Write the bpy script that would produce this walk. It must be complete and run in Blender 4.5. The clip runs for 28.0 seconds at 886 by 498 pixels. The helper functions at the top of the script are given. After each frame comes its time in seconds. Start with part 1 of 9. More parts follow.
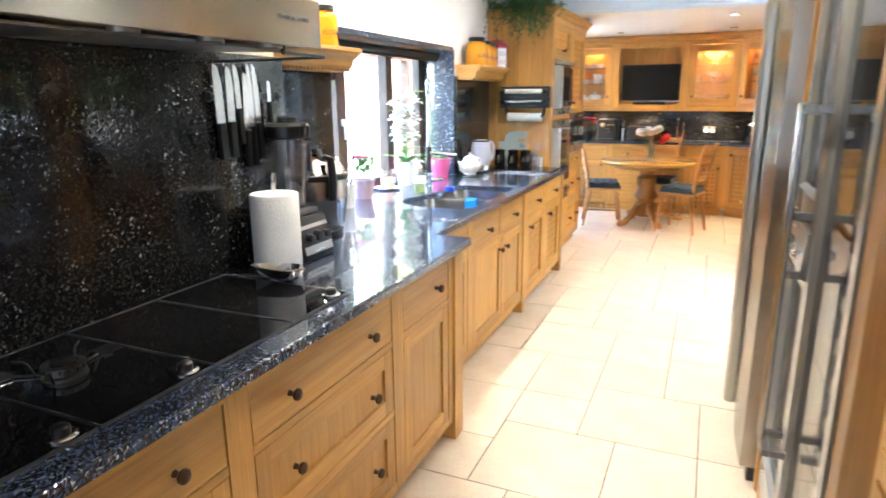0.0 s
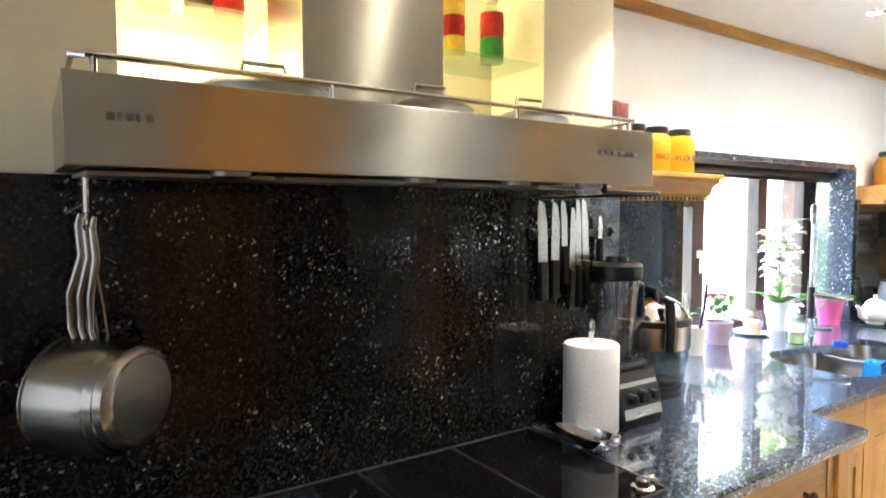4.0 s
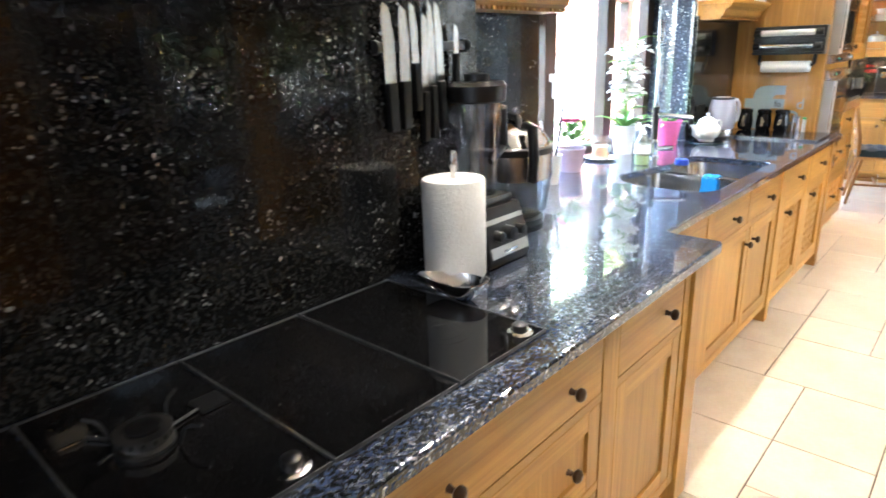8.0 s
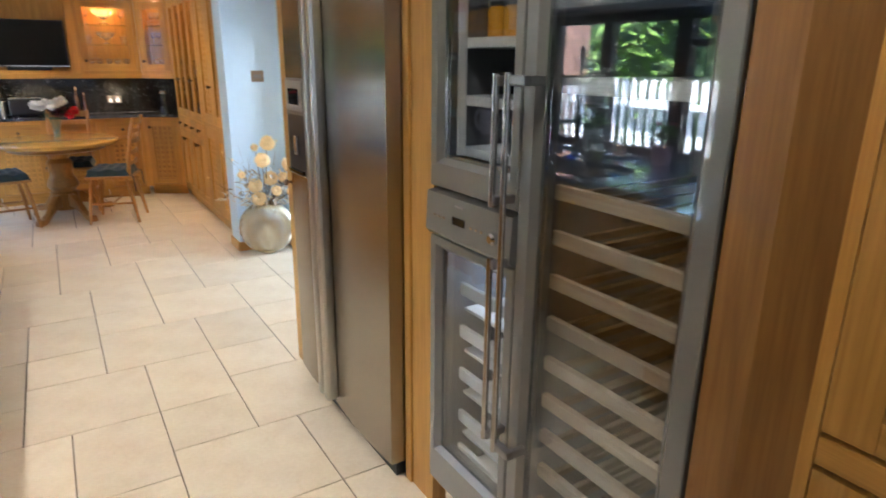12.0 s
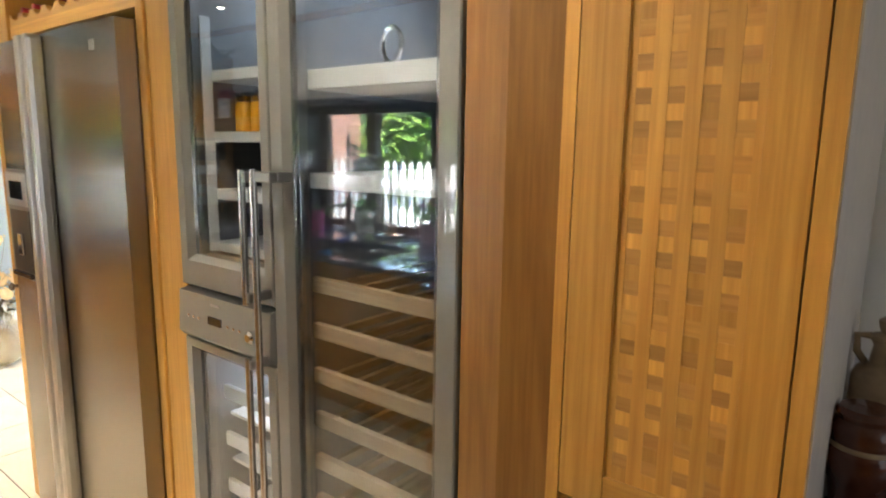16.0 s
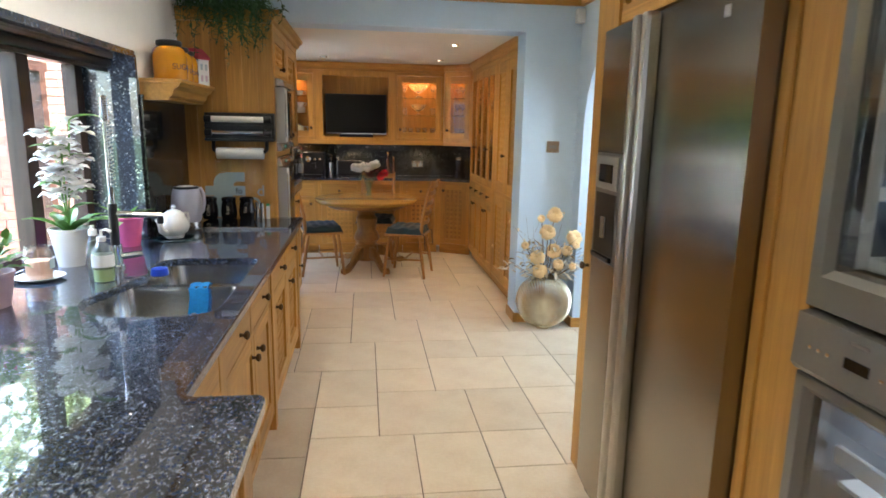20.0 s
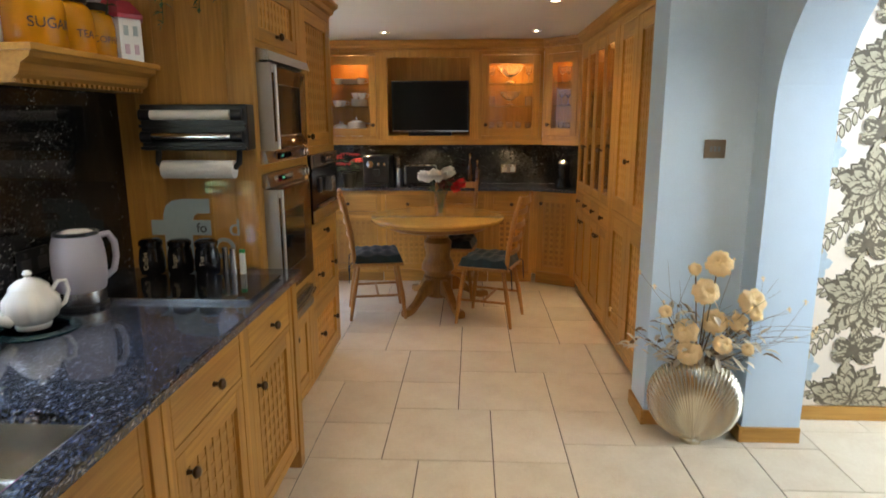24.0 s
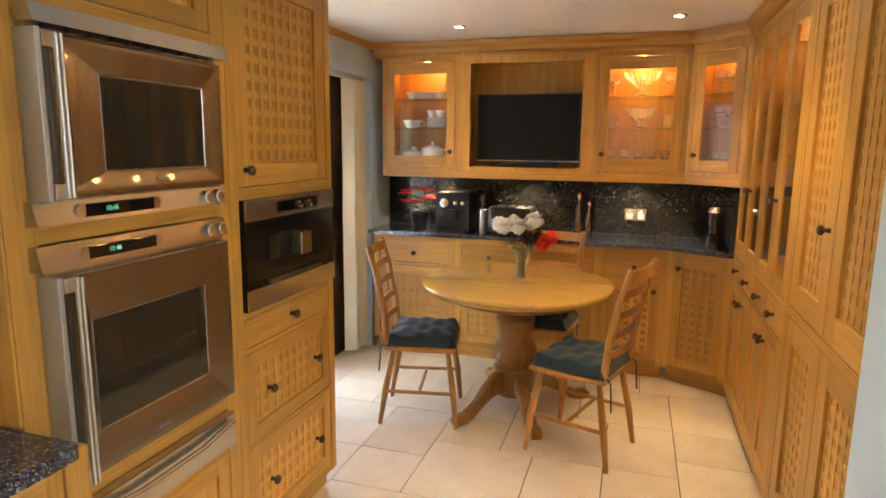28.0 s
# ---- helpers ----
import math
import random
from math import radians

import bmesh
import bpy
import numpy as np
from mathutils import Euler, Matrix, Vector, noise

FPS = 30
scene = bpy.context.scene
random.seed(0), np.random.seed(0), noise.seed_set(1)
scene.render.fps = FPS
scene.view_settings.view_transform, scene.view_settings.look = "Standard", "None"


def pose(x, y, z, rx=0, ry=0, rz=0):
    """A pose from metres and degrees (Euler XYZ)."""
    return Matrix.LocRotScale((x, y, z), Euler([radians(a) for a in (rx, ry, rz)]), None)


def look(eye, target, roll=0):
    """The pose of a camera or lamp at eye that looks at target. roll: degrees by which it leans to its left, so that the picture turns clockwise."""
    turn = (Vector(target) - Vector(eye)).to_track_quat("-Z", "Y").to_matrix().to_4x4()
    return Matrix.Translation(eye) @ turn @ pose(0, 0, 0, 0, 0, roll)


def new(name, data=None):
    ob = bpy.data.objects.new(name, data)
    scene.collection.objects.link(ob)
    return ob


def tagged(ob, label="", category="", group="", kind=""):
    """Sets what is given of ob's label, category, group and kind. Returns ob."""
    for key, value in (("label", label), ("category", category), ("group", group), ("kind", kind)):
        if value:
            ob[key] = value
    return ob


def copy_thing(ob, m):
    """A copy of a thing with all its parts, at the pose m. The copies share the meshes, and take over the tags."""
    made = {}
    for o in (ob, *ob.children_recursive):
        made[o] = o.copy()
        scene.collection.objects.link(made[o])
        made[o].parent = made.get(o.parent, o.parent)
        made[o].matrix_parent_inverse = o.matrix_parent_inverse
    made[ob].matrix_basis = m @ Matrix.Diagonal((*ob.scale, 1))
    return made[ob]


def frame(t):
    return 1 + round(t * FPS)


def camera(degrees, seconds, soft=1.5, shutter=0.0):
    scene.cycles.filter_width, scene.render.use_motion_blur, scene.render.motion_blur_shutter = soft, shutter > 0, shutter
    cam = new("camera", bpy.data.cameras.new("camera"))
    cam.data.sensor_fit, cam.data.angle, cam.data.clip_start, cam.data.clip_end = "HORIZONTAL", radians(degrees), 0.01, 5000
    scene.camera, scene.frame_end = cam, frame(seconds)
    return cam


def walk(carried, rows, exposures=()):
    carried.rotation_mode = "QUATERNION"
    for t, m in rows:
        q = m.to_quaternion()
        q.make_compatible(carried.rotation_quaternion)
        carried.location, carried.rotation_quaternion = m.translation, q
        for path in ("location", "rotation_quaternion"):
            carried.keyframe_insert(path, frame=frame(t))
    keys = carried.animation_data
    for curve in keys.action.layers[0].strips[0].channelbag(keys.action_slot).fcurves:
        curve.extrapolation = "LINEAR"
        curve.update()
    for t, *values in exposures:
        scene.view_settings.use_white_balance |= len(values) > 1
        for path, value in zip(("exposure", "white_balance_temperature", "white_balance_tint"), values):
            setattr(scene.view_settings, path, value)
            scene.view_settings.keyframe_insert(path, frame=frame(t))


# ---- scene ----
cam = camera(71.6, 28.0, soft=1.6, shutter=0.4)
METRES, EYE, TILT, LEAN, TURN = 5.65, 1.5, 0.0, 0.0, 23.3
ROWS = [
    (0.0, 0.0, 0.0, 0.0, -0.11, -13.96, 0.44),
    (0.5, 0.0079, 0.0345, -0.0005, 8.25, -14.59, -0.64),
    (1.0, 0.0039, 0.0594, -0.0008, 17.3, -15.87, -1.66),
    (1.5, -0.0054, 0.0686, -0.0019, 22.15, -17.28, -2.16),
    (2.0, -0.0033, 0.0675, -0.0004, 27.69, -17.12, -2.01),
    (2.5, 0.0043, 0.0636, 0.003, 31.58, -14.47, -1.69),
    (3.0, 0.0084, 0.0606, 0.0063, 33.38, -11.03, -1.1),
    (3.5, 0.0082, 0.0595, 0.0097, 33.64, -6.86, -0.35),
    (4.0, 0.0069, 0.0581, 0.0119, 33.06, -3.3, 0.13),
    (4.5, 0.0052, 0.0596, 0.0132, 32.33, 0.25, 0.58),
    (6.5, 0.0019, 0.0635, 0.0107, 31.98, -3.23, 1.62),
    (7.0, -0.0042, 0.0678, 0.0053, 29.71, -9.73, 1.49),
    (7.5, -0.0135, 0.0778, 0.001, 24.05, -15.87, 1.6),
    (8.0, -0.0181, 0.1072, -0.0019, 18.42, -17.77, 1.89),
    (8.5, -0.0204, 0.1456, 0.0003, 10.32, -15.9, 1.9),
    (9.0, -0.0269, 0.1715, -0.0011, -1.43, -14.79, 1.92),
    (9.5, -0.0441, 0.189, 0.0018, -15.88, -13.82, 1.7),
    (10.0, -0.0495, 0.1916, 0.0011, -25.27, -13.08, 0.73),
    (10.5, -0.0485, 0.1772, 0.0021, -31.12, -12.95, 0.1),
    (11.0, -0.0502, 0.1691, 0.002, -38.93, -13.27, 0.02),
    (11.5, -0.057, 0.1668, 0.0004, -48.32, -14.89, -0.23),
    (12.0, -0.0583, 0.1601, -0.0002, -55.32, -16.93, -0.55),
    (12.5, -0.0554, 0.1576, -0.002, -59.25, -19.98, -0.2),
    (13.0, -0.0519, 0.1565, -0.0033, -62.24, -23.11, 0.22),
    (13.5, -0.0501, 0.154, -0.0037, -67.58, -25.73, 0.08),
    (15.5, -0.0484, 0.1464, 0.0031, -77.93, -15.22, -0.27),
    (16.0, -0.0514, 0.1489, 0.006, -75.2, -9.5, -0.81),
    (16.5, -0.0538, 0.15, 0.0077, -73.12, -7.01, -1.23),
    (17.0, -0.0549, 0.1511, 0.0078, -70.78, -6.48, -1.71),
    (17.5, -0.056, 0.154, 0.0073, -67.38, -7.44, -2.07),
    (18.0, -0.0565, 0.1572, 0.0064, -62.92, -8.85, -1.9),
    (18.5, -0.055, 0.162, 0.0055, -56.46, -9.89, -1.71),
    (19.0, -0.0467, 0.168, 0.003, -45.53, -10.61, -1.79),
    (19.5, -0.0432, 0.1839, 0.0018, -34.42, -11.98, -1.62),
    (20.0, -0.0348, 0.2222, 0.0019, -30.48, -11.21, -1.08),
    (20.5, -0.0142, 0.2539, 0.0, -28.69, -12.31, -0.74),
    (21.0, 0.0214, 0.2896, -0.0015, -24.96, -12.52, -2.37),
    (21.5, 0.0388, 0.3275, -0.0036, -22.09, -13.48, -2.21),
    (23.5, 0.1209, 0.4364, -0.0016, -17.97, -14.24, -0.92),
    (24.0, 0.1303, 0.4705, 0.0016, -20.62, -11.76, 0.16),
    (24.5, 0.1535, 0.5031, 0.0022, -18.53, -10.0, -0.09),
    (25.0, 0.1708, 0.5322, 0.0021, -17.8, -9.96, -0.56),
    (25.5, 0.1807, 0.5747, 0.003, -19.29, -9.25, 0.07),
    (26.0, 0.1973, 0.6067, 0.0026, -17.41, -9.55, 0.41),
    (26.5, 0.2303, 0.6326, 0.0032, -12.09, -9.89, -1.03),
    (27.0, 0.2529, 0.658, 0.0006, -9.67, -10.02, -0.72),
    (27.5, 0.27, 0.686, 0.0024, -8.99, -9.71, 0.0),
    (28.0, 0.2945, 0.6988, 0.0028, -5.94, -9.53, -0.65),
]
EXPOSURES = [(0, 5.45, 5600, 10), (1.0, 5.4, 5400, 10), (3.0, 5.28, 5700, 10), (5.5, 5.32, 5900, 10), (7.0, 5.35, 5800, 10), (8.0, 5.38, 5700, 10), (9.0, 5.35, 5600, 10), (9.7, 4.2, 5600, 10), (11, 3.95, 5700, 10), (12, 4.3, 5600, 10), (13, 4.4, 5500, 10), (15.5, 5.0, 6300, 10), (17, 4.65, 6200, 10), (18, 4.5, 6050, 10), (19, 4.25, 5950, 10), (21, 3.78, 6000, 10), (24, 3.62, 6500, 10), (25, 4.02, 6500, 10), (26, 4.2, 6600, 10), (28, 4.45, 7000, 10)]
walk(cam, [(t, pose(0, 0, EYE, TILT, LEAN, TURN) @ pose(METRES * x, METRES * y, METRES * z, 90 + pitch, roll, yaw)) for t, x, y, z, yaw, pitch, roll in ROWS],
     EXPOSURES)

# ---------------------------------------------------------------- world and large lights
world = bpy.data.worlds.new("world")
scene.world = world
world.use_nodes = True
wn = world.node_tree.nodes
sky = wn.new("ShaderNodeTexSky")
sky.sky_type = 'NISHITA'
sky.sun_disc = False
sky.sun_elevation = radians(58)
sky.sun_rotation = radians(110)
wn["Background"].inputs[1].default_value = 0.15
world.node_tree.links.new(sky.outputs[0], wn["Background"].inputs[0])

sun = new("sun", bpy.data.lights.new("sun", 'SUN'))
sun.data.energy, sun.data.angle, sun.data.color = 5.0, radians(0.6), (1.0, 0.95, 0.87)
sun.matrix_world = look((12, -4, 26), (-3, 3, 0))


DIM = 0.6    # common dimmer of the lamps


def area(name, eye, target, sx, sy, power, color=(1, 1, 1)):
    l = bpy.data.lights.new(name, 'AREA')
    l.shape, l.size, l.size_y, l.energy, l.color = 'RECTANGLE', sx, sy, power * DIM, color
    ob = new(name, l)
    ob.matrix_world = look(eye, target)
    return ob


def spot(name, place, power, color=(1.0, 0.78, 0.5), angle=95, blend=0.6, size=0.03, target=None):
    l = bpy.data.lights.new(name, 'SPOT')
    l.energy, l.color, l.spot_size, l.spot_blend, l.shadow_soft_size = power * DIM, color, radians(angle), blend, size
    ob = new(name, l)
    ob.matrix_world = look(place, target or (place[0], place[1] + 0.001, 0))
    return ob


def glow(name, place, power, color=(1.0, 0.6, 0.25), size=0.02):
    l = bpy.data.lights.new(name, 'POINT')
    l.energy, l.color, l.shadow_soft_size = power * DIM, color, size
    ob = new(name, l)
    ob.location = place
    return ob


WARM = (1.0, 0.86, 0.66)
area("window_skylight", (-4.3, 4.6, 3.4), (-1.4, 3.4, 1.0), 4.6, 1.7, 90, (0.74, 0.86, 1.0))
area("patio_daylight", (-2.22, 7.5, 1.15), (0.5, 5.8, 1.2), 0.75, 1.7, 0.9, (0.74, 0.84, 1.0))
# unseen fill lamp added before the plain rear wall, which has no window
area("rear_fill", (-0.2, -2.25, 1.5), (-0.2, 2, 0.6), 2.4, 1.8, 0.9, (0.95, 0.97, 1.0))
# unseen lamp added in the hall to brighten the arch reveal and wallpaper
area("hall_fill", (2.3, 4.75, 1.7), (2.2, 5.75, 1.0), 1.0, 1.4, 7.0, (0.76, 0.88, 1.0))
ROW_Y = (2.2, 2.8, 3.4, 4.0, 4.55)
for yy, pw in zip(ROW_Y, (3.6, 3.2, 3.0, 1.7, 0.35)):
    spot("downlight_lamp", (-1.32, yy, 2.425), pw, WARM, 112, 0.5)
# four unseen kitchen lamps, added to brighten the cupboards, floor and blue wall
for xx, yy, pw in ((-0.3, 1.5, 3.2), (-0.3, 2.9, 0.6), (-0.3, 4.4, 0.2), (0.6, 4.6, 4.2)):
    spot("downlight_lamp", (xx, yy, 2.425), pw, WARM, 120, 0.6)
for xx, yy, pw in ((-1.10, 8.0, 1.9), (0.14, 7.98, 2.3), (0.12, 6.70, 5.0)):
    spot("downlight_lamp", (xx, yy, 2.205), pw, (1.0, 0.72, 0.40), 100, 0.8)

# ---------------------------------------------------------------- material kit


def mat(name):
    m = bpy.data.materials.new(name)
    m.use_nodes = True
    nt = m.node_tree
    return m, nt.nodes, nt.links, nt.nodes["Principled BSDF"]


def link_ramp(n, l, fac, stops):
    r = n.new("ShaderNodeValToRGB")
    e = r.color_ramp.elements
    while len(e) < len(stops):
        e.new(0.5)
    for el, (p, c) in zip(e, stops):
        el.position, el.color = p, (*c, 1)
    l.new(fac, r.inputs[0])
    return r.outputs[0]


def coords(n, l, scale=(1, 1, 1), kind="Object"):
    tc = n.new("ShaderNodeTexCoord")
    mp = n.new("ShaderNodeMapping")
    mp.inputs["Scale"].default_value = scale
    l.new(tc.outputs[kind], mp.inputs[0])
    return mp.outputs[0]


def noise_tex(n, l, vec, scale, detail=4, rough=0.55, dist=0.0):
    t = n.new("ShaderNodeTexNoise")
    t.inputs["Scale"].default_value, t.inputs["Detail"].default_value = scale, detail
    t.inputs["Roughness"].default_value, t.inputs["Distortion"].default_value = rough, dist
    if vec:
        l.new(vec, t.inputs["Vector"])
    return t.outputs["Fac"]


def bump(n, l, height, strength, dist, bsdf):
    b = n.new("ShaderNodeBump")
    b.inputs["Strength"].default_value, b.inputs["Distance"].default_value = strength, dist
    l.new(height, b.inputs["Height"])
    l.new(b.outputs[0], bsdf.inputs["Normal"])


def mix(n, l, fac, a, b, mode='MIX'):
    m = n.new("ShaderNodeMix")
    m.data_type, m.blend_type = 'RGBA', mode
    for sock, v in ((m.inputs[0], fac), (m.inputs[6], a), (m.inputs[7], b)):
        if isinstance(v, (int, float)):
            sock.default_value = v
        elif isinstance(v, tuple):
            sock.default_value = (*v, 1)
        else:
            l.new(v, sock)
    return m.outputs[2]


def wood(name, dark, light, axis='z', rough=0.42, vary=0.35):
    m, n, l, b = mat(name)
    info = n.new("ShaderNodeObjectInfo")
    sc = {'z': (9, 9, 0.75), 'x': (0.75, 9, 9), 'y': (9, 0.75, 9)}[axis]
    fine = {'z': (110, 110, 3), 'x': (3, 110, 110), 'y': (110, 3, 110)}[axis]
    tc = n.new("ShaderNodeTexCoord")
    add = n.new("ShaderNodeVectorMath")
    add.operation = 'ADD'
    l.new(tc.outputs["Object"], add.inputs[0])
    mul = n.new("ShaderNodeMath")
    mul.operation = 'MULTIPLY'
    mul.inputs[1].default_value = 17.0
    l.new(info.outputs["Random"], mul.inputs[0])
    l.new(mul.outputs[0], add.inputs[1])

    def mapped(s):
        mp = n.new("ShaderNodeMapping")
        mp.inputs["Scale"].default_value = s
        l.new(add.outputs[0], mp.inputs[0])
        return mp.outputs[0]
    big = noise_tex(n, l, mapped(sc), 2.2, 5, 0.6, 1.2)
    fin = noise_tex(n, l, mapped(fine), 1.0, 3, 0.6)
    col = link_ramp(n, l, big, [(0.25, dark), (0.5, tuple((a + c) / 2 for a, c in zip(dark, light))), (0.75, light)])
    grain = link_ramp(n, l, fin, [(0.3, (0.72, 0.66, 0.58)), (0.62, (1, 1, 1))])
    col = mix(n, l, 0.75, col, grain, 'MULTIPLY')
    hsv = n.new("ShaderNodeHueSaturation")
    mr = n.new("ShaderNodeMapRange")
    mr.inputs["To Min"].default_value, mr.inputs["To Max"].default_value = 1 - vary / 2, 1 + vary / 2
    l.new(info.outputs["Random"], mr.inputs["Value"])
    l.new(mr.outputs[0], hsv.inputs["Value"])
    l.new(col, hsv.inputs["Color"])
    l.new(hsv.outputs[0], b.inputs["Base Color"])
    b.inputs["Roughness"].default_value = rough
    b.inputs["Coat Weight"].default_value, b.inputs["Coat Roughness"].default_value = 0.12, 0.3
    bump(n, l, fin, 0.12, 0.002, b)
    return m


def plain(name, color, rough=0.5, metal=0.0, grain=0.08, scale=60, bumpy=0.05, **more):
    m, n, l, b = mat(name)
    v = coords(n, l)
    f = noise_tex(n, l, v, scale, 4)
    f2 = noise_tex(n, l, v, scale * 0.07, 3)
    lo = tuple(c * (1 - grain) for c in color)
    hi = tuple(min(1, c * (1 + grain)) for c in color)
    col = mix(n, l, 0.5, link_ramp(n, l, f, [(0.3, lo), (0.7, hi)]), link_ramp(n, l, f2, [(0.3, lo), (0.7, hi)]))
    l.new(col, b.inputs["Base Color"])
    b.inputs["Roughness"].default_value, b.inputs["Metallic"].default_value = rough, metal
    for k, val in more.items():
        b.inputs[k.replace("_", " ")].default_value = val
    if bumpy:
        bump(n, l, f, bumpy, 0.002, b)
    return m


def steel(name, color=(0.56, 0.55, 0.53), rough=0.27, axis='z', aniso=0.5, along=None, relief=0.04):
    m, n, l, b = mat(name)
    sc = {'z': (300, 300, 2), 'x': (2, 300, 300), 'y': (300, 2, 300)}[axis]
    f = noise_tex(n, l, coords(n, l, sc), 1.0, 3, 0.7)
    f2 = noise_tex(n, l, coords(n, l), 2.5, 3)
    fine = link_ramp(n, l, f, [(0.2, tuple(c * 0.84 for c in color)), (0.8, color)])
    smear = link_ramp(n, l, f2, [(0.3, tuple(c * 0.88 for c in color)), (0.7, color)])
    l.new(mix(n, l, 0.4, fine, smear), b.inputs["Base Color"])
    b.inputs["Roughness"].default_value = rough
    b.inputs["Metallic"].default_value = 1.0
    b.inputs["Anisotropic"].default_value = aniso
    if along:
        tg = n.new("ShaderNodeCombineXYZ")
        for i in range(3):
            tg.inputs[i].default_value = along[i]
        l.new(tg.outputs[0], b.inputs["Tangent"])
    bump(n, l, f, relief, 0.0006, b)
    return m


def granite(name, stops, flake, cut, tilt=0.5, scale=170, patch_amount=0.12, coat=1.5, metal=1.0):
    """Dark crystals with tilted metallic flakes under a polished clear surface."""
    m, n, l, b = mat(name)
    v = coords(n, l)
    warp = n.new("ShaderNodeTexNoise")
    warp.inputs["Scale"].default_value = 45
    l.new(v, warp.inputs["Vector"])
    vm = mix(n, l, 0.022, v, warp.outputs["Color"])
    vo = n.new("ShaderNodeTexVoronoi")
    vo.inputs["Scale"].default_value = scale
    l.new(vm, vo.inputs["Vector"])
    sep = n.new("ShaderNodeSeparateColor")
    l.new(vo.outputs["Color"], sep.inputs[0])
    patch = noise_tex(n, l, v, 7, 4)
    mr = n.new("ShaderNodeMapRange")
    mr.inputs["From Min"].default_value, mr.inputs["From Max"].default_value = 0.3, 0.7
    mr.inputs["To Min"].default_value, mr.inputs["To Max"].default_value = -patch_amount, 0.0
    l.new(patch, mr.inputs["Value"])
    ad = n.new("ShaderNodeMath")
    ad.operation = 'ADD'
    l.new(sep.outputs[0], ad.inputs[0])
    l.new(mr.outputs[0], ad.inputs[1])
    col = link_ramp(n, l, ad.outputs[0], stops)
    mask = link_ramp(n, l, ad.outputs[0], [(cut, (0, 0, 0)), (cut + 0.02, (1, 1, 1))])
    tone = link_ramp(n, l, sep.outputs[1], [(0.0, tuple(c * 0.3 for c in flake)), (0.7, tuple(c * 0.7 for c in flake)), (1.0, flake)])
    l.new(mix(n, l, mask, col, tone), b.inputs["Base Color"])
    l.new(link_ramp(n, l, ad.outputs[0], [(cut, (0, 0, 0)), (cut + 0.02, (metal, metal, metal))]), b.inputs["Metallic"])
    off = n.new("ShaderNodeVectorMath")
    off.operation = 'SUBTRACT'
    l.new(vo.outputs["Color"], off.inputs[0])
    off.inputs[1].default_value = (0.9, 0.5, 0.5)
    spin = n.new("ShaderNodeVectorMath")
    spin.operation = 'MULTIPLY'
    l.new(off.outputs[0], spin.inputs[0])
    amount = n.new("ShaderNodeVectorMath")
    amount.operation = 'SCALE'
    amount.inputs["Scale"].default_value = tilt
    l.new(mask, amount.inputs[0])
    l.new(amount.outputs[0], spin.inputs[1])
    geo = n.new("ShaderNodeNewGeometry")
    add = n.new("ShaderNodeVectorMath")
    add.operation = 'ADD'
    l.new(geo.outputs["Normal"], add.inputs[0])
    l.new(spin.outputs[0], add.inputs[1])
    nor = n.new("ShaderNodeVectorMath")
    nor.operation = 'NORMALIZE'
    l.new(add.outputs[0], nor.inputs[0])
    l.new(nor.outputs[0], b.inputs["Normal"])
    b.inputs["Roughness"].default_value = 0.24
    b.inputs["Specular IOR Level"].default_value = 0.15
    b.inputs["Coat Weight"].default_value, b.inputs["Coat Roughness"].default_value = 1.0, 0.03
    b.inputs["Coat IOR"].default_value = coat
    return m


def glass(name, tint=(1, 1, 1), rough=0.0, base=0.04):
    m, n, l, b = mat(name)
    n.remove(b)
    out = n["Material Output"]
    tr = n.new("ShaderNodeBsdfTransparent")
    tr.inputs[0].default_value = (*tint, 1)
    gl = n.new("ShaderNodeBsdfGlossy")
    gl.inputs["Roughness"].default_value = rough
    lw = n.new("ShaderNodeLayerWeight")
    lw.inputs[0].default_value = 0.5
    pw = n.new("ShaderNodeMath")
    pw.operation = 'POWER'
    pw.inputs[1].default_value = 4.0
    l.new(lw.outputs["Facing"], pw.inputs[0])
    ma = n.new("ShaderNodeMath")
    ma.operation = 'MULTIPLY_ADD'
    ma.inputs[1].default_value, ma.inputs[2].default_value = 0.8 - base, base
    l.new(pw.outputs[0], ma.inputs[0])
    ms = n.new("ShaderNodeMixShader")
    l.new(ma.outputs[0], ms.inputs[0])
    l.new(tr.outputs[0], ms.inputs[1])
    l.new(gl.outputs[0], ms.inputs[2])
    l.new(ms.outputs[0], out.inputs[0])
    return m


def emit(name, color, strength):
    m, n, l, b = mat(name)
    b.inputs["Emission Color"].default_value = (*color, 1)
    b.inputs["Emission Strength"].default_value = strength
    b.inputs["Base Color"].default_value = (*color, 1)
    return m


OAK_D, OAK_L = (0.42, 0.203, 0.035), (0.60, 0.325, 0.070)
OAK_V = wood("oak_upright", OAK_D, OAK_L, 'z')
OAK_H = wood("oak_level", OAK_D, OAK_L, 'x')
OAK_W = wood("oak_lattice", (0.48, 0.235, 0.044), (0.64, 0.35, 0.080), 'z', 0.45, 0.5)
OAK_B = wood("oak_inset", (0.38, 0.185, 0.034), (0.53, 0.28, 0.062), 'x', 0.5, 0.5)
OAK_Y = wood("oak_along", OAK_D, OAK_L, 'y')
TABLE_WOOD = wood("table_wood", (0.48, 0.28, 0.062), (0.64, 0.40, 0.105), 'x', 0.2, 0.15)
varnish = TABLE_WOOD.node_tree.nodes["Principled BSDF"].inputs
varnish["Coat Weight"].default_value, varnish["Coat Roughness"].default_value = 0.7, 0.12
# darker varnish tone than the tabletop, with the shade beneath it put in
PEDESTAL_WOOD = wood("pedestal_wood", (0.25, 0.115, 0.026), (0.40, 0.205, 0.048), 'z', 0.28, 0.15)
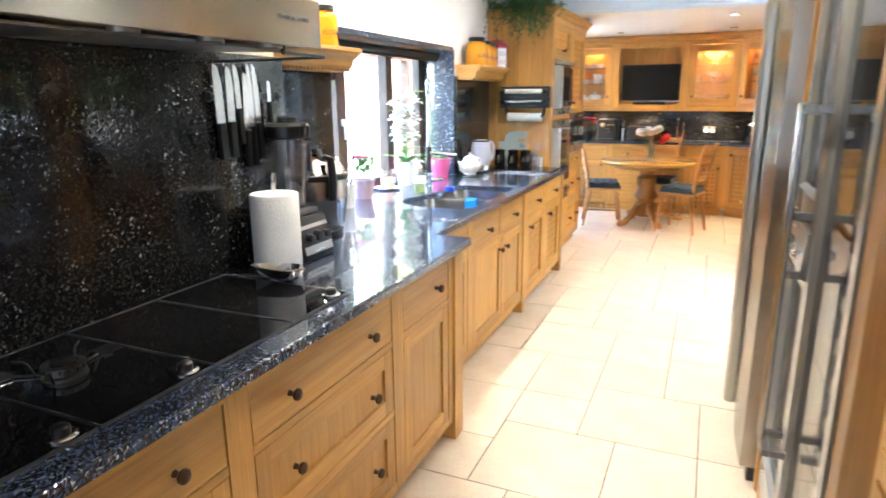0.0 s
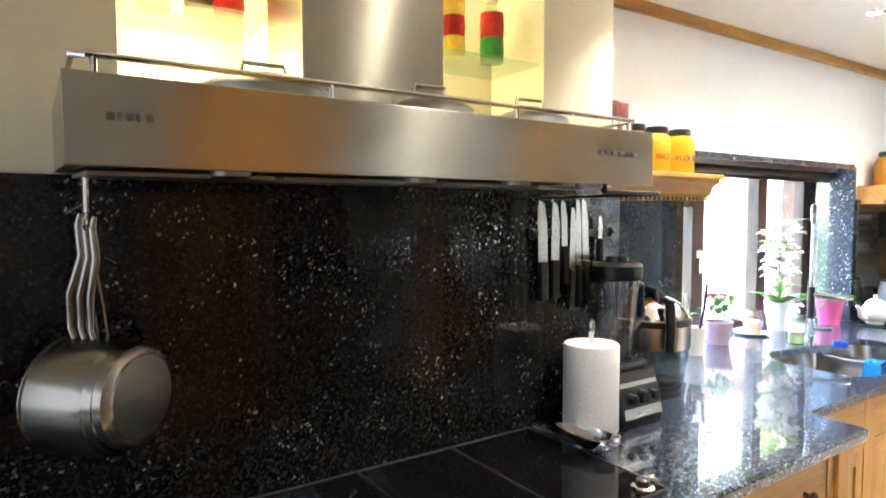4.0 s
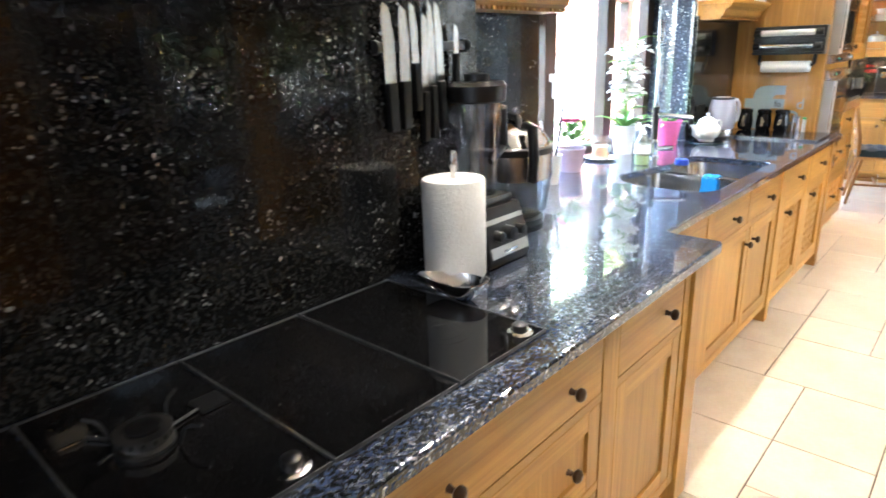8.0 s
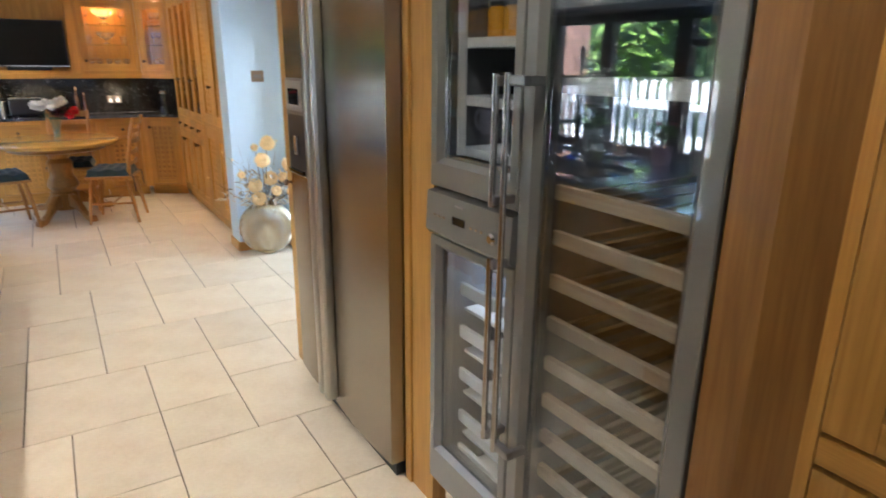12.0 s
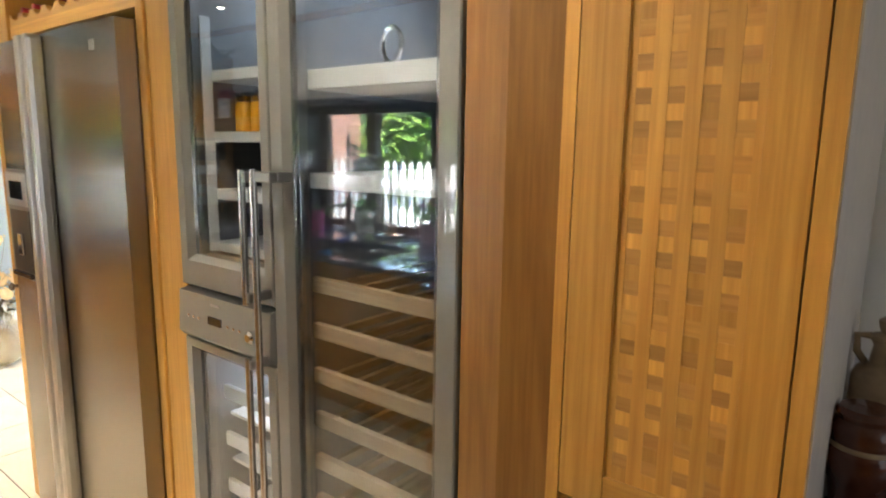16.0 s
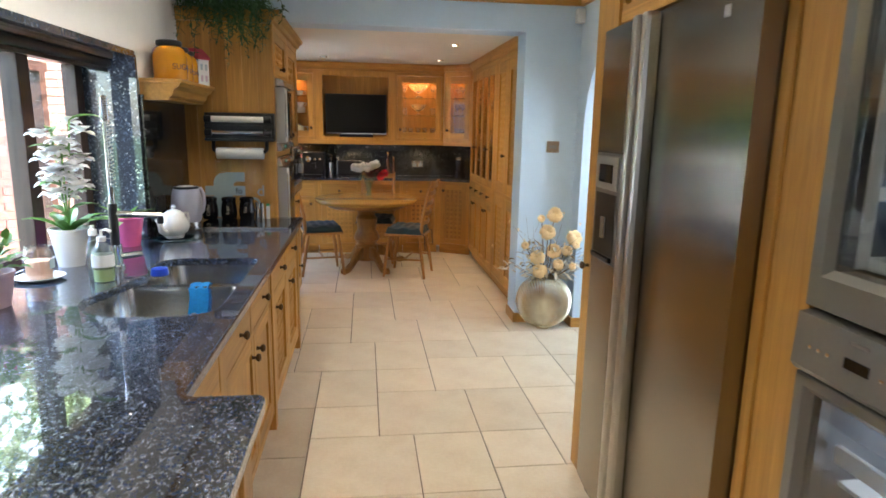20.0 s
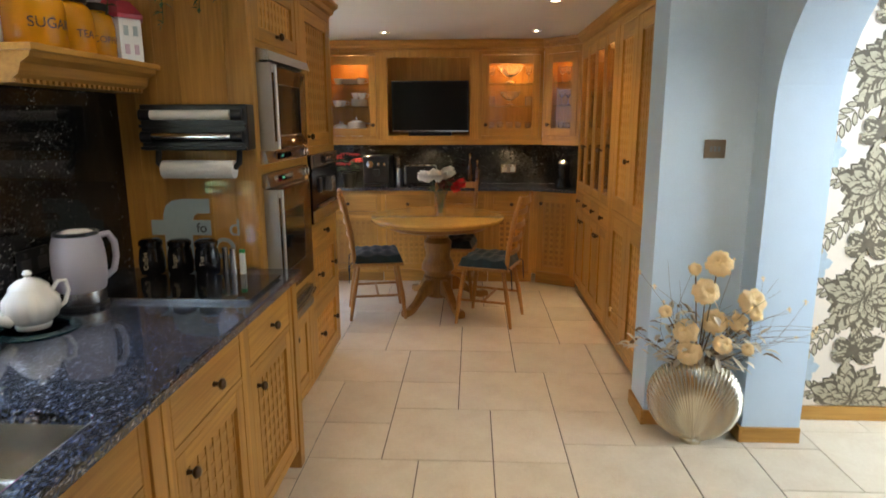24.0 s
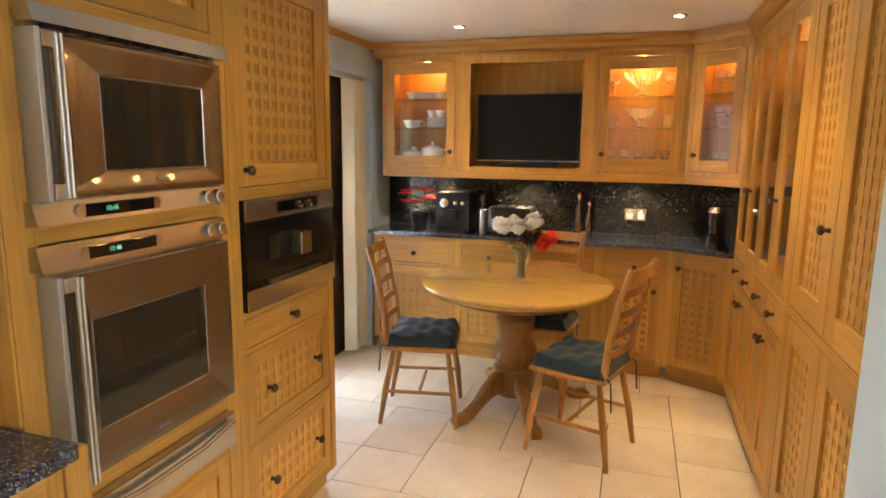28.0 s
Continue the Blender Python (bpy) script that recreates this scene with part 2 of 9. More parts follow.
CHAIR_WOOD = wood("chair_wood", (0.34, 0.155, 0.036), (0.50, 0.25, 0.065), 'z', 0.35, 0.2)
DARK_WOOD = wood("dark_window_wood", (0.030, 0.014, 0.008), (0.06, 0.027, 0.014), 'z', 0.4, 0.2)
KNOB = plain("knob_bronze", (0.10, 0.065, 0.04), 0.3, 0.85, 0.25, 90)
GRANITE = granite("blue_granite", [(0.3, (0.006, 0.007, 0.010)), (0.5, (0.016, 0.021, 0.036)), (0.74, (0.043, 0.062, 0.122))], (0.64, 0.73, 0.95), 0.785, 0.24, 205, 0.12, 1.45, 0.75)
GRANITE_W = granite("splash_granite", [(0.36, (0.006, 0.006, 0.006)), (0.62, (0.011, 0.011, 0.0105)), (0.86, (0.026, 0.026, 0.025))], (0.60, 0.60, 0.58), 0.905, 0.30, 175, 0.16, 1.28, 0.55)
# worktop stone again, with the window daylight's wash put into its colours
GRANITE_R = granite("reveal_granite_daylit", [(0.36, (0.035, 0.045, 0.065)), (0.62, (0.05, 0.065, 0.095)), (0.86, (0.10, 0.13, 0.19))], (0.75, 0.82, 0.92), 0.86, 0.16, 120, 0.18, 1.7, 0.3)
STEEL = steel("brushed_steel", axis='z')
STEEL_H = steel("brushed_steel_level", axis='x')
PAN_STEEL = steel("pan_steel", (0.36, 0.34, 0.30), 0.22)
STEEL_DK = steel("shaded_steel", (0.30, 0.29, 0.28), 0.35)
FRIDGE_STEEL = steel("fridge_steel", (0.40, 0.375, 0.335), 0.20, 'z', 1.0, (0, 1, 0), 0.008)
HANDLE_STEEL = plain("satin_handle", (0.56, 0.54, 0.50), 0.3, 1.0, 0.03, 40, 0)
HOOD_STEEL = steel("hood_steel", (0.55, 0.525, 0.46), 0.27, 'y', 0.88, (0, 0, 1))
CHROME = plain("chrome", (0.75, 0.75, 0.76), 0.09, 1.0, 0.02, 20, 0)
ALU = plain("grey_aluminium", (0.42, 0.42, 0.41), 0.42, 0.7, 0.05, 120)
FRAME_GREY = plain("glazed_grey_frame", (0.18, 0.18, 0.17), 0.45, 0.3, 0.05, 120, 0, Coat_Weight=1.0, Coat_Roughness=0.02)
SATIN_EDGE = plain("satin_edge", (0.08, 0.08, 0.08), 0.45, 0.5, 0.05, 80, 0)
BLACK_GLASS = plain("black_glass", (0.006, 0.006, 0.007), 0.04, 0, 0.1, 20, 0)
OVEN_STEEL = steel("oven_door_steel", (0.27, 0.262, 0.245), 0.27, 'x', 0.3)
sheen = OVEN_STEEL.node_tree.nodes["Principled BSDF"].inputs
sheen["Coat Weight"].default_value, sheen["Coat Roughness"].default_value = 0.8, 0.03
HOB_GLASS = plain("hob_glass", (0.004, 0.004, 0.0045), 0.05, 0, 0.1, 20, 0, Specular_IOR_Level=0.3)
COFFEE_FRONT = plain("coffee_machine_front", (0.006, 0.006, 0.006), 0.16, 0, 0.1, 20, 0, Specular_IOR_Level=0.22)
OVEN_GLASS = plain("oven_window_glass", (0.018, 0.018, 0.014), 0.05, 0, 0.1, 6, 0)
SCREEN = plain("matt_screen", (0.006, 0.006, 0.006), 0.5, 0, 0.1, 20, 0, Specular_IOR_Level=0.2)
BLACK = plain("black_plastic", (0.008, 0.008, 0.009), 0.28, 0, 0.2, 90)
WALL_BLUE = plain("pale_blue_paint", (0.58, 0.715, 0.85), 0.75, 0, 0.035, 140, 0.12)
WALL_WHITE = plain("white_paint", (0.74, 0.75, 0.76), 0.75, 0, 0.03, 140, 0.12)
WALL_CREAM = plain("cream_paint", (0.72, 0.66, 0.50), 0.75, 0, 0.03, 140, 0.12)
CEIL = plain("ceiling_paint", (0.78, 0.74, 0.68), 0.85, 0, 0.03, 120, 0.1)
GROUT = plain("grout", (0.15, 0.11, 0.075), 0.9, 0, 0.2, 150, 0.2)
GLASS = glass("clear_glass")
GLASS_C = glass("cabinet_glass", (1, 1, 1), 0.0, 0.018)
GLASS_G = glass("green_glass", (0.86, 0.95, 0.88))
WHITE_CER = plain("white_ceramic", (0.75, 0.75, 0.73), 0.2, 0, 0.02, 20, 0)
PAPER = plain("paper_towel", (0.74, 0.74, 0.73), 0.95, 0, 0.07, 120, 1.0)
LAMP_GLOW = emit("lamp_glow", (1.0, 0.85, 0.6), 14)


def tile_material():
    m, n, l, b = mat("limestone_tile")
    info = n.new("ShaderNodeObjectInfo")
    v = coords(n, l)
    f = noise_tex(n, l, v, 5.5, 6, 0.6, 0.4)
    f2 = noise_tex(n, l, v, 60, 4, 0.6)
    col = mix(n, l, 0.35, link_ramp(n, l, f, [(0.3, (0.64, 0.53, 0.39)), (0.55, (0.73, 0.64, 0.50)), (0.75, (0.78, 0.70, 0.57))]),
              link_ramp(n, l, f2, [(0.3, (0.62, 0.52, 0.39)), (0.7, (0.77, 0.69, 0.56))]))
    hsv = n.new("ShaderNodeHueSaturation")
    mr = n.new("ShaderNodeMapRange")
    mr.inputs["To Min"].default_value, mr.inputs["To Max"].default_value = 0.90, 1.06
    l.new(info.outputs["Random"], mr.inputs["Value"])
    l.new(mr.outputs[0], hsv.inputs["Value"])
    l.new(col, hsv.inputs["Color"])
    l.new(hsv.outputs[0], b.inputs["Base Color"])
    b.inputs["Roughness"].default_value = 0.33
    bump(n, l, f2, 0.06, 0.002, b)
    return m


TILE = tile_material()

# ---------------------------------------------------------------- mesh kit


def box(bm, x0, x1, y0, y1, z0, z1, bev=0.0):
    vs = [bm.verts.new((x, y, z)) for z in (z0, z1) for y in (y0, y1) for x in (x0, x1)]
    fs = [bm.faces.new([vs[i] for i in q]) for q in ((0, 2, 3, 1), (4, 5, 7, 6), (0, 1, 5, 4), (2, 6, 7, 3), (0, 4, 6, 2), (1, 3, 7, 5))]
    if bev:
        es = list({e for f in fs for e in f.edges})
        bmesh.ops.bevel(bm, geom=es, offset=bev, segments=2, profile=0.6, affect='EDGES')
    return bm


def lathe(bm, profile, at=(0, 0, 0), seg=24, axis='z', scale=(1, 1)):
    rings = []
    for r, h in profile:
        ring = []
        for i in range(seg):
            a = 2 * math.pi * i / seg
            u, w = r * math.cos(a) * scale[0], r * math.sin(a) * scale[1]
            p = {'z': (u, w, h), 'x': (h, u, w), 'y': (w, h, u)}[axis]
            ring.append(bm.verts.new((at[0] + p[0], at[1] + p[1], at[2] + p[2])))
        rings.append(ring)
    for a, b in zip(rings, rings[1:]):
        for i in range(seg):
            bm.faces.new((a[i], a[(i + 1) % seg], b[(i + 1) % seg], b[i]))
    if profile[0][0] > 1e-5:
        bm.faces.new(rings[0][::-1])
    if profile[-1][0] > 1e-5:
        bm.faces.new(rings[-1])
    return bm


def tube(bm, pts, r, seg=8, closed=False, taper=None):
    pts = [Vector(p) for p in pts]
    rings = []
    n = len(pts)
    prev = None
    for i, p in enumerate(pts):
        d = (pts[min(i + 1, n - 1)] - pts[max(i - 1, 0)])
        if closed:
            d = pts[(i + 1) % n] - pts[i - 1]
        d.normalize()
        if prev is None:
            side = d.orthogonal().normalized()
        else:
            side = (prev - d * prev.dot(d)).normalized()
        prev = side
        up = d.cross(side)
        rr = r * (taper[i] if taper else 1)
        rings.append([bm.verts.new(p + (side * math.cos(2 * math.pi * k / seg) + up * math.sin(2 * math.pi * k / seg)) * rr) for k in range(seg)])
    pairs = list(zip(rings, rings[1:])) + ([(rings[-1], rings[0])] if closed else [])
    for a, b in pairs:
        for k in range(seg):
            bm.faces.new((a[k], a[(k + 1) % seg], b[(k + 1) % seg], b[k]))
    if not closed:
        bm.faces.new(rings[0][::-1])
        bm.faces.new(rings[-1])
    return bm


def prism(bm, poly, lo, hi, axis='z', bev=0.0):
    """A polygon swept along an axis. For z: (x, y); for y: (x, z); for x: (y, z)."""
    def p(u, w, h):
        return {'z': (u, w, h), 'y': (u, h, w), 'x': (h, u, w)}[axis]
    a = [bm.verts.new(p(u, w, lo)) for u, w in poly]
    b = [bm.verts.new(p(u, w, hi)) for u, w in poly]
    fs = [bm.faces.new(a[::-1]), bm.faces.new(b)]
    for i in range(len(poly)):
        j = (i + 1) % len(poly)
        fs.append(bm.faces.new((a[i], a[j], b[j], b[i])))
    bmesh.ops.recalc_face_normals(bm, faces=fs)
    if bev:
        bmesh.ops.bevel(bm, geom=list({e for f in fs for e in f.edges}), offset=bev, segments=2, profile=0.6, affect='EDGES')
    return bm


def B(*args, **kw):
    return box(bmesh.new(), *args, **kw)


def finish(name, bm, material, smooth=False):
    me = bpy.data.meshes.new(name)
    bmesh.ops.recalc_face_normals(bm, faces=bm.faces[:])
    bm.to_mesh(me)
    bm.free()
    me.materials.append(material)
    if smooth:
        me.shade_smooth()
        me.set_sharp_from_angle(angle=radians(38))
    return me


def part(name, bm, material, parent, label="", smooth=False):
    ob = new(name, finish(name, bm, material, smooth))
    ob.parent = parent
    return tagged(ob, label)


def share(name, me, parent, at=(0, 0, 0), rz=0):
    ob = new(name, me)
    ob.parent = parent
    ob.matrix_basis = pose(*at, 0, 0, rz)
    return ob


def thing(name, label, category, at=(0, 0, 0), rz=0, group="", kind=""):
    ob = new(name)
    ob.empty_display_size = 0.1
    ob.matrix_basis = pose(*at, 0, 0, rz)
    return tagged(ob, label, category, group, kind)


def single(name, bm, material, label, category, group="", kind="", smooth=False):
    ob = new(name, finish(name, bm, material, smooth))
    return tagged(ob, label, category, group, kind)


def structure(name, bm, material, label, category="wall"):
    return single(name, bm, material, label, category, kind="structure")


# ---------------------------------------------------------------- setting
WX, HX = -1.81, -1.52          # window wall face, hob wall face
CEIL_K, CEIL_D = 2.44, 2.225
W0, W1, WH = 2.74, 4.44, 1.835  # window opening
Y_SW = 5.66                    # wall between the two rooms

structure("floor_slab", B(-2.6, 3.2, -2.4, 9.1, -0.12, -0.006), GROUT, "brown grout bed under the limestone floor tiles", "floor")
bm = B(-2.15, WX, 1.95, W0, -0.0, CEIL_K)
box(bm, -2.15, WX, W1, Y_SW, 0, CEIL_K)
box(bm, -2.15, WX, W0, W1, 0, 0.875)
box(bm, -2.15, WX, W0, W1, WH + 0.02, CEIL_K)
structure("wall_window", bm, WALL_WHITE, "white painted kitchen wall around the window")
structure("wall_rear", B(-2.6, 3.2, -2.55, -2.4, 0, CEIL_K), WALL_WHITE, "plain white painted wall behind")
# hob wall with two niches
bm = B(-2.15, HX, -2.4, 1.95, 0, 1.645)
box(bm, -2.15, HX, -2.4, 0.47, 1.645, CEIL_K)
box(bm, -2.15, HX, 0.47, 1.64, 2.34, CEIL_K)
box(bm, -2.15, HX, 1.64, 1.95, 1.645, CEIL_K)
box(bm, -2.15, -1.78, 0.47, 1.64, 1.645, 2.34)
box(bm, -1.78, HX, 0.80, 1.10, 1.645, 2.34)
structure("wall_hob", bm, WALL_CREAM, "cream painted wall with lit niches above the hob")
# wall between the rooms, right block
bm = B(-1.81, 0.92, Y_SW, 5.90, 2.205, CEIL_K)
box(bm, 0.50, 0.92, Y_SW, 5.90, 0, 2.205)
box(bm, -2.15, -1.81, Y_SW, 6.62, 0, CEIL_K)
structure("wall_between_rooms", bm, WALL_BLUE, "pale blue painted wall with wide opening to the dining end")
# arch wall, opening between y 3.75 and 5.5
bm = bmesh.new()
ya, yb, zs, zt = 3.85, 5.50, 1.55, 2.22
arch = [(3.55, 0), (ya, 0), (ya, zs)]
for i in range(1, 20):
    a = math.pi * (1 - i / 20)
    arch.append(((ya + yb) / 2 + (yb - ya) / 2 * math.cos(a), zs + (zt - zs) * math.sin(a)))
arch += [(yb, zs), (yb, 0), (Y_SW, 0), (Y_SW, CEIL_K), (3.55, CEIL_K)]
prism(bm, arch, 0.92, 1.19, 'x')
structure("wall_arch", bm, WALL_BLUE, "pale blue wall with a plastered archway to the hall")
structure("wall_hall_end", B(1.19, 3.2, 5.748, 6.0, 0, CEIL_K), WALL_WHITE, "hall wall under the wallpaper")
structure("wall_hall_side", B(3.1, 3.2, -2.4, 5.748, 0, CEIL_K), WALL_WHITE, "plain white hall wall")
structure("wall_kitchen_right", B(0.98, 1.10, -2.4, 3.55, 0, CEIL_K), WALL_WHITE, "white painted wall behind the tall units")
structure("wall_dining_right", B(1.19, 1.3, 5.9, 8.92, 0, CEIL_K), WALL_WHITE, "plain wall behind the tall dining cabinets")
structure("wall_dining_back", B(-2.15, 1.3, 8.80, 8.92, 0, CEIL_K), WALL_WHITE, "wall behind the dining cabinets")
bm = B(-2.10, -1.88, 6.62, 7.00, 0, CEIL_D + 0.05)
box(bm, -2.10, -1.88, 8.44, 8.80, 0, CEIL_D + 0.05)
box(bm, -2.10, -1.88, 7.00, 8.44, 1.99, CEIL_D + 0.05)
structure("wall_dining_left", bm, WALL_BLUE, "pale grey-blue wall around the patio door")
structure("ceiling_kitchen", B(-2.15, 3.2, -2.4, 5.9, CEIL_K, CEIL_K + 0.1), CEIL, "white painted kitchen ceiling", "ceiling")
structure("ceiling_dining", B(-2.15, 1.3, 5.9, 8.92, CEIL_D, CEIL_D + 0.1), CEIL, "cream white dining ceiling with downlights", "ceiling")

# picture rails and skirtings
structure("trim_window_wall", B(WX, WX + 0.03, 1.95, Y_SW, CEIL_K - 0.045, CEIL_K), OAK_Y, "slim oak cornice under the ceiling", "trim")
structure("trim_hob_return", B(WX, HX + 0.03, 1.95, 1.98, CEIL_K - 0.045, CEIL_K), OAK_H, "slim oak cornice under the ceiling", "trim")
structure("trim_hob_wall", B(HX, HX + 0.03, -2.4, 1.95, CEIL_K - 0.045, CEIL_K), OAK_Y, "slim oak cornice under the ceiling", "trim")
structure("trim_between_rooms", B(WX + 0.03, 0.92, Y_SW - 0.03, Y_SW, CEIL_K - 0.045, CEIL_K), OAK_H, "slim oak cornice under the ceiling", "trim")
structure("trim_arch_wall", B(0.89, 0.92, 3.55, Y_SW - 0.03, CEIL_K - 0.045, CEIL_K), OAK_Y, "slim oak cornice under the ceiling", "trim")
structure("trim_dining_left", B(-1.88, -1.86, 6.62, 8.80, CEIL_D - 0.04, CEIL_D), OAK_Y, "slim oak cornice under the ceiling", "trim")
for nm, args in (("baseboard_jamb", (0.485, 0.50, Y_SW - 0.015, 5.90)), ("baseboard_switch_wall", (0.50, 0.905, Y_SW - 0.015, Y_SW)),
                 ("baseboard_corner", (0.905, 0.92, 5.485, Y_SW)), ("baseboard_arch", (0.92, 1.19, 5.485, 5.50)),
                 ("baseboard_hall", (1.19, 3.1, 5.730, 5.745)), ("baseboard_dining", (-1.88, -1.865, 8.44, 8.49))):
    structure(nm, B(*args, 0.0, 0.075, bev=0.003), OAK_H, "warm oak skirting board", "baseboard")

# ---------------------------------------------------------------- cabinet kit (local: width along x, front towards -y, z up)


def mesh_knob():
    bm = bmesh.new()
    lathe(bm, [(0.009, 0.0), (0.007, -0.006), (0.006, -0.014), (0.012, -0.018), (0.0165, -0.023), (0.0165, -0.030), (0.010, -0.036), (0.0, -0.037)], seg=16, axis='y')
    return finish("knob", bm, KNOB, True)


KNOB_ME = mesh_knob()


def knob(parent, x, z, y=0.0):
    return share("knob", KNOB_ME, parent, (x, y, z))


def lattice_mesh(w, h, cols, rows, y=0.0):
    """Woven panel: upright strips in front of level strips, square holes between."""
    bm = bmesh.new()
    px, pz = w / cols, h / rows
    for i in range(cols + 1):
        c = i * px
        half = px * 0.21
        a, b = max(0, c - half), min(w, c + half)
        box(bm, a, b, y - 0.0032, y, 0, h)
    for j in range(rows + 1):
        c = j * pz
        half = pz * 0.21
        a, b = max(0, c - half), min(h, c + half)
        box(bm, 0, w, y - 0.002, y + 0.001, a, b)
    return bm


def shaker(parent, x0, x1, z0, z1, style="plain", knobs=(), name="door", frame_w=0.055, y=0.0, label=""):
    """A framed door or drawer front set into its frame; y is the front face."""
    w, h = x1 - x0, z1 - z0
    fw = min(frame_w, w * 0.24, h * 0.3)
    d = part(name, B(x0 + 0.001, x1 - 0.001, y + 0.016, y + 0.020, z0 + 0.001, z1 - 0.001), OAK_B if style == "lattice" else OAK_V, parent, label)
    if style == "slab":
        part("front_panel", B(x0, x1, y, y + 0.016, z0, z1, bev=0.0015), OAK_H, d)
    else:
        part("stile", B(x0, x0 + fw, y, y + 0.016, z0, z1, bev=0.0012), OAK_V, d)
        part("stile", B(x1 - fw, x1, y, y + 0.016, z0, z1, bev=0.0012), OAK_V, d)
        part("rail", B(x0 + fw, x1 - fw, y + 0.0005, y + 0.016, z1 - fw, z1, bev=0.0012), OAK_H, d)
        part("rail", B(x0 + fw, x1 - fw, y + 0.0005, y + 0.016, z0, z0 + fw, bev=0.0012), OAK_H, d)
        if style == "plain":
            part("panel", B(x0 + fw, x1 - fw, y + 0.010, y + 0.016, z0 + fw, z1 - fw), OAK_V, d)
        elif style == "lattice":
            pw, ph = w - 2 * fw, h - 2 * fw
            bm = lattice_mesh(pw, ph, max(3, round(pw / 0.05)), max(3, round(ph / 0.055)), y + 0.016)
            bmesh.ops.translate(bm, verts=bm.verts[:], vec=(x0 + fw, 0, z0 + fw))
            part("lattice", bm, OAK_W, d)
        elif style == "glass":
            g = part("pane", B(x0 + fw, x1 - fw, y + 0.009, y + 0.013, z0 + fw, z1 - fw), GLASS, d, "clear glass pane")
            g.visible_shadow = False
    for kx, kz in knobs:
        knob(d, kx, kz, y)
    return d


def unit(label, at, rz, w, z0, z1, depth, cells, group, stile=0.04, plinth=True, name="cabinet", top=None, feet=()):
    """A framed cabinet. cells: (x0, x1, z0, z1, style, knobs)."""
    c = thing(name, label, "cabinet", at, rz, group)
    part("carcass", B(0.002, w - 0.002, 0.024, depth, z0 + 0.002, top or z1 - 0.002), OAK_V, c)
    part("frame_stile", B(0, stile, 0.0, 0.024, z0, z1), OAK_V, c)
    part("frame_stile", B(w - stile, w, 0.0, 0.024, z0, z1), OAK_V, c)
    part("frame_rail", B(stile, w - stile, 0.001, 0.024, z1 - max(0.012, z1 - max(q[3] for q in cells)), z1), OAK_H, c)
    lows = sorted({q[2] for q in cells})
    for q in cells:
        above = [r for r in cells if r[2] >= q[3] - 1e-4 and r[0] < q[1] and r[1] > q[0]]
        if above:
            part("frame_rail", B(q[0] - 0.003, q[1] + 0.003, 0.001, 0.024, q[3] + 0.003, min(r[2] for r in above) - 0.003), OAK_H, c)
    part("frame_rail", B(stile, w - stile, 0.001, 0.024, z0, min(lows) - 0.003), OAK_H, c)
    for q in cells:
        right = [r for r in cells if r[0] >= q[1] - 1e-4 and r[2] < q[3] and r[3] > q[2]]
        if right and min(r[0] for r in right) - q[1] > 0.01:
            part("frame_stile", B(q[1] + 0.003, min(r[0] for r in right) - 0.003, 0.0005, 0.024, q[2] - 0.003, q[3] + 0.003), OAK_V, c)
    if plinth:
        part("plinth", B(0.004, w - 0.004, 0.06, 0.075, 0.0, z0), OAK_H, c)
    for fx in feet:
        part("foot", B(fx - 0.03, fx + 0.03, -0.008, 0.07, 0.0, z1, bev=0.003), OAK_V, c)
    for q in cells:
        shaker(c, q[0], q[1], q[2], q[3], q[4], q[5], "drawer" if q[3] - q[2] < 0.3 and q[4] != "glass" else "door", y=0.0015)
    return c

# ---------------------------------------------------------------- window
win = tagged(new("window_1"), "dark stained wooden kitchen window over the sink", "window", kind="structure")
XW = -2.06
bm = B(XW - 0.06, XW, W0, W0 + 0.07, 0.91, WH)
box(bm, XW - 0.06, XW, W1 - 0.05, W1, 0.91, WH)
box(bm, XW - 0.06, XW, W0 + 0.07, W1 - 0.05, 0.91, 0.965)
box(bm, XW - 0.06, XW, W0 + 0.07, W1 - 0.05, WH - 0.06, WH)
part("window_frame", bm, DARK_WOOD, win)
for yy, hw in ((3.24, 0.05), (3.86, 0.045)):
    part("mullion", B(XW - 0.06, XW + 0.01, yy - hw, yy + hw, 0.965, WH - 0.06, bev=0.004), DARK_WOOD, win)
part("mullion", B(XW - 0.06, XW + 0.004, 4.34, 4.39, 0.965, WH - 0.06, bev=0.004), DARK_WOOD, win)
part("transom", B(XW - 0.05, XW - 0.005, 2.81, 3.19, 1.60, 1.645), DARK_WOOD, win)
for a, b in ((2.81, 3.19), (3.29, 3.815), (3.905, 4.34)):
    p = part("pane", B(XW - 0.032, XW - 0.028, a, b, 0.965, WH - 0.06), GLASS, win, "clear glass pane")
    p.visible_shadow = False
h = part("window_handle", B(XW + 0.012, XW + 0.03, 3.22, 3.25, 1.33, 1.37, bev=0.004), WHITE_CER, win, "white window handle")
part("lever", B(XW + 0.03, XW + 0.045, 3.222, 3.246, 1.25, 1.36, bev=0.005), WHITE_CER, h)
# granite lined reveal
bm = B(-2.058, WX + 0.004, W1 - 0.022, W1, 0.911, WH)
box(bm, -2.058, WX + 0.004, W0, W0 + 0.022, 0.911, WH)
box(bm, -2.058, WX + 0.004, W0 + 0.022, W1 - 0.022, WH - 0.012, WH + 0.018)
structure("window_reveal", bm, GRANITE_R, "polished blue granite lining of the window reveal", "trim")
bl = thing("roller_blind", "dark rolled-up blind under the window head", "blind", (-1.93, 3.6, 1.76))
part("roll", lathe(bmesh.new(), [(0.024, -0.79), (0.024, 0.79)], (0, 0, 0.03), 16, 'y'), BLACK, bl, smooth=True)
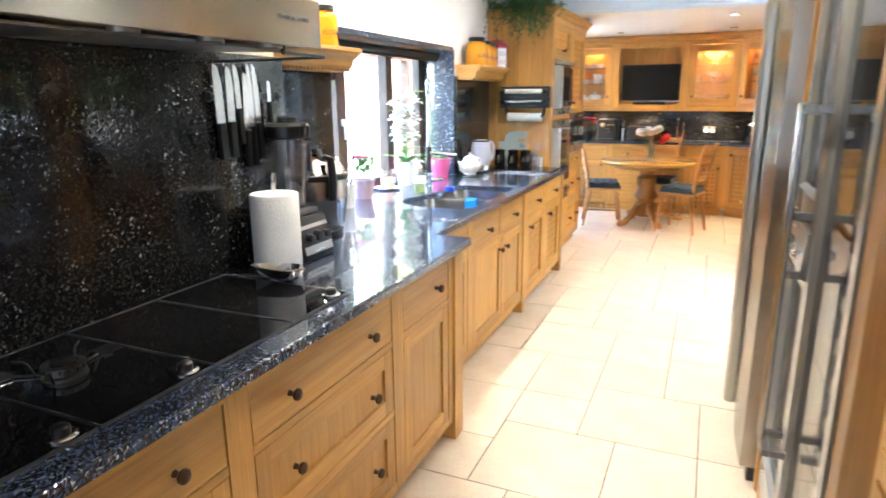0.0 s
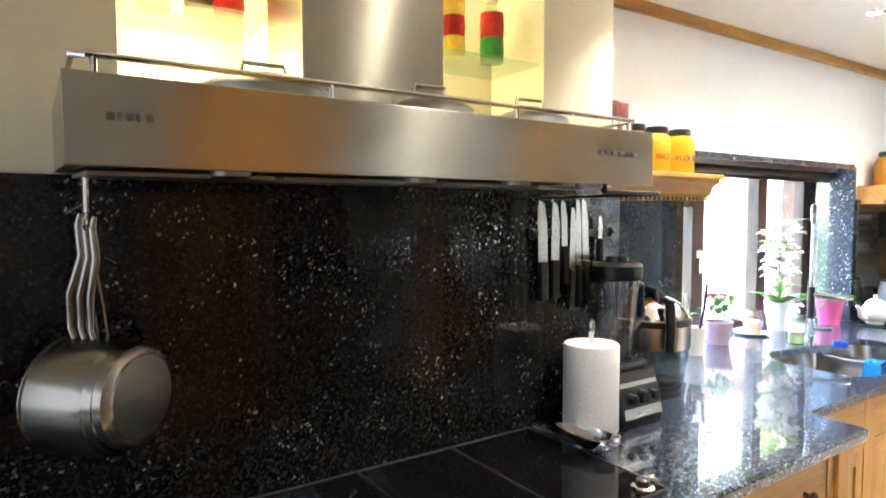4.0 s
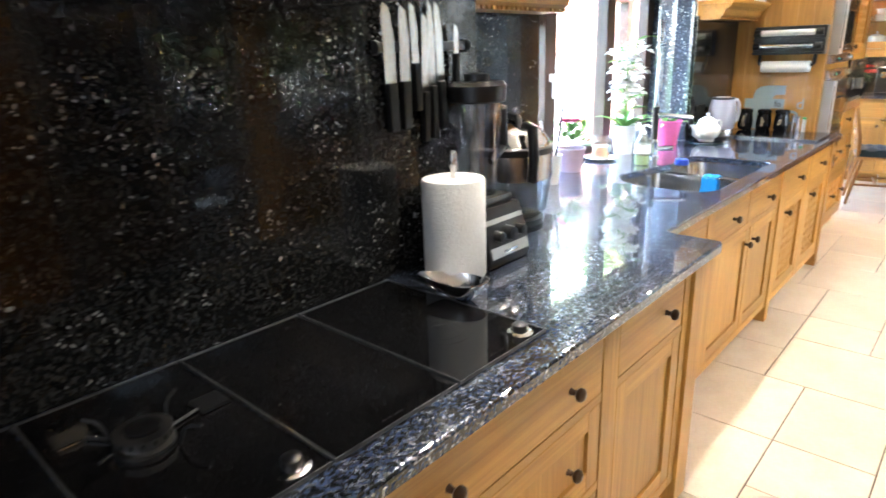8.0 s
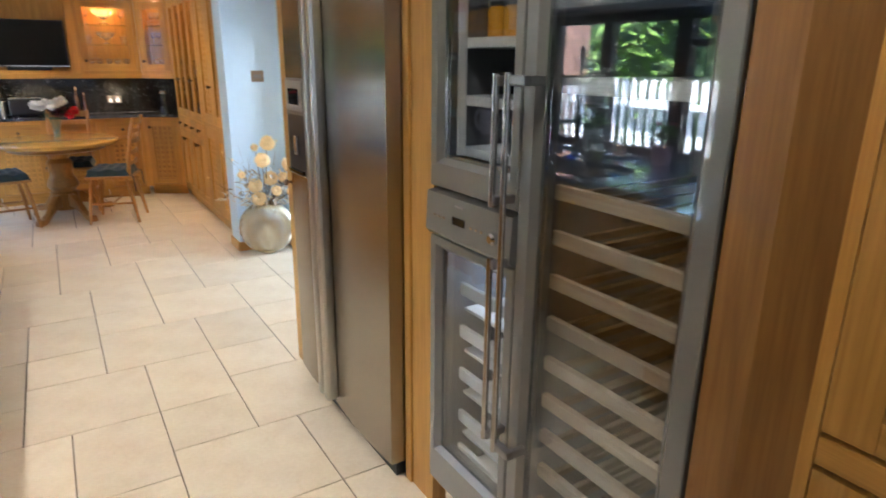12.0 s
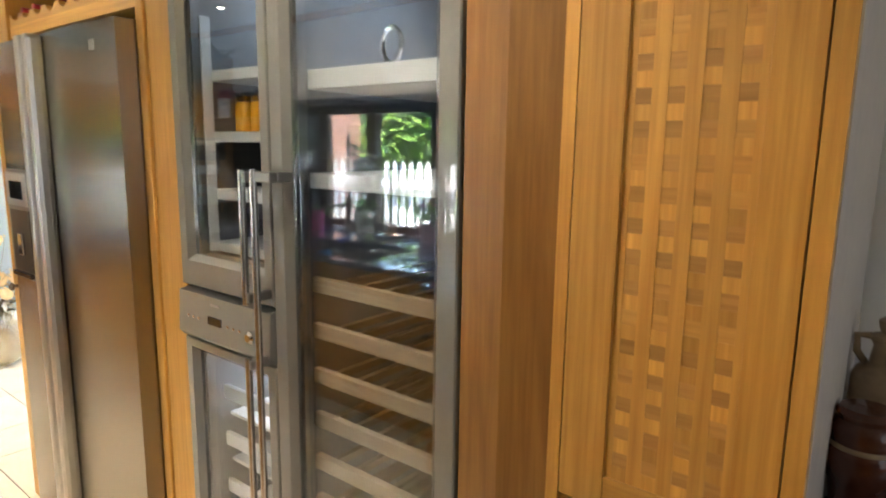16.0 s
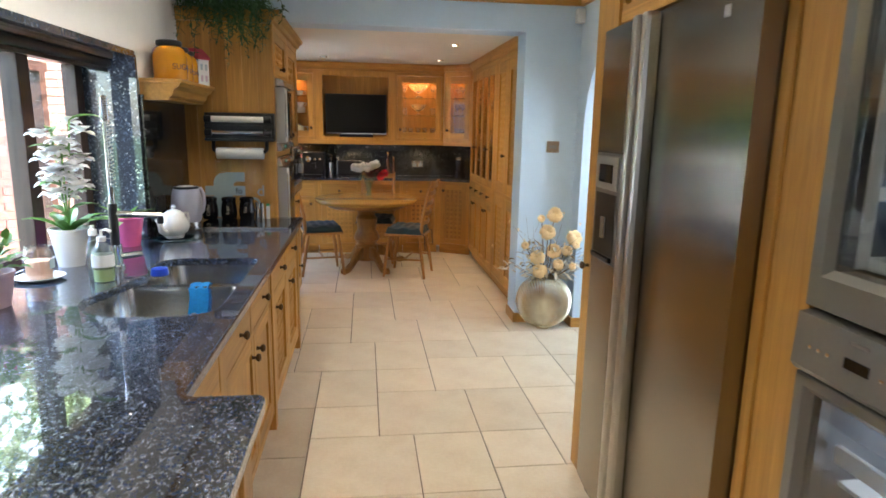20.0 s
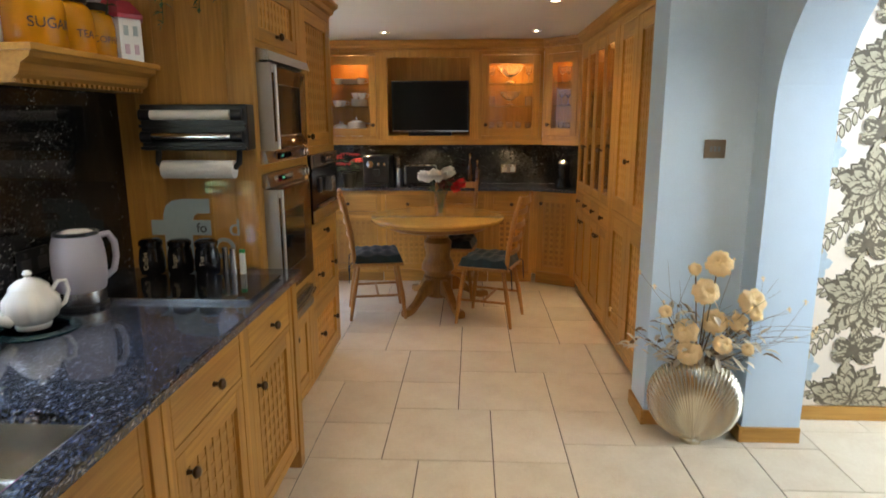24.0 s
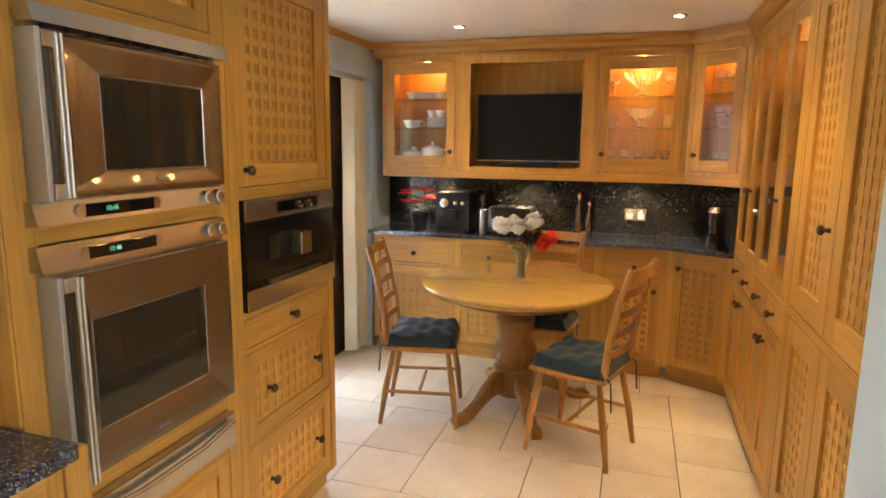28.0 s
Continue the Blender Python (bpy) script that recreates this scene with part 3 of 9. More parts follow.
part("headrail", B(-0.03, 0.03, -0.80, 0.80, 0.05, 0.063), STEEL_DK, bl)
part("bottom_bar", B(-0.008, 0.008, -0.78, 0.78, -0.012, 0.006, bev=0.003), BLACK, bl)

# ---------------------------------------------------------------- worktops and splashbacks


def slab(outer, holes, z0, z1, bev=0.007, joint=None):
    bm = bmesh.new()
    edges = []
    for loop in [outer] + holes:
        vs = [bm.verts.new((x, y, z1)) for x, y in loop]
        edges += [bm.edges.new((vs[i], vs[(i + 1) % len(vs)])) for i in range(len(vs))]
    bmesh.ops.triangle_fill(bm, use_beauty=True, edges=edges)
    top = bm.faces[:]
    border = [e for e in bm.edges if len(e.link_faces) == 1]
    r = bmesh.ops.extrude_face_region(bm, geom=top)
    vs = [g for g in r["geom"] if isinstance(g, bmesh.types.BMVert)]
    bmesh.ops.translate(bm, verts=vs, vec=(0, 0, z0 - z1))
    bmesh.ops.recalc_face_normals(bm, faces=bm.faces[:])
    es = [e for e in bm.edges if len(e.link_faces) == 2 and e.calc_face_angle(0) > 1.0 and e.verts[0].co.z > z1 - 1e-4 and e.verts[1].co.z > z1 - 1e-4]
    es = [e for e in es if joint is None or max(abs(v.co.y - joint) for v in e.verts) > 1e-4]
    if bev:
        bmesh.ops.bevel(bm, geom=es, offset=bev, segments=3, profile=0.5, affect='EDGES')
    return bm


def corner(cx, cy, r, a0, a1, n=6):
    return [(cx + r * math.cos(radians(a0 + (a1 - a0) * i / n)), cy + r * math.sin(radians(a0 + (a1 - a0) * i / n))) for i in range(n + 1)]


SINK = (corner(-1.27, 3.14, 0.11, -90, 0) + corner(-1.20, 3.85, 0.045, 0, 90) + corner(-1.47, 3.795, 0.10, 90, 185, 8)
        + corner(-1.625, 3.60, 0.085, 12, -28, 5) + corner(-1.415, 3.245, 0.213, 152, 270, 12))
outer = ([(HX, 1.952), (-0.90, 1.952)] + corner(-0.925, 2.395, 0.025, 0, 90, 4) + [(-1.05, 2.42)] + corner(-1.055, 2.445, 0.025, 270, 180, 3)
         + corner(-1.105, 5.16, 0.028, 0, 90, 4) + [(WX, 5.188), (WX, W1 - 0.024), (-2.058, W1 - 0.024), (-2.058, W0 + 0.024), (WX, W0 + 0.024), (WX, 1.952)])
wt = thing("worktop", "long polished blue-black granite worktop with cut-out sink", "worktop")
part("hob_slab", slab([(HX, -2.3), (-0.90, -2.3), (-0.90, 1.952), (HX, 1.952)], [], 0.88, 0.91, joint=1.952), GRANITE, wt)
part("sink_slab", slab(outer, [SINK], 0.88, 0.91, joint=1.952), GRANITE, wt)
bm = B(HX, HX + 0.02, -2.3, 1.952, 0.911, 1.645)
structure("splashback_hob", bm, GRANITE_W, "full-height polished dark granite splashback behind the hob", "splashback")
bm = B(WX, HX + 0.02, 1.952, 1.97, 0.911, 1.645)
box(bm, WX, WX + 0.02, 1.97, W0 - 0.001, 0.911, 1.645)
structure("splashback_corner", bm, GRANITE_W, "polished dark granite splashback beside the window", "splashback")
structure("splashback_kettle", B(WX, WX + 0.02, W1 + 0.001, 5.187, 0.911, 1.645), GRANITE_W, "polished dark granite splashback behind the kettle", "splashback")

# sink bowls
SINK_STEEL = steel("sink_steel", (0.62, 0.61, 0.58), 0.20, 'y', 0.4)
sk = thing("sink", "undermounted stainless steel one-and-a-half bowl sink", "sink", (-1.39, 3.45, 0.69))


def bowl(loop, z_top, z_bot, shrink):
    bm = bmesh.new()
    cx, cy = sum(p[0] for p in loop) / len(loop), sum(p[1] for p in loop) / len(loop)
    rings = []
    for s, z in ((1.03, z_top), (1.0, z_top), (0.985, z_top - 0.02), (shrink + 0.03, z_bot + 0.03), (shrink, z_bot + 0.008), (shrink - 0.06, z_bot)):
        rings.append([bm.verts.new((cx + (x - cx) * s, cy + (y - cy) * s, z)) for x, y in loop])
    for a, b in zip(rings, rings[1:]):
        for i in range(len(loop)):
            bm.faces.new((a[i], a[(i + 1) % len(loop)], b[(i + 1) % len(loop)], b[i]))
    bm.faces.new(rings[-1])
    return bm


main = corner(-1.27, 3.14, 0.118, -90, 0) + corner(-1.212, 3.46, 0.06, 0, 90) + corner(-1.555, 3.45, 0.07, 90, 172) + corner(-1.415, 3.245, 0.221, 176, 270, 12)
half = corner(-1.212, 3.615, 0.055, -90, 0) + corner(-1.207, 3.85, 0.053, 0, 90) + corner(-1.47, 3.795, 0.108, 90, 180) + corner(-1.518, 3.62, 0.06, 180, 270)
bm = bowl([(x + 1.39, y - 3.45) for x, y in main], 0.187, 0.0, 0.88)
part("main_bowl", bm, SINK_STEEL, sk, smooth=True)
bm = bowl([(x + 1.39, y - 3.45) for x, y in half], 0.187, 0.06, 0.86)
part("half_bowl", bm, SINK_STEEL, sk, smooth=True)
part("divider", B(-0.215, 0.232, 0.066, 0.112, 0.170, 0.186, bev=0.007), SINK_STEEL, sk)
part("plughole", lathe(bmesh.new(), [(0.045, 0.001), (0.045, 0.004), (0.03, 0.002), (0.0, 0.001)], (0.0, -0.2, 0), 20), CHROME, sk, smooth=True)
part("overflow", lathe(bmesh.new(), [(0.022, 0.0), (0.022, 0.006), (0.0, 0.007)], (-0.214, -0.03, 0.135), 16, 'x'), CHROME, sk, smooth=True)

# ---------------------------------------------------------------- hob run cabinets (front x = -0.95)
G1 = "oak base cabinets along the worktop"
FX = -0.945


def drawers3(w):
    ks = [(w * 0.24, 0.755), (w * 0.76, 0.755)], [(w * 0.24, 0.54), (w * 0.76, 0.54)], [(w * 0.24, 0.265), (w * 0.76, 0.265)]
    return [(0.045, w - 0.045, 0.685, 0.838, "slab", ks[0]), (0.045, w - 0.045, 0.425, 0.655, "plain", ks[1]), (0.045, w - 0.045, 0.13, 0.395, "plain", ks[2])]


for y0, w in ((-0.60, 0.80), (0.20, 0.79), (0.99, 0.80)):
    unit("light oak drawer unit with bronze knobs below the hob", (FX, y0, 0), 90, w, 0.09, 0.876, 0.55, drawers3(w), G1)
unit("light oak cabinet with one drawer over a panelled door", (FX, 1.79, 0), 90, 0.50, 0.09, 0.876, 0.55,
     [(0.045, 0.455, 0.685, 0.838, "slab", [(0.33, 0.765)]), (0.045, 0.455, 0.13, 0.655, "plain", [])], G1)
single("end_post", B(FX - 0.61, FX + 0.012, 2.292, 2.385, 0.0, 0.878, bev=0.003), OAK_V, "solid oak end panel of the hob run", "panel")
# sink run (front x = -1.13)
SX = -1.13
unit("narrow light oak cabinet beside the step in the worktop", (SX, 2.45, 0), 90, 0.55, 0.09, 0.876, 0.6,
     [(0.045, 0.505, 0.685, 0.838, "slab", [(0.28, 0.753)]), (0.045, 0.505, 0.13, 0.655, "plain", [(0.1, 0.585)])], G1)
unit("light oak sink cabinet with two drawers and two doors", (SX, 3.0, 0), 90, 1.02, 0.09, 0.876, 0.6,
     [(0.045, 0.495, 0.685, 0.838, "slab", [(0.285, 0.753)]), (0.535, 0.985, 0.685, 0.838, "slab", [(0.80, 0.753)]),
      (0.045, 0.553, 0.13, 0.655, "plain", [(0.50, 0.583)]), (0.559, 0.985, 0.13, 0.655, "plain", [(0.61, 0.583)])], G1, feet=(1.04,), top=0.66)
unit("light oak cabinet with drawer and woven lattice door", (SX, 4.09, 0), 90, 0.55, 0.09, 0.876, 0.6,
     [(0.045, 0.51, 0.685, 0.838, "slab", [(0.30, 0.753)]), (0.045, 0.51, 0.13, 0.655, "lattice", [(0.10, 0.59)])], G1)
unit("light oak cabinet with drawer and woven lattice door", (SX, 4.64, 0), 90, 0.54, 0.09, 0.876, 0.6,
     [(0.045, 0.50, 0.685, 0.838, "slab", [(0.28, 0.755)]), (0.045, 0.50, 0.13, 0.655, "lattice", [(0.10, 0.59)])], G1, feet=(0.565,))

# ---------------------------------------------------------------- hob
ZONE = plain("zone_print", (0.03, 0.03, 0.032), 0.2, 0, 0.1, 20, 0)
hob = thing("hob", "black glass hob of four steel-edged panels with gas burner", "hob", (-1.235, 0.975, 0.91))
for i in range(4):
    a = -0.578 + 0.2885 * i
    p = part("glass_panel", B(-0.240, 0.2490, a + 0.0045, a + 0.2840, 0.0, 0.006, bev=0.0015), HOB_GLASS, hob)
    bm = B(-0.240, 0.2515, a + 0.0018, a + 0.0045, 0, 0.0072)
    box(bm, 0.2490, 0.2515, a + 0.0045, a + 0.2840, 0, 0.0068)
    box(bm, -0.246, -0.240, a + 0.0018, a + 0.2867, 0, 0.0080)
    if i == 3:
        box(bm, -0.240, 0.2515, a + 0.2840, a + 0.2867, 0, 0.0072)
    part("steel_edge", bm, SATIN_EDGE, p)
    if i != 2:
        ck = part("control_knob", lathe(bmesh.new(), [(0.0285, 0.006), (0.0285, 0.009), (0.024, 0.0125), (0.0185, 0.0135), (0.0, 0.0135)], (0.218, a + 0.237, 0), 28), CHROME, p, "chrome skirt with black cap", True)
        part("cap", lathe(bmesh.new(), [(0.0165, 0.0136), (0.016, 0.026), (0.013, 0.0285), (0.0, 0.029)], (0.218, a + 0.237, 0), 24), BLACK, ck, smooth=True)
    for k, wid in enumerate((0.008, 0.005, 0.009, 0.006)):
        part("badge_mark", B(0.231, 0.2345, a + 0.115 + 0.013 * k, a + 0.115 + 0.013 * k + wid, 0.006, 0.0064), ZONE, p)
    if i >= 2:
        for cx, r in ((-0.105, 0.088), (0.085, 0.062)):
            for rr in (r, r * 0.62):
                bm = bmesh.new()
                bmesh.ops.create_circle(bm, segments=48, radius=rr)
                r2 = bmesh.ops.extrude_edge_only(bm, edges=bm.edges[:])
                for v in [g for g in r2["geom"] if isinstance(g, bmesh.types.BMVert)]:
                    v.co *= (rr - 0.0012) / rr
                bmesh.ops.translate(bm, verts=bm.verts[:], vec=(cx, a + 0.14, 0.0063))
                part("zone_ring", bm, ZONE, p)
# gas burner: stepped crown in a ring of bowed supports that end in flat pads
a, BX = -0.578 + 0.2885 + 0.124, -0.015
br = part("burner", lathe(bmesh.new(), [(0.046, 0.006), (0.046, 0.012), (0.038, 0.015), (0.038, 0.020), (0.044, 0.022), (0.044, 0.034), (0.030, 0.036), (0.030, 0.032), (0.0, 0.032)], (BX, a, 0), 32), STEEL_DK, hob, "stepped gas burner crown", True)
part("burner_cap", lathe(bmesh.new(), [(0.026, 0.0325), (0.026, 0.039), (0.022, 0.041), (0.0, 0.041)], (BX, a, 0), 28), BLACK, br, smooth=True)
for k in range(16):
    bm = B(0.0435, 0.0446, -0.0022, 0.0022, 0.0245, 0.0315)
    bmesh.ops.transform(bm, matrix=pose(BX, a, 0, 0, 0, 22.5 * k), verts=bm.verts[:])
    part("flame_port", bm, BLACK, br)
for ang in (215, 305, 35, 125):
    c, q = math.cos(math.radians(ang)), math.sin(math.radians(ang))
    sup = part("pan_support", tube(bmesh.new(), [(BX + c * u, a + q * u, w) for u, w in ((0.058, 0.0085), (0.064, 0.022), (0.070, 0.036), (0.080, 0.043), (0.100, 0.045))], 0.0028, 8), BLACK, br, "bowed pan support", True)
for ang, m, rr in ((214, STEEL, 0.130), (104, BLACK, 0.130)):
    c, q = math.cos(math.radians(ang)), math.sin(math.radians(ang))
    bm = B(-0.026, 0.026, -0.026, 0.026, 0.0065, 0.012, bev=0.002)
    bmesh.ops.translate(bm, verts=bm.verts[:], vec=(BX + c * rr, a + q * rr, 0))
    pad = part("support_pad", bm, m, br, "square flat pad at the end of a support")
    part("pad_arm", tube(bmesh.new(), [(BX + c * 0.050, a + q * 0.050, 0.010), (BX + c * (rr - 0.026), a + q * (rr - 0.026), 0.010)], 0.003, 6), STEEL_DK, pad)

# ---------------------------------------------------------------- extractor hood
hood = thing("extractor_hood", "wide brushed steel chimney hood with top rail", "hood", (-1.52, 0.93, 1.632))
bm = bmesh.new()
prism(bm, [(0.0, 0.018), (0.50, 0.0), (0.50, 0.118), (0.485, 0.124), (0.0, 0.135)], -0.577, 0.580, 'y')
part("canopy", bm, HOOD_STEEL, hood)
part("front_fascia", B(0.500, 0.506, -0.579, 0.582, -0.002, 0.12, bev=0.002), HOOD_STEEL, hood)
part("chimney", B(0.0, 0.22, -0.15, 0.193, 0.125, 0.80, bev=0.004), HOOD_STEEL, hood)
for i in range(4):
    y0 = -0.55 + i * 0.28
    part("grease_filter", prism(bmesh.new(), [(0.06, 0.010), (0.44, -0.004), (0.44, -0.010), (0.06, 0.004)], y0, y0 + 0.265, 'y'), STEEL_DK, hood)
for yy in (-0.36, -0.02, 0.21, 0.42):
    lp = part("hood_lamp", lathe(bmesh.new(), [(0.03, 0.004), (0.03, -0.008), (0.022, -0.011), (0.0, -0.009)], (0.46, yy, 0), 20), STEEL_DK, hood, smooth=True)
rail = part("rail", tube(bmesh.new(), [(0.02, -0.565, 0.15), (0.46, -0.565, 0.148), (0.475, -0.55, 0.148), (0.475, 0.55, 0.148), (0.46, 0.565, 0.148), (0.02, 0.565, 0.15)], 0.005, 8), CHROME, hood, "chrome gallery rail", True)
for yy in (-0.54, -0.2, 0.2, 0.54):
    part("rail_post", tube(bmesh.new(), [(0.475, yy, 0.115), (0.475, yy, 0.148)], 0.0045, 8), CHROME, rail)
for i, w in enumerate((0.010, 0.005, 0.008, 0.004, 0.009)):
    part("badge_mark", B(0.506, 0.5072, -0.53 + i * 0.012, -0.53 + i * 0.012 + w, 0.059, 0.069), STEEL_DK, hood)
for i in range(6):
    part("button", B(0.506, 0.509, 0.40 + i * 0.022, 0.415 + i * 0.022, 0.062, 0.070, bev=0.001), STEEL_DK, hood)
frame_rail = thing("utensil_rail", "thin black wire rail below the hood end", "rail", (-1.3, 1.53, 1.615))
part("wire", tube(bmesh.new(), [(0.24, -0.13, 0.0), (0.24, 0.06, 0.0), (0.235, 0.075, 0.0), (0.0, 0.09, 0.0), (-0.2, 0.09, 0.0)], 0.005, 8), BLACK, frame_rail)
part("bracket", B(0.235, 0.245, -0.135, -0.125, 0.0, 0.02), BLACK, frame_rail)
for nm, y0, y1 in (("glass_shelf", 0.475, 0.795), ("glass_shelf", 1.105, 1.635)):
    g = single(nm, B(-1.775, -1.535, y0, y1, 2.02, 2.03, bev=0.002), GLASS_G, "clear glass shelf across the lit niche", "shelf", "niche shelves")
glow("niche_lamp", (-1.62, 0.63, 2.28), 0.20, (1.0, 0.82, 0.42), 0.03)
glow("niche_lamp", (-1.62, 1.37, 2.28), 0.12, (1.0, 0.82, 0.42), 0.03)
glow("niche_lamp_low", (-1.70, 0.63, 1.83), 0.34, (1.0, 0.82, 0.42), 0.03)
glow("niche_lamp_low", (-1.70, 1.20, 1.83), 0.22, (1.0, 0.82, 0.42), 0.03)

# ---------------------------------------------------------------- tall oven housing (front x = -1.2)
TX = -1.245


def oven_front(parent, x0, x1, z0, z1, wx, wz):
    """Thick steel door: sloped border round its dark window, grey opening edge and a double bar handle."""
    a, b, c, d = x0 + wx[0], x0 + wx[1], z0 + wz[0], z0 + wz[1]
    bm = bmesh.new()
    hx0 = x0 + 0.052
    e = 0.030
    loops = []
    for y, q in ((0.0, (hx0, x1, z0, z1)), (-0.034, (hx0, x1, z0, z1)), (-0.037, (hx0 + 0.003, x1 - 0.003, z0 + 0.003, z1 - 0.003)),
                 (-0.037, (hx0 + 0.02, x1 - 0.016, z0 + 0.014, z1 - 0.012)), (-0.030, (a - e * 0.2, b + e * 0.2, c - e * 0.2, d + e * 0.2)), (-0.0308, (a - 0.003, b + 0.003, c - 0.003, d + 0.003)), (-0.029, (a, b, c, d))):
        loops.append([bm.verts.new((u, y, w)) for u, w in ((q[0], q[2]), (q[1], q[2]), (q[1], q[3]), (q[0], q[3]))])
    for p, q in zip(loops, loops[1:]):
        for i in range(4):
            bm.faces.new((p[i], p[(i + 1) % 4], q[(i + 1) % 4], q[i]))
    part("oven_door", bm, OVEN_STEEL, parent, "satin mirrored steel oven door")
    part("door_edge", B(x0 - 0.003, x0 + 0.010, -0.060, -0.001, z0 - 0.004, z1 + 0.004, bev=0.002), ALU, parent, "grey edge of the thick door")
    part("handle_plate", B(x0 + 0.010, hx0 - 0.001, -0.046, -0.001, z0, z1, bev=0.003), OVEN_STEEL, parent)
    part("window_glass", B(a, b, -0.0295, -0.0265, c, d), OVEN_GLASS, parent, "dark glass window")
    for k, r in ((0.040, 0.0050), (0.052, 0.0045)):
        part("handle", tube(bmesh.new(), [(x0 + k, -0.064, z0 + 0.002), (x0 + k, -0.064, z1 - 0.002)], r, 12), HANDLE_STEEL, parent, "polished upright bar handle", True)
    for zz in (z0 + 0.016, z1 - 0.016):
        part("handle_mount", B(x0 + 0.012, x0 + 0.050, -0.062, -0.047, zz - 0.016, zz + 0.016, bev=0.002), HANDLE_STEEL, parent)
    part("logo_bar", B((a + b) / 2 - 0.02, (a + b) / 2 + 0.02, -0.0380, -0.033, z0 + 0.026, z0 + 0.033), STEEL_DK, parent)


CLOCKS = []


def oven_controls(parent, x0, x1, z0, z1):
    part("control_panel", prism(bmesh.new(), [(0.0, z0), (-0.035, z0 + 0.004), (-0.022, z1), (0.0, z1)], x0, x1, 'x'), STEEL_H, parent)
    zc = (z0 + z1) / 2
    part("display", B(x0 + 0.12, x0 + 0.33, -0.034, -0.026, zc - 0.015, zc + 0.015, bev=0.002), BLACK_GLASS, parent, "dark clock display")
    CLOCKS.append((parent, x0 + 0.195, zc))
    for sx in (x0 + 0.112, x0 + 0.338):
        part("touch_key", lathe(bmesh.new(), [(0.016, -0.026), (0.016, -0.0335), (0.0, -0.034)], (sx, 0, zc), 16, 'y'), STEEL, parent, smooth=True)
    for sx in (x1 - 0.085, x1 - 0.035):
        part("dial", lathe(bmesh.new(), [(0.019, -0.02), (0.018, -0.042), (0.014, -0.046), (0.0, -0.047)], (sx, 0, zc), 20, 'y'), STEEL, parent, smooth=True)


DIGIT = emit("clock_digit", (0.15, 1.0, 0.75), 0.002)
ov = thing("oven_housing", "tall light oak housing with two built-in ovens", "cabinet", (TX, 5.19, 0), 90, "tall units beside the worktop")
HW = 0.735
part("side_panel", B(0.0, 0.028, -0.004, 0.565, 0.0, 2.19), OAK_V, ov, "oak boarded side panel")
for i in range(6):
    a, b = 0.0 + i * 0.0942, 0.0 + (i + 1) * 0.0942 - 0.0006
    part("side_board", B(-0.006, 0.0, a, b, 0.915, 2.19, bev=0.0015), OAK_V, ov)
part("stile", B(0.028, 0.075, 0.0, 0.024, 0.09, 2.12), OAK_V, ov)
part("stile", B(HW - 0.06, HW, 0.0, 0.024, 0.09, 2.12), OAK_V, ov)
for z0, z1 in ((1.80, 1.83), (1.296, 1.332), (0.672, 0.715), (0.525, 0.560), (0.09, 0.13), (2.09, 2.12)):
    part("rail", B(0.075, HW - 0.06, 0.001, 0.024, z0, z1), OAK_H, ov)
part("carcass", B(0.03, HW - 0.002, 0.026, 0.56, 0.09, 2.18), OAK_V, ov)
part("plinth", B(0.03, HW, 0.06, 0.075, 0, 0.09), OAK_H, ov)
shaker(ov, 0.078, HW - 0.063, 1.833, 2.087, "lattice", [(0.36, 1.875)], "door", y=0.0015)
shaker(ov, 0.078, HW - 0.063, 0.133, 0.522, "plain", [(0.36, 0.46)], "door", y=0.0015)
up = part("upper_oven", B(0.072, 0.672, -0.012, 0.02, 1.334, 1.80), STEEL, ov, "compact steam oven with steel frame")
oven_front(up, 0.065, 0.665, 1.395, 1.738, (0.178, 0.522), (0.057, 0.268))
part("vent_top", prism(bmesh.new(), [(-0.012, 1.752), (-0.06, 1.752), (-0.05, 1.79), (-0.012, 1.80)], 0.06, 0.675, 'x'), STEEL_H, up)
for i in range(9):
    part("vent_slot", B(0.11 + i * 0.058, 0.155 + i * 0.058, -0.034, -0.012, 1.746, 1.752), BLACK, up)
oven_controls(up, 0.050, 0.668, 1.336, 1.390)
lo = part("lower_oven", B(0.072, 0.672, -0.012, 0.02, 0.72, 1.294), STEEL, ov, "built-in oven with steel frame")
oven_front(lo, 0.065, 0.668, 0.735, 1.225, (0.105, 0.49), (0.107, 0.372))
oven_controls(lo, 0.050, 0.672, 1.238, 1.294)
dr = part("warming_drawer", B(0.072, 0.672, -0.03, 0.02, 0.562, 0.670, bev=0.003), STEEL_H, ov, "steel warming drawer")
part("drawer_lip", tube(bmesh.new(), [(0.10, -0.045, 0.650), (0.25, -0.052, 0.632), (0.49, -0.052, 0.632), (0.64, -0.045, 0.650)], 0.010, 10), STEEL_H, dr, smooth=True)

cf = thing("coffee_housing", "tall light oak unit with lattice door and coffee machine", "cabinet", (TX, 5.928, 0), 90, "tall units beside the worktop")
CW = 0.675
part("carcass", B(0.0, CW, 0.026, 0.56, 0.09, 2.18), OAK_V, cf)
part("stile", B(0, 0.04, 0.0, 0.024, 0.09, 2.12), OAK_V, cf)
part("stile", B(CW - 0.04, CW, 0.0, 0.024, 0.09, 2.12), OAK_V, cf)
for z0, z1 in ((1.335, 1.375), (0.935, 0.96), (0.815, 0.83), (0.47, 0.485), (0.09, 0.12), (2.09, 2.12)):
    part("rail", B(0.04, CW - 0.04, 0.001, 0.024, z0, z1), OAK_H, cf)
part("plinth", B(0.0, CW - 0.004, 0.05, 0.065, 0, 0.09), OAK_H, cf)
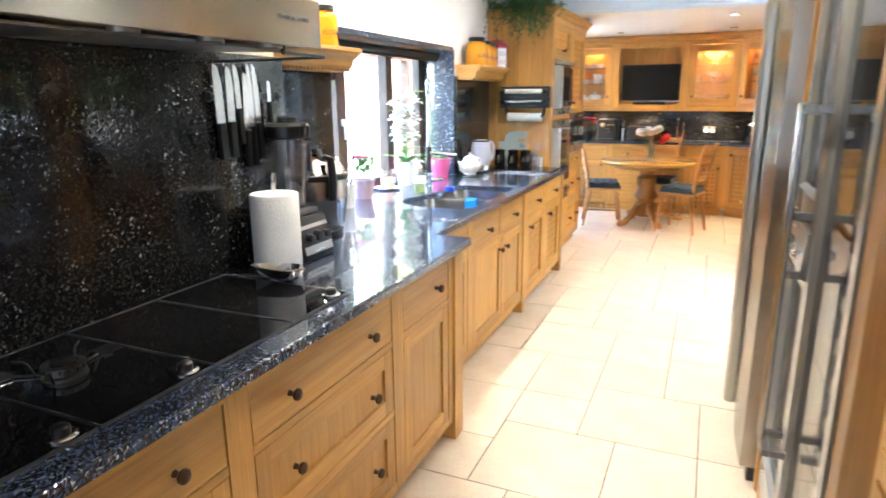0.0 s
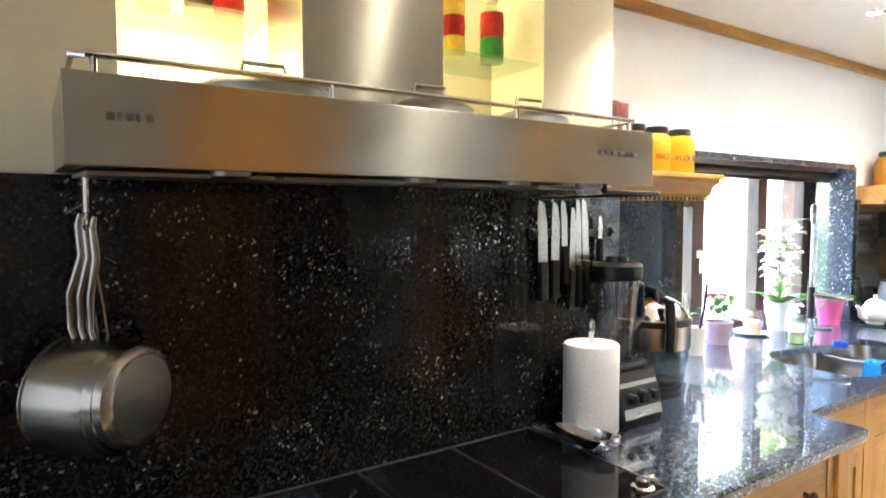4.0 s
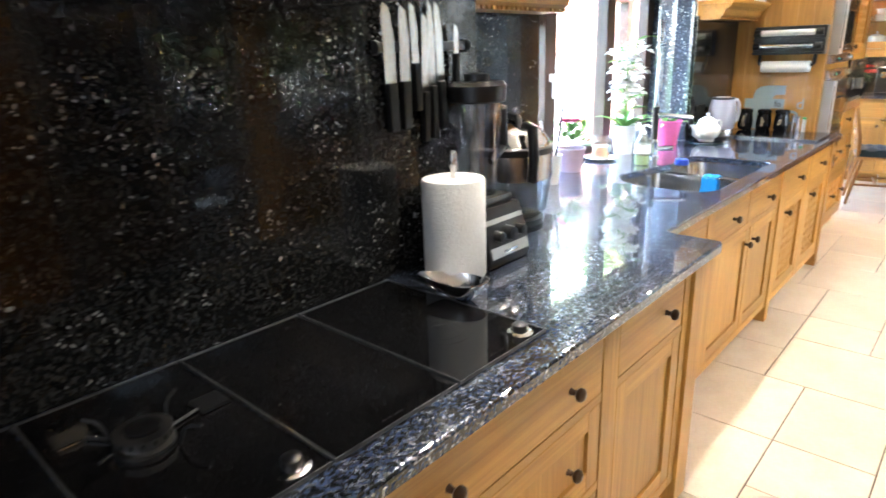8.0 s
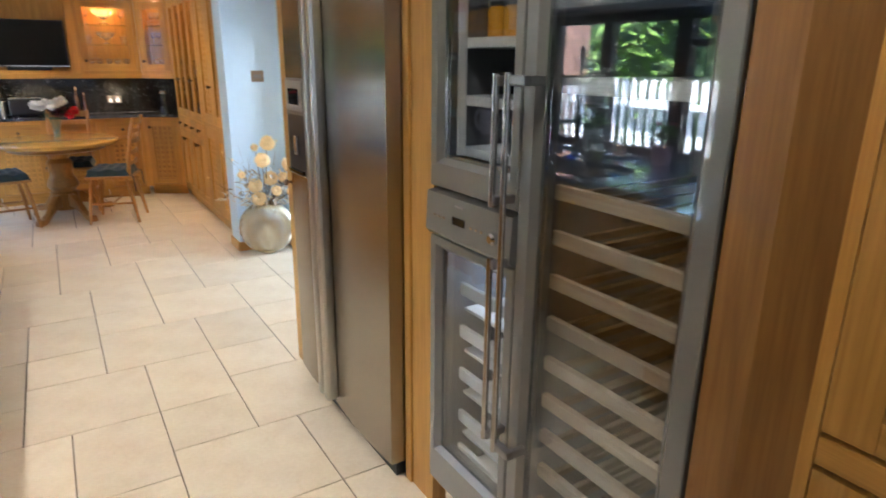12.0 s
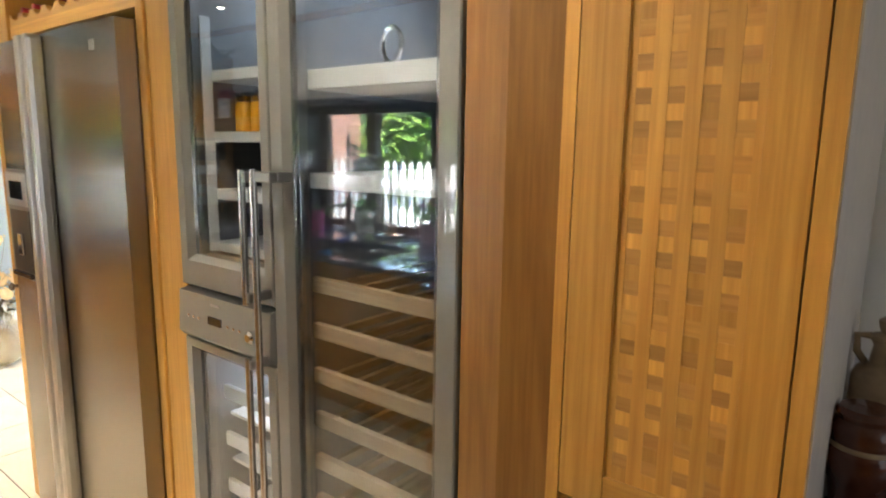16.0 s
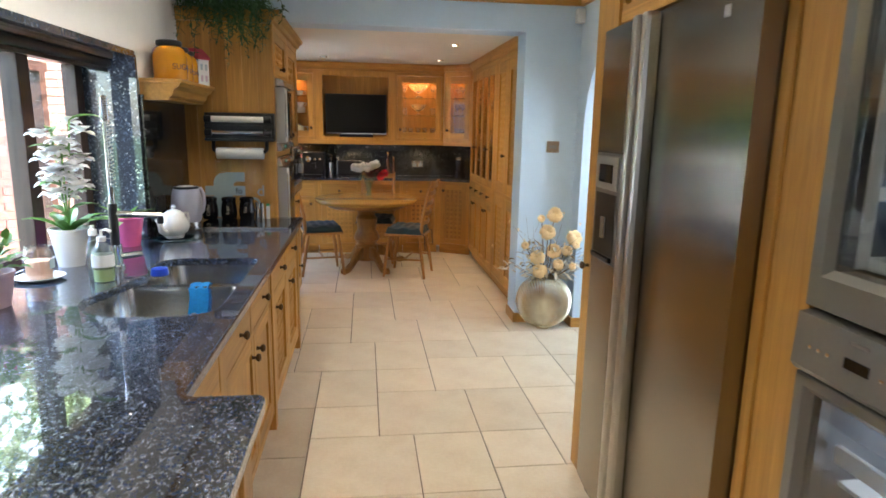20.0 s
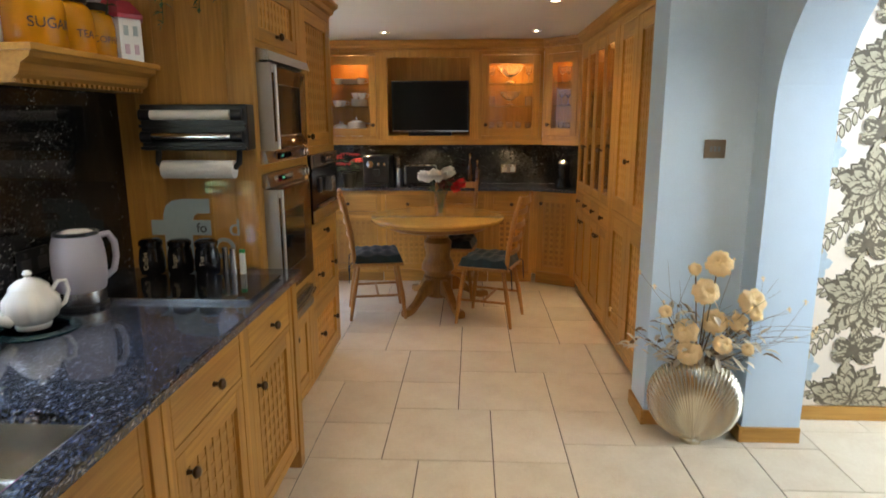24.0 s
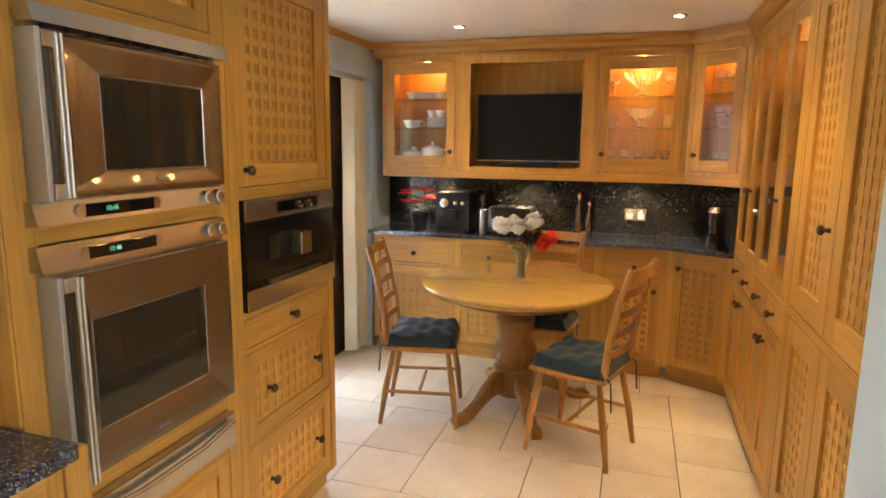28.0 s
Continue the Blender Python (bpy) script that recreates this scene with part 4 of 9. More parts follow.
shaker(cf, 0.043, CW - 0.043, 1.378, 2.087, "lattice", [(0.085, 1.43)], "door", y=0.0015, frame_w=0.07)
shaker(cf, 0.043, CW - 0.043, 0.833, 0.932, "slab", [(CW / 2, 0.885)], "drawer", y=0.0015)
shaker(cf, 0.043, CW - 0.043, 0.488, 0.812, "lattice", [(0.17, 0.655), (CW - 0.17, 0.655)], "drawer", y=0.0015)
shaker(cf, 0.043, CW - 0.043, 0.123, 0.467, "lattice", [(0.17, 0.30), (CW - 0.17, 0.30)], "drawer", y=0.0015)
cm = part("coffee_machine", B(0.04, CW - 0.035, -0.02, 0.02, 0.962, 1.335, bev=0.003), COFFEE_FRONT, cf, "built-in coffee machine with black glass front")
part("top_strip", B(0.04, CW - 0.035, -0.027, -0.018, 1.265, 1.333, bev=0.002), STEEL_H, cm)
part("display", B(0.22, 0.50, -0.030, -0.026, 1.28, 1.32, bev=0.002), BLACK_GLASS, cm)
for sx in (0.36, 0.43):
    part("dial", lathe(bmesh.new(), [(0.014, -0.028), (0.013, -0.04), (0.0, -0.041)], (sx, 0, 1.298), 16, 'y'), CHROME, cm, smooth=True)
part("bottom_strip", B(0.04, CW - 0.035, -0.027, -0.018, 0.964, 1.035, bev=0.002), STEEL_H, cm)
part("spout", B(0.31, 0.38, -0.07, -0.02, 1.12, 1.20, bev=0.006), STEEL, cm)
part("drip_tray", B(0.16, 0.52, -0.035, -0.02, 1.04, 1.055, bev=0.003), STEEL_DK, cm)
part("milk_port", B(0.17, 0.23, -0.028, -0.02, 1.12, 1.20, bev=0.004), BLACK, cm)
# cornice
crn = thing("housing_cornice", "moulded oak cornice on top of the tall units", "cornice", (TX, 5.19, 2.12))
prof = [(-0.56, 0.0), (0.0, 0.0), (0.0, 0.012), (0.018, 0.018), (0.026, 0.04), (0.052, 0.055), (0.055, 0.078), (-0.56, 0.078)]
part("moulding", prism(bmesh.new(), prof, -0.04, 1.44, 'y'), OAK_Y, crn)

# ---------------------------------------------------------------- right run: fridge, wine fridge, lattice cabinet
fr = thing("fridge_freezer", "american style brushed steel fridge freezer with ice dispenser", "fridge", (0.22, 3.385, 0), -90)
FW = 0.945
part("body", B(0.008, FW - 0.008, 0.07, 0.74, 0.03, 1.86), STEEL_DK, fr)


def fridge_door(x0, x1):
    pts = []
    for i in range(9):
        t = i / 8
        pts.append((x0 + (x1 - x0) * t, -0.012 * math.sin(math.pi * t)))
    return prism(bmesh.new(), pts + [(x1, 0.065), (x0, 0.065)], 0.07, 1.87, 'z')


dl = part("freezer_door", fridge_door(0.0, 0.403), FRIDGE_STEEL, fr, "narrow freezer door with dispenser", True)
d2 = part("fridge_door", fridge_door(0.409, FW), FRIDGE_STEEL, fr, "wide fridge door", True)
for dd, hx in ((dl, 0.372), (d2, 0.440)):
    part("handle", B(hx - 0.021, hx + 0.021, -0.056, -0.004, 0.10, 1.868, bev=0.016), HANDLE_STEEL, dd, "full-height steel bar handle")
part("badge", B(0.80, 0.83, -0.010, -0.004, 1.79, 1.82, bev=0.002), ALU, d2)
dsp = part("dispenser", B(0.045, 0.275, -0.020, -0.004, 1.03, 1.43, bev=0.006), STEEL_DK, fr, "ice and water dispenser")
part("dispenser_panel", B(0.06, 0.26, -0.026, -0.018, 1.30, 1.42, bev=0.004), ALU, dsp)
part("dispenser_screen", B(0.10, 0.22, -0.0285, -0.025, 1.325, 1.39, bev=0.002), BLACK_GLASS, dsp)
part("dispenser_recess", B(0.07, 0.25, -0.0215, -0.018, 1.06, 1.285), BLACK, dsp)
part("dispenser_tray", B(0.075, 0.245, -0.034, -0.018, 1.04, 1.058, bev=0.003), BLACK_GLASS, dsp)
part("dispenser_lever", B(0.14, 0.18, -0.030, -0.020, 1.12, 1.20, bev=0.004), CHROME, dsp)
part("base_grille", B(0.02, FW - 0.02, 0.03, 0.07, 0.0, 0.065), BLACK, fr)

G2 = "oak tall units beside the fridge"
hs = thing("fridge_housing", "oak housing around the fridge with wine rack above", "cabinet", (0.27, 3.44, 0), -90, G2)
part("far_panel", B(-0.16, 0.045, 0.0, 0.70, 0.0, 2.44), OAK_V, hs)
knob(hs, -0.10, 0.945, 0.0)
part("near_post", B(1.0, 1.185, 0.015, 0.70, 0.0, 2.44), OAK_V, hs)
part("near_post_bead", B(1.005, 1.045, 0.006, 0.016, 0.0, 2.44, bev=0.003), OAK_V, hs)
part("rack_bottom", B(0.045, 1.0, 0.01, 0.68, 1.905, 1.945), OAK_H, hs)
FOILS = [plain("foil_" + nm, c, 0.3, 0.4, 0.1, 40, 0) for nm, c in (("red", (0.30, 0.02, 0.03)), ("maroon", (0.14, 0.01, 0.02)), ("green", (0.35, 0.42, 0.03)), ("crimson", (0.40, 0.03, 0.05)))]
sc = [(0.045, 1.935), (1.0, 1.935), (1.0, 1.985)]
nsc = 9
for i in range(nsc):
    cx = 1.0 - (i + 0.5) * 0.955 / nsc
    for k in range(7):
        a = math.pi * k / 6
        sc.append((cx + 0.034 * math.cos(a), 1.985 - 0.022 * math.sin(a)))
sc.append((0.045, 1.985))
part("rack_rail", prism(bmesh.new(), sc, 0.012, 0.034, 'y'), OAK_H, hs, "scalloped bottle rail")
part("rack_shelf", B(0.045, 1.0, 0.012, 0.66, 2.13, 2.155), OAK_H, hs)
part("rack_top", B(0.045, 1.0, 0.01, 0.68, 2.40, 2.44), OAK_H, hs)
part("rack_back", B(0.045, 1.0, 0.66, 0.68, 1.945, 2.40), OAK_V, hs)
for i in range(nsc):
    if i in (0, 2, 6):
        continue
    cx = 3.44 - (1.0 - (i + 0.5) * 0.955 / nsc)
    bt = thing("wine_bottle", "dark wine bottle lying neck out in the rack", "bottle", (0.31, cx, 2.0), 0, "bottles in the wine rack")
    part("glass_body", lathe(bmesh.new(), [(0.013, 0.0), (0.013, 0.08), (0.02, 0.10), (0.037, 0.15), (0.037, 0.32), (0.0, 0.322)], (0, 0, 0), 14, 'x'), BLACK_GLASS, bt, smooth=True)
    part("capsule", lathe(bmesh.new(), [(0.0, -0.004), (0.0148, -0.003), (0.0148, 0.05)], (0, 0, 0), 14, 'x'), FOILS[i % 4], bt, smooth=True)

wf = thing("wine_fridge", "tall grey built-in fridge with glass doors and wine racks", "fridge", (0.30, 2.252, 0), -90)
WW = 0.948
INNER = plain("fridge_liner", (0.15, 0.155, 0.165), 0.5, 0, 0.05, 60)
BEECH = wood("beech_shelf", (0.46, 0.37, 0.26), (0.60, 0.50, 0.37), 'x', 0.5, 0.1)
WHITE_PL = plain("white_plastic", (0.72, 0.72, 0.70), 0.35, 0, 0.03, 40, 0.02)
bm = B(0.0, WW, 0.60, 0.64, 0.10, 2.14)
box(bm, 0.0, 0.03, 0.03, 0.60, 0.10, 2.14)
box(bm, WW - 0.03, WW, 0.03, 0.60, 0.10, 2.14)
box(bm, 0.39, 0.43, 0.03, 0.60, 0.10, 2.14)
box(bm, 0.03, 0.39, 0.03, 0.60, 2.00, 2.14)
box(bm, 0.43, WW - 0.03, 0.03, 0.60, 2.00, 2.14)
box(bm, 0.03, 0.39, 0.03, 0.60, 0.10, 0.14)
box(bm, 0.43, WW - 0.03, 0.03, 0.60, 0.10, 0.14)
box(bm, 0.03, 0.39, 0.03, 0.60, 0.99, 1.16)
part("cabinet_liner", bm, INNER, wf)


def mitred_frame(x0, x1, z0, z1, ins):
    """Door frame whose inner border slopes back to the pane; ins: left, right, bottom, top widths."""
    bm = bmesh.new()
    a, b, c, d = x0 + ins[0], x1 - ins[1], z0 + ins[2], z1 - ins[3]
    g = 0.016
    loops = []
    for y, q in ((0.028, (x0, x1, z0, z1)), (-0.027, (x0, x1, z0, z1)), (-0.030, (x0 + 0.003, x1 - 0.003, z0 + 0.003, z1 - 0.003)),
                 (-0.030, (a - g, b + g, c - g, d + g)), (-0.013, (a, b, c, d)), (0.028, (a, b, c, d))):
        loops.append([bm.verts.new((u, y, w)) for u, w in ((q[0], q[2]), (q[1], q[2]), (q[1], q[3]), (q[0], q[3]))])
    for p, q in zip(loops, loops[1:] + loops[:1]):
        for i in range(4):
            bm.faces.new((p[i], p[(i + 1) % 4], q[(i + 1) % 4], q[i]))
    return bm


def glass_door(x0, x1, z0, z1, ins, hx, h0, h1, reach):
    d = part("glass_door", mitred_frame(x0, x1, z0, z1, ins), FRAME_GREY, wf, "grey framed glass door")
    g = part("pane", B(x0 + ins[0], x1 - ins[1], -0.012, -0.004, z0 + ins[2], z1 - ins[3]), GLASS_F, d, "reflective glass pane")
    g.visible_shadow = False
    bm = B(x0 + ins[0], x0 + ins[0] + 0.012, -0.003, 0.022, z0 + ins[2], z1 - ins[3])
    box(bm, x1 - ins[1] - 0.012, x1 - ins[1], -0.003, 0.022, z0 + ins[2], z1 - ins[3])
    part("inner_bead", bm, STEEL_DK, d)
    part("handle", tube(bmesh.new(), [(hx, -0.088, h0), (hx, -0.088, h1)], 0.0085, 12), STEEL, d, "slim steel tube handle", True)
    for zz in (h0 + 0.016, h1 - 0.016):
        part("handle_mount", B(hx - 0.008, hx + reach, -0.091, -0.07, zz - 0.011, zz + 0.011, bev=0.003), STEEL_DK, d)
        part("handle_foot", B(hx + reach - 0.016, hx + reach, -0.0695, -0.03, zz - 0.011, zz + 0.011, bev=0.003), STEEL_DK, d)
    return d


GLASS_F = glass("fridge_glass", (0.80, 0.83, 0.86), 0.0, 0.10)
glass_door(0.0, 0.408, 1.15, 2.13, (0.050, 0.046, 0.085, 0.20), 0.384, 1.165, 1.475, 0.018)
glass_door(0.0, 0.408, 0.135, 0.998, (0.045, 0.046, 0.135, 0.040), 0.384, 0.52, 1.035, 0.018)
glass_door(0.413, WW, 0.135, 2.13, (0.058, 0.062, 0.165, 0.215), 0.428, 0.505, 1.478, 0.062)
cp = part("control_panel", prism(bmesh.new(), [(0.0, 1.004), (-0.034, 1.006), (-0.046, 1.02), (-0.040, 1.135), (0.0, 1.142)], 0.0, 0.408, 'x'), FRAME_GREY, wf, "grey control panel")
part("display", B(0.145, 0.205, -0.0465, -0.040, 1.062, 1.084, bev=0.001), BLACK_GLASS, cp)
part("logo_bar", B(0.155, 0.195, -0.0435, -0.040, 1.112, 1.118), STEEL_DK, cp)
for sx in (0.05, 0.075, 0.10, 0.235, 0.26, 0.285):
    part("button", lathe(bmesh.new(), [(0.004, -0.040), (0.004, -0.0455), (0.0, -0.046)], (sx, 0, 1.07), 10, 'y'), CHROME, cp)
part("lock", lathe(bmesh.new(), [(0.016, -0.03), (0.016, -0.058), (0.010, -0.064), (0.0, -0.064)], (0.345, 0, 1.068), 16, 'y'), CHROME, cp, smooth=True)
part("kick_plate", B(0.0, WW, 0.012, 0.03, 0.012, 0.128), CHROME, wf, "bright reflective kick plate")


def rack(x0, x1, z, n):
    s = part("wine_rack", B(x0, x1, 0.05, 0.07, z - 0.018, z + 0.018, bev=0.002), BEECH, wf, "beech fronted wine rack")
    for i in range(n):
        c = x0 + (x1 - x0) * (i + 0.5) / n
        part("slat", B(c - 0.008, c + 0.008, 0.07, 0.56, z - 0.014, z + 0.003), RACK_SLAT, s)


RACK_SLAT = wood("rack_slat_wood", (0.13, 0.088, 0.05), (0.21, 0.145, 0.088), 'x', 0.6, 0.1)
for z in (1.20, 1.085, 0.97, 0.855, 0.74, 0.63, 0.52, 0.41, 0.30, 0.20):
    rack(0.452, WW - 0.045, z, 6)
for z, th in ((1.68, 0.022), (1.45, 0.018)):
    part("shelf", B(0.452, WW - 0.045, 0.05, 0.56, z - th, z + th, bev=0.003), WHITE_PL, wf)
for z in (1.71, 1.55, 1.395, 1.25):
    part("shelf", B(0.05, 0.378, 0.05, 0.56, z - 0.014, z + 0.014, bev=0.003), WHITE_PL, wf)
part("door_bin", B(0.05, 0.066, 0.02, 0.05, 1.24, 1.86, bev=0.003), WHITE_PL, wf)
for z in (0.82, 0.675, 0.525, 0.37, 0.24):
    part("drawer_front", B(0.05, 0.378, 0.05, 0.065, z - 0.02, z + 0.02, bev=0.003), WHITE_PL, wf)
    part("drawer_tray", B(0.055, 0.373, 0.066, 0.50, z - 0.075, z - 0.065), WHITE_PL, wf)

lc = thing("lattice_cabinet", "tall oak cupboard with woven lattice doors", "cabinet", (0.30, 1.31, 0), -90, G2)
LW = 0.570
part("carcass", B(0.0, LW, 0.03, 0.66, 0.09, 2.44), OAK_V, lc)
# darker board tone, with part of the pilaster's shade put into the colour
OAK_P = wood("oak_pilaster_shaded", (0.17, 0.076, 0.018), (0.29, 0.14, 0.034), 'z')
# thin sheet over the oak side; the greyish window sheen is its colour
part("end_panel", B(LW, LW + 0.003, 0.003, 0.66, 0.09, 2.44), plain("pale_end_panel", (0.50, 0.46, 0.42), 0.5, 0, 0.1, 30, 0.05), lc, "pale end panel with window sheen in its colour")
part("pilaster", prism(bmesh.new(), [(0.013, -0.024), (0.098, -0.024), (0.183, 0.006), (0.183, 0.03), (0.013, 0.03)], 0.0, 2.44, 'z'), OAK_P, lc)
part("stile", B(0.184, 0.207, 0.004, 0.03, 0.0, 2.44), OAK_V, lc)
part("stile", B(0.543, LW, 0.0, 0.03, 0.0, 2.44), OAK_V, lc)
part("rail", B(0.207, 0.543, 0.006, 0.03, 2.33, 2.44), OAK_H, lc)
part("rail", B(0.207, 0.543, 0.006, 0.03, 0.03, 0.09), OAK_H, lc)


OAK_S = wood("oak_end_grain", (0.35, 0.175, 0.044), (0.49, 0.265, 0.072), 'x', 0.5, 0.4)
OAK_S2 = wood("oak_end_grain_pale", (0.43, 0.215, 0.045), (0.57, 0.31, 0.075), 'x', 0.5, 0.5)


def big_lattice(x0, x1, z0, z1, cols, zr0, rows):
    """Woven inlay: pale upright slats, short level slats between them and end-grain squares, nearly flush."""
    d = part("door", B(x0, x1, 0.018, 0.024, z0, z1), OAK_B, lc, "oak framed lattice door")
    fw, fr2 = 0.078, 0.062
    rnd = random.Random(5)
    part("stile", B(x0, x0 + fw, 0.002, 0.018, z0, z1, bev=0.0015), OAK_V, d)
    part("stile", B(x1 - fr2, x1, 0.002, 0.018, z0, z1, bev=0.0015), OAK_V, d)
    part("rail", B(x0 + fw, x1 - fr2, 0.003, 0.018, z1 - 0.08, z1, bev=0.0015), OAK_H, d)
    part("rail", B(x0 + fw, x1 - fr2, 0.003, 0.018, z0, zr0, bev=0.0015), OAK_H, d)
    a, b = x0 + fw, x1 - fr2
    px = (b - a) / cols
    strips = [(a, a + px * 0.25)] + [(a + px * (i + 0.75), a + px * (i + 1.25)) for i in range(cols - 1)] + [(b - px * 0.25, b)]
    hz = z1 - 0.08
    for s0, s1 in strips:
        part("upright_slat", B(s0, s1, 0.0088, 0.016, zr0, hz, bev=0.0004), OAK_W, d)
    pz = (hz - zr0) / rows
    for j in range(rows):
        z = zr0 + j * pz
        row_tone = rnd.random()
        for i in range(cols):
            part("level_slat", B(strips[i][1], strips[i + 1][0], 0.0093, 0.016, z, z + pz * 0.5), OAK_W, d)
            if z + pz * 0.98 < hz:
                part("inset_square", B(strips[i][1], strips[i + 1][0], 0.0102 + 0.0005 * ((i * 7 + j * 3) % 3), 0.016, z + pz * 0.5, z + pz),
                     OAK_S if row_tone + 0.35 * rnd.random() > 0.55 else OAK_S2, d)
    return d


big_lattice(0.210, 0.540, 0.945, 2.325, 4, 1.0, 26)
big_lattice(0.210, 0.540, 0.095, 0.875, 4, 0.17, 13)
st = part("pull_out_board", B(0.210, 0.540, 0.002, 0.024, 0.885, 0.935, bev=0.0015), OAK_H, lc)
knob(st, 0.40, 0.91, 0.002)

# ---------------------------------------------------------------- dining end: base cabinets (front y = 8.40)
G3 = "oak cabinets round the dining end"
BY = 8.40
xs = [(-1.84, 0.62), (-1.22, 0.50), (-0.72, 0.50), (-0.22, 0.42)]
for i, (x0, w) in enumerate(xs):
    st = "lattice"
    kn = [(w / 2, 0.755)]
    unit("light oak base cabinet with drawer and woven door", (x0, BY, 0), 0, w, 0.10, 0.876, 0.375,
         [(0.045, w - 0.045, 0.685, 0.838, "slab", kn), (0.045, w - 0.045, 0.13, 0.655, st, [(w - 0.08, 0.60)])], G3)
# diagonal corner base
DA, DB = (0.20, 8.40), (0.55, 8.205)
ang = math.degrees(math.atan2(DB[1] - DA[1], DB[0] - DA[0]))
dlen = math.dist(DA, DB)
unit("light oak diagonal corner cabinet with lattice door", (*DA, 0), ang, dlen, 0.10, 0.876, 0.30,
     [(0.04, dlen - 0.04, 0.13, 0.838, "lattice", [(0.075, 0.77)])], G3)
outer = [(-1.875, 8.365), (0.185, 8.365), (0.50, 8.185), (0.545, 8.185), (0.545, 8.225), (1.10, 8.50), (1.10, 8.797), (-1.875, 8.797)]
single("dining_worktop", slab(outer, [], 0.88, 0.91), GRANITE, "polished dark granite worktop along the dining cabinets", "worktop")
structure("splashback_dining", B(-1.875, 0.80, 8.78, 8.80, 0.911, 1.34), GRANITE_W, "dark sparkling granite splashback of the dining cabinets", "splashback")
bm = bmesh.new()
prism(bm, [(0.53, 8.797), (0.545, 8.21), (0.56, 8.21), (0.80, 8.797)], 0.911, 1.34, 'z')
structure("splashback_dining_corner", bm, GRANITE_W, "dark granite splashback in the corner", "splashback")

# wall cabinets (front y = 8.47)
UY = 8.47


def wall_unit(x0, w, label, style, knobs, z0=1.345, z1=2.12, rz=0, y=UY, depth=0.31, win=None):
    c = thing("wall_cabinet", label, "cabinet", (x0, y, 0), rz, "glazed and open wall cabinets")
    bm = B(0.0, w, depth - 0.015, depth, z0, z1)
    box(bm, 0.0, 0.018, 0.024, depth - 0.015, z0, z1)
    box(bm, w - 0.018, w, 0.024, depth - 0.015, z0, z1)
    box(bm, 0.018, w - 0.018, 0.024, depth - 0.015, z0, z0 + 0.02)
    box(bm, 0.018, w - 0.018, 0.024, depth - 0.015, z1 - 0.02, z1)
    part("carcass", bm, OAK_V, c)
    part("pelmet", B(0.0, w, -0.004, 0.02, z0 - 0.05, z0, bev=0.003), OAK_H, c)
    if style == "glass":
        bm = B(0, 0.03, 0.0, 0.024, z0, z1)
        box(bm, w - 0.03, w, 0.0, 0.024, z0, z1)
        box(bm, 0.03, w - 0.03, 0.0, 0.024, z1 - 0.03, z1)
        box(bm, 0.03, w - 0.03, 0.0, 0.024, z0, z0 + 0.03)
        part("face_frame", bm, OAK_V, c)
        d = part("door", B(0.033, 0.033 + 0.06, -0.002, 0.018, z0 + 0.033, z1 - 0.033, bev=0.002), OAK_V, c, "glazed oak door")
        part("stile", B(w - 0.033 - 0.06, w - 0.033, -0.002, 0.018, z0 + 0.033, z1 - 0.033, bev=0.002), OAK_V, d)
        part("rail", B(0.093, w - 0.093, -0.0015, 0.018, z0 + 0.033, z0 + 0.10, bev=0.002), OAK_H, d)
        part("rail", B(0.093, w - 0.093, -0.0015, 0.018, z1 - 0.11, z1 - 0.033, bev=0.002), OAK_H, d)
        p = part("pane", B(0.093, w - 0.093, 0.006, 0.009, z0 + 0.10, z1 - 0.11), GLASS_C, d, "clear glass pane")
        p.visible_shadow = False
        for kx, kz in knobs:
            knob(d, kx, kz, -0.002)
        for zz in (z0 + 0.29, z0 + 0.49):
            g = part("shelf", B(0.02, w - 0.02, 0.03, depth - 0.02, zz, zz + 0.008), GLASS_G, c, "glass shelf")
            g.visible_shadow = False
    else:
        bm = B(0, 0.075, 0.0, 0.024, z0, z1)
        box(bm, w - 0.075, w, 0.0, 0.024, z0, z1)
        box(bm, 0.075, w - 0.075, 0.0, 0.024, z1 - 0.05, z1)
        box(bm, 0.075, w - 0.075, 0.0, 0.024, z0, z0 + 0.03)
        part("face_frame", bm, OAK_V, c)
    return c


wall_unit(-1.80, 0.575, "oak wall cabinet with glazed door and lit china", "glass", [(0.515, 1.475)])
wall_unit(-1.225, 0.905, "open oak wall cabinet framing a television", "open", [])
wall_unit(-0.32, 0.58, "oak wall cabinet with glazed door and lit crystal", "glass", [(0.065, 1.475)])
EA, EB = (0.262, 8.47), (0.55, 8.21)
ea = math.degrees(math.atan2(EB[1] - EA[1], EB[0] - EA[0]))
wall_unit(EA[0], math.dist(EA, EB), "narrow diagonal oak wall cabinet with glazed door", "glass", [(0.065, 1.475)], rz=ea, y=EA[1], depth=0.2)
dc = thing("dining_cornice", "oak cornice with dentil band over the wall cabinets", "cornice", (0, 8.47, 2.12))
prof = [(0.30, 0.0), (0.0, 0.0), (0.0, 0.022), (-0.016, 0.03), (-0.026, 0.055), (-0.046, 0.07), (-0.05, 0.098), (0.30, 0.098)]
bm = bmesh.new()
prism(bm, prof, -1.86, 0.262, 'x')
part("moulding", bm, OAK_H, dc)
bm = bmesh.new()
for i in range(70):
    box(bm, -1.84 + i * 0.03, -1.84 + i * 0.03 + 0.016, -0.012, 0.0, 0.004, 0.020)
part("dentil_band", bm, OAK_H, dc)
bm = bmesh.new()
prism(bm, prof, 0.0, math.dist(EA, EB), 'x')
bmesh.ops.transform(bm, matrix=pose(EA[0], 0, 0, 0, 0, ea), verts=bm.verts[:])
part("moulding_corner", bm, OAK_H, dc)

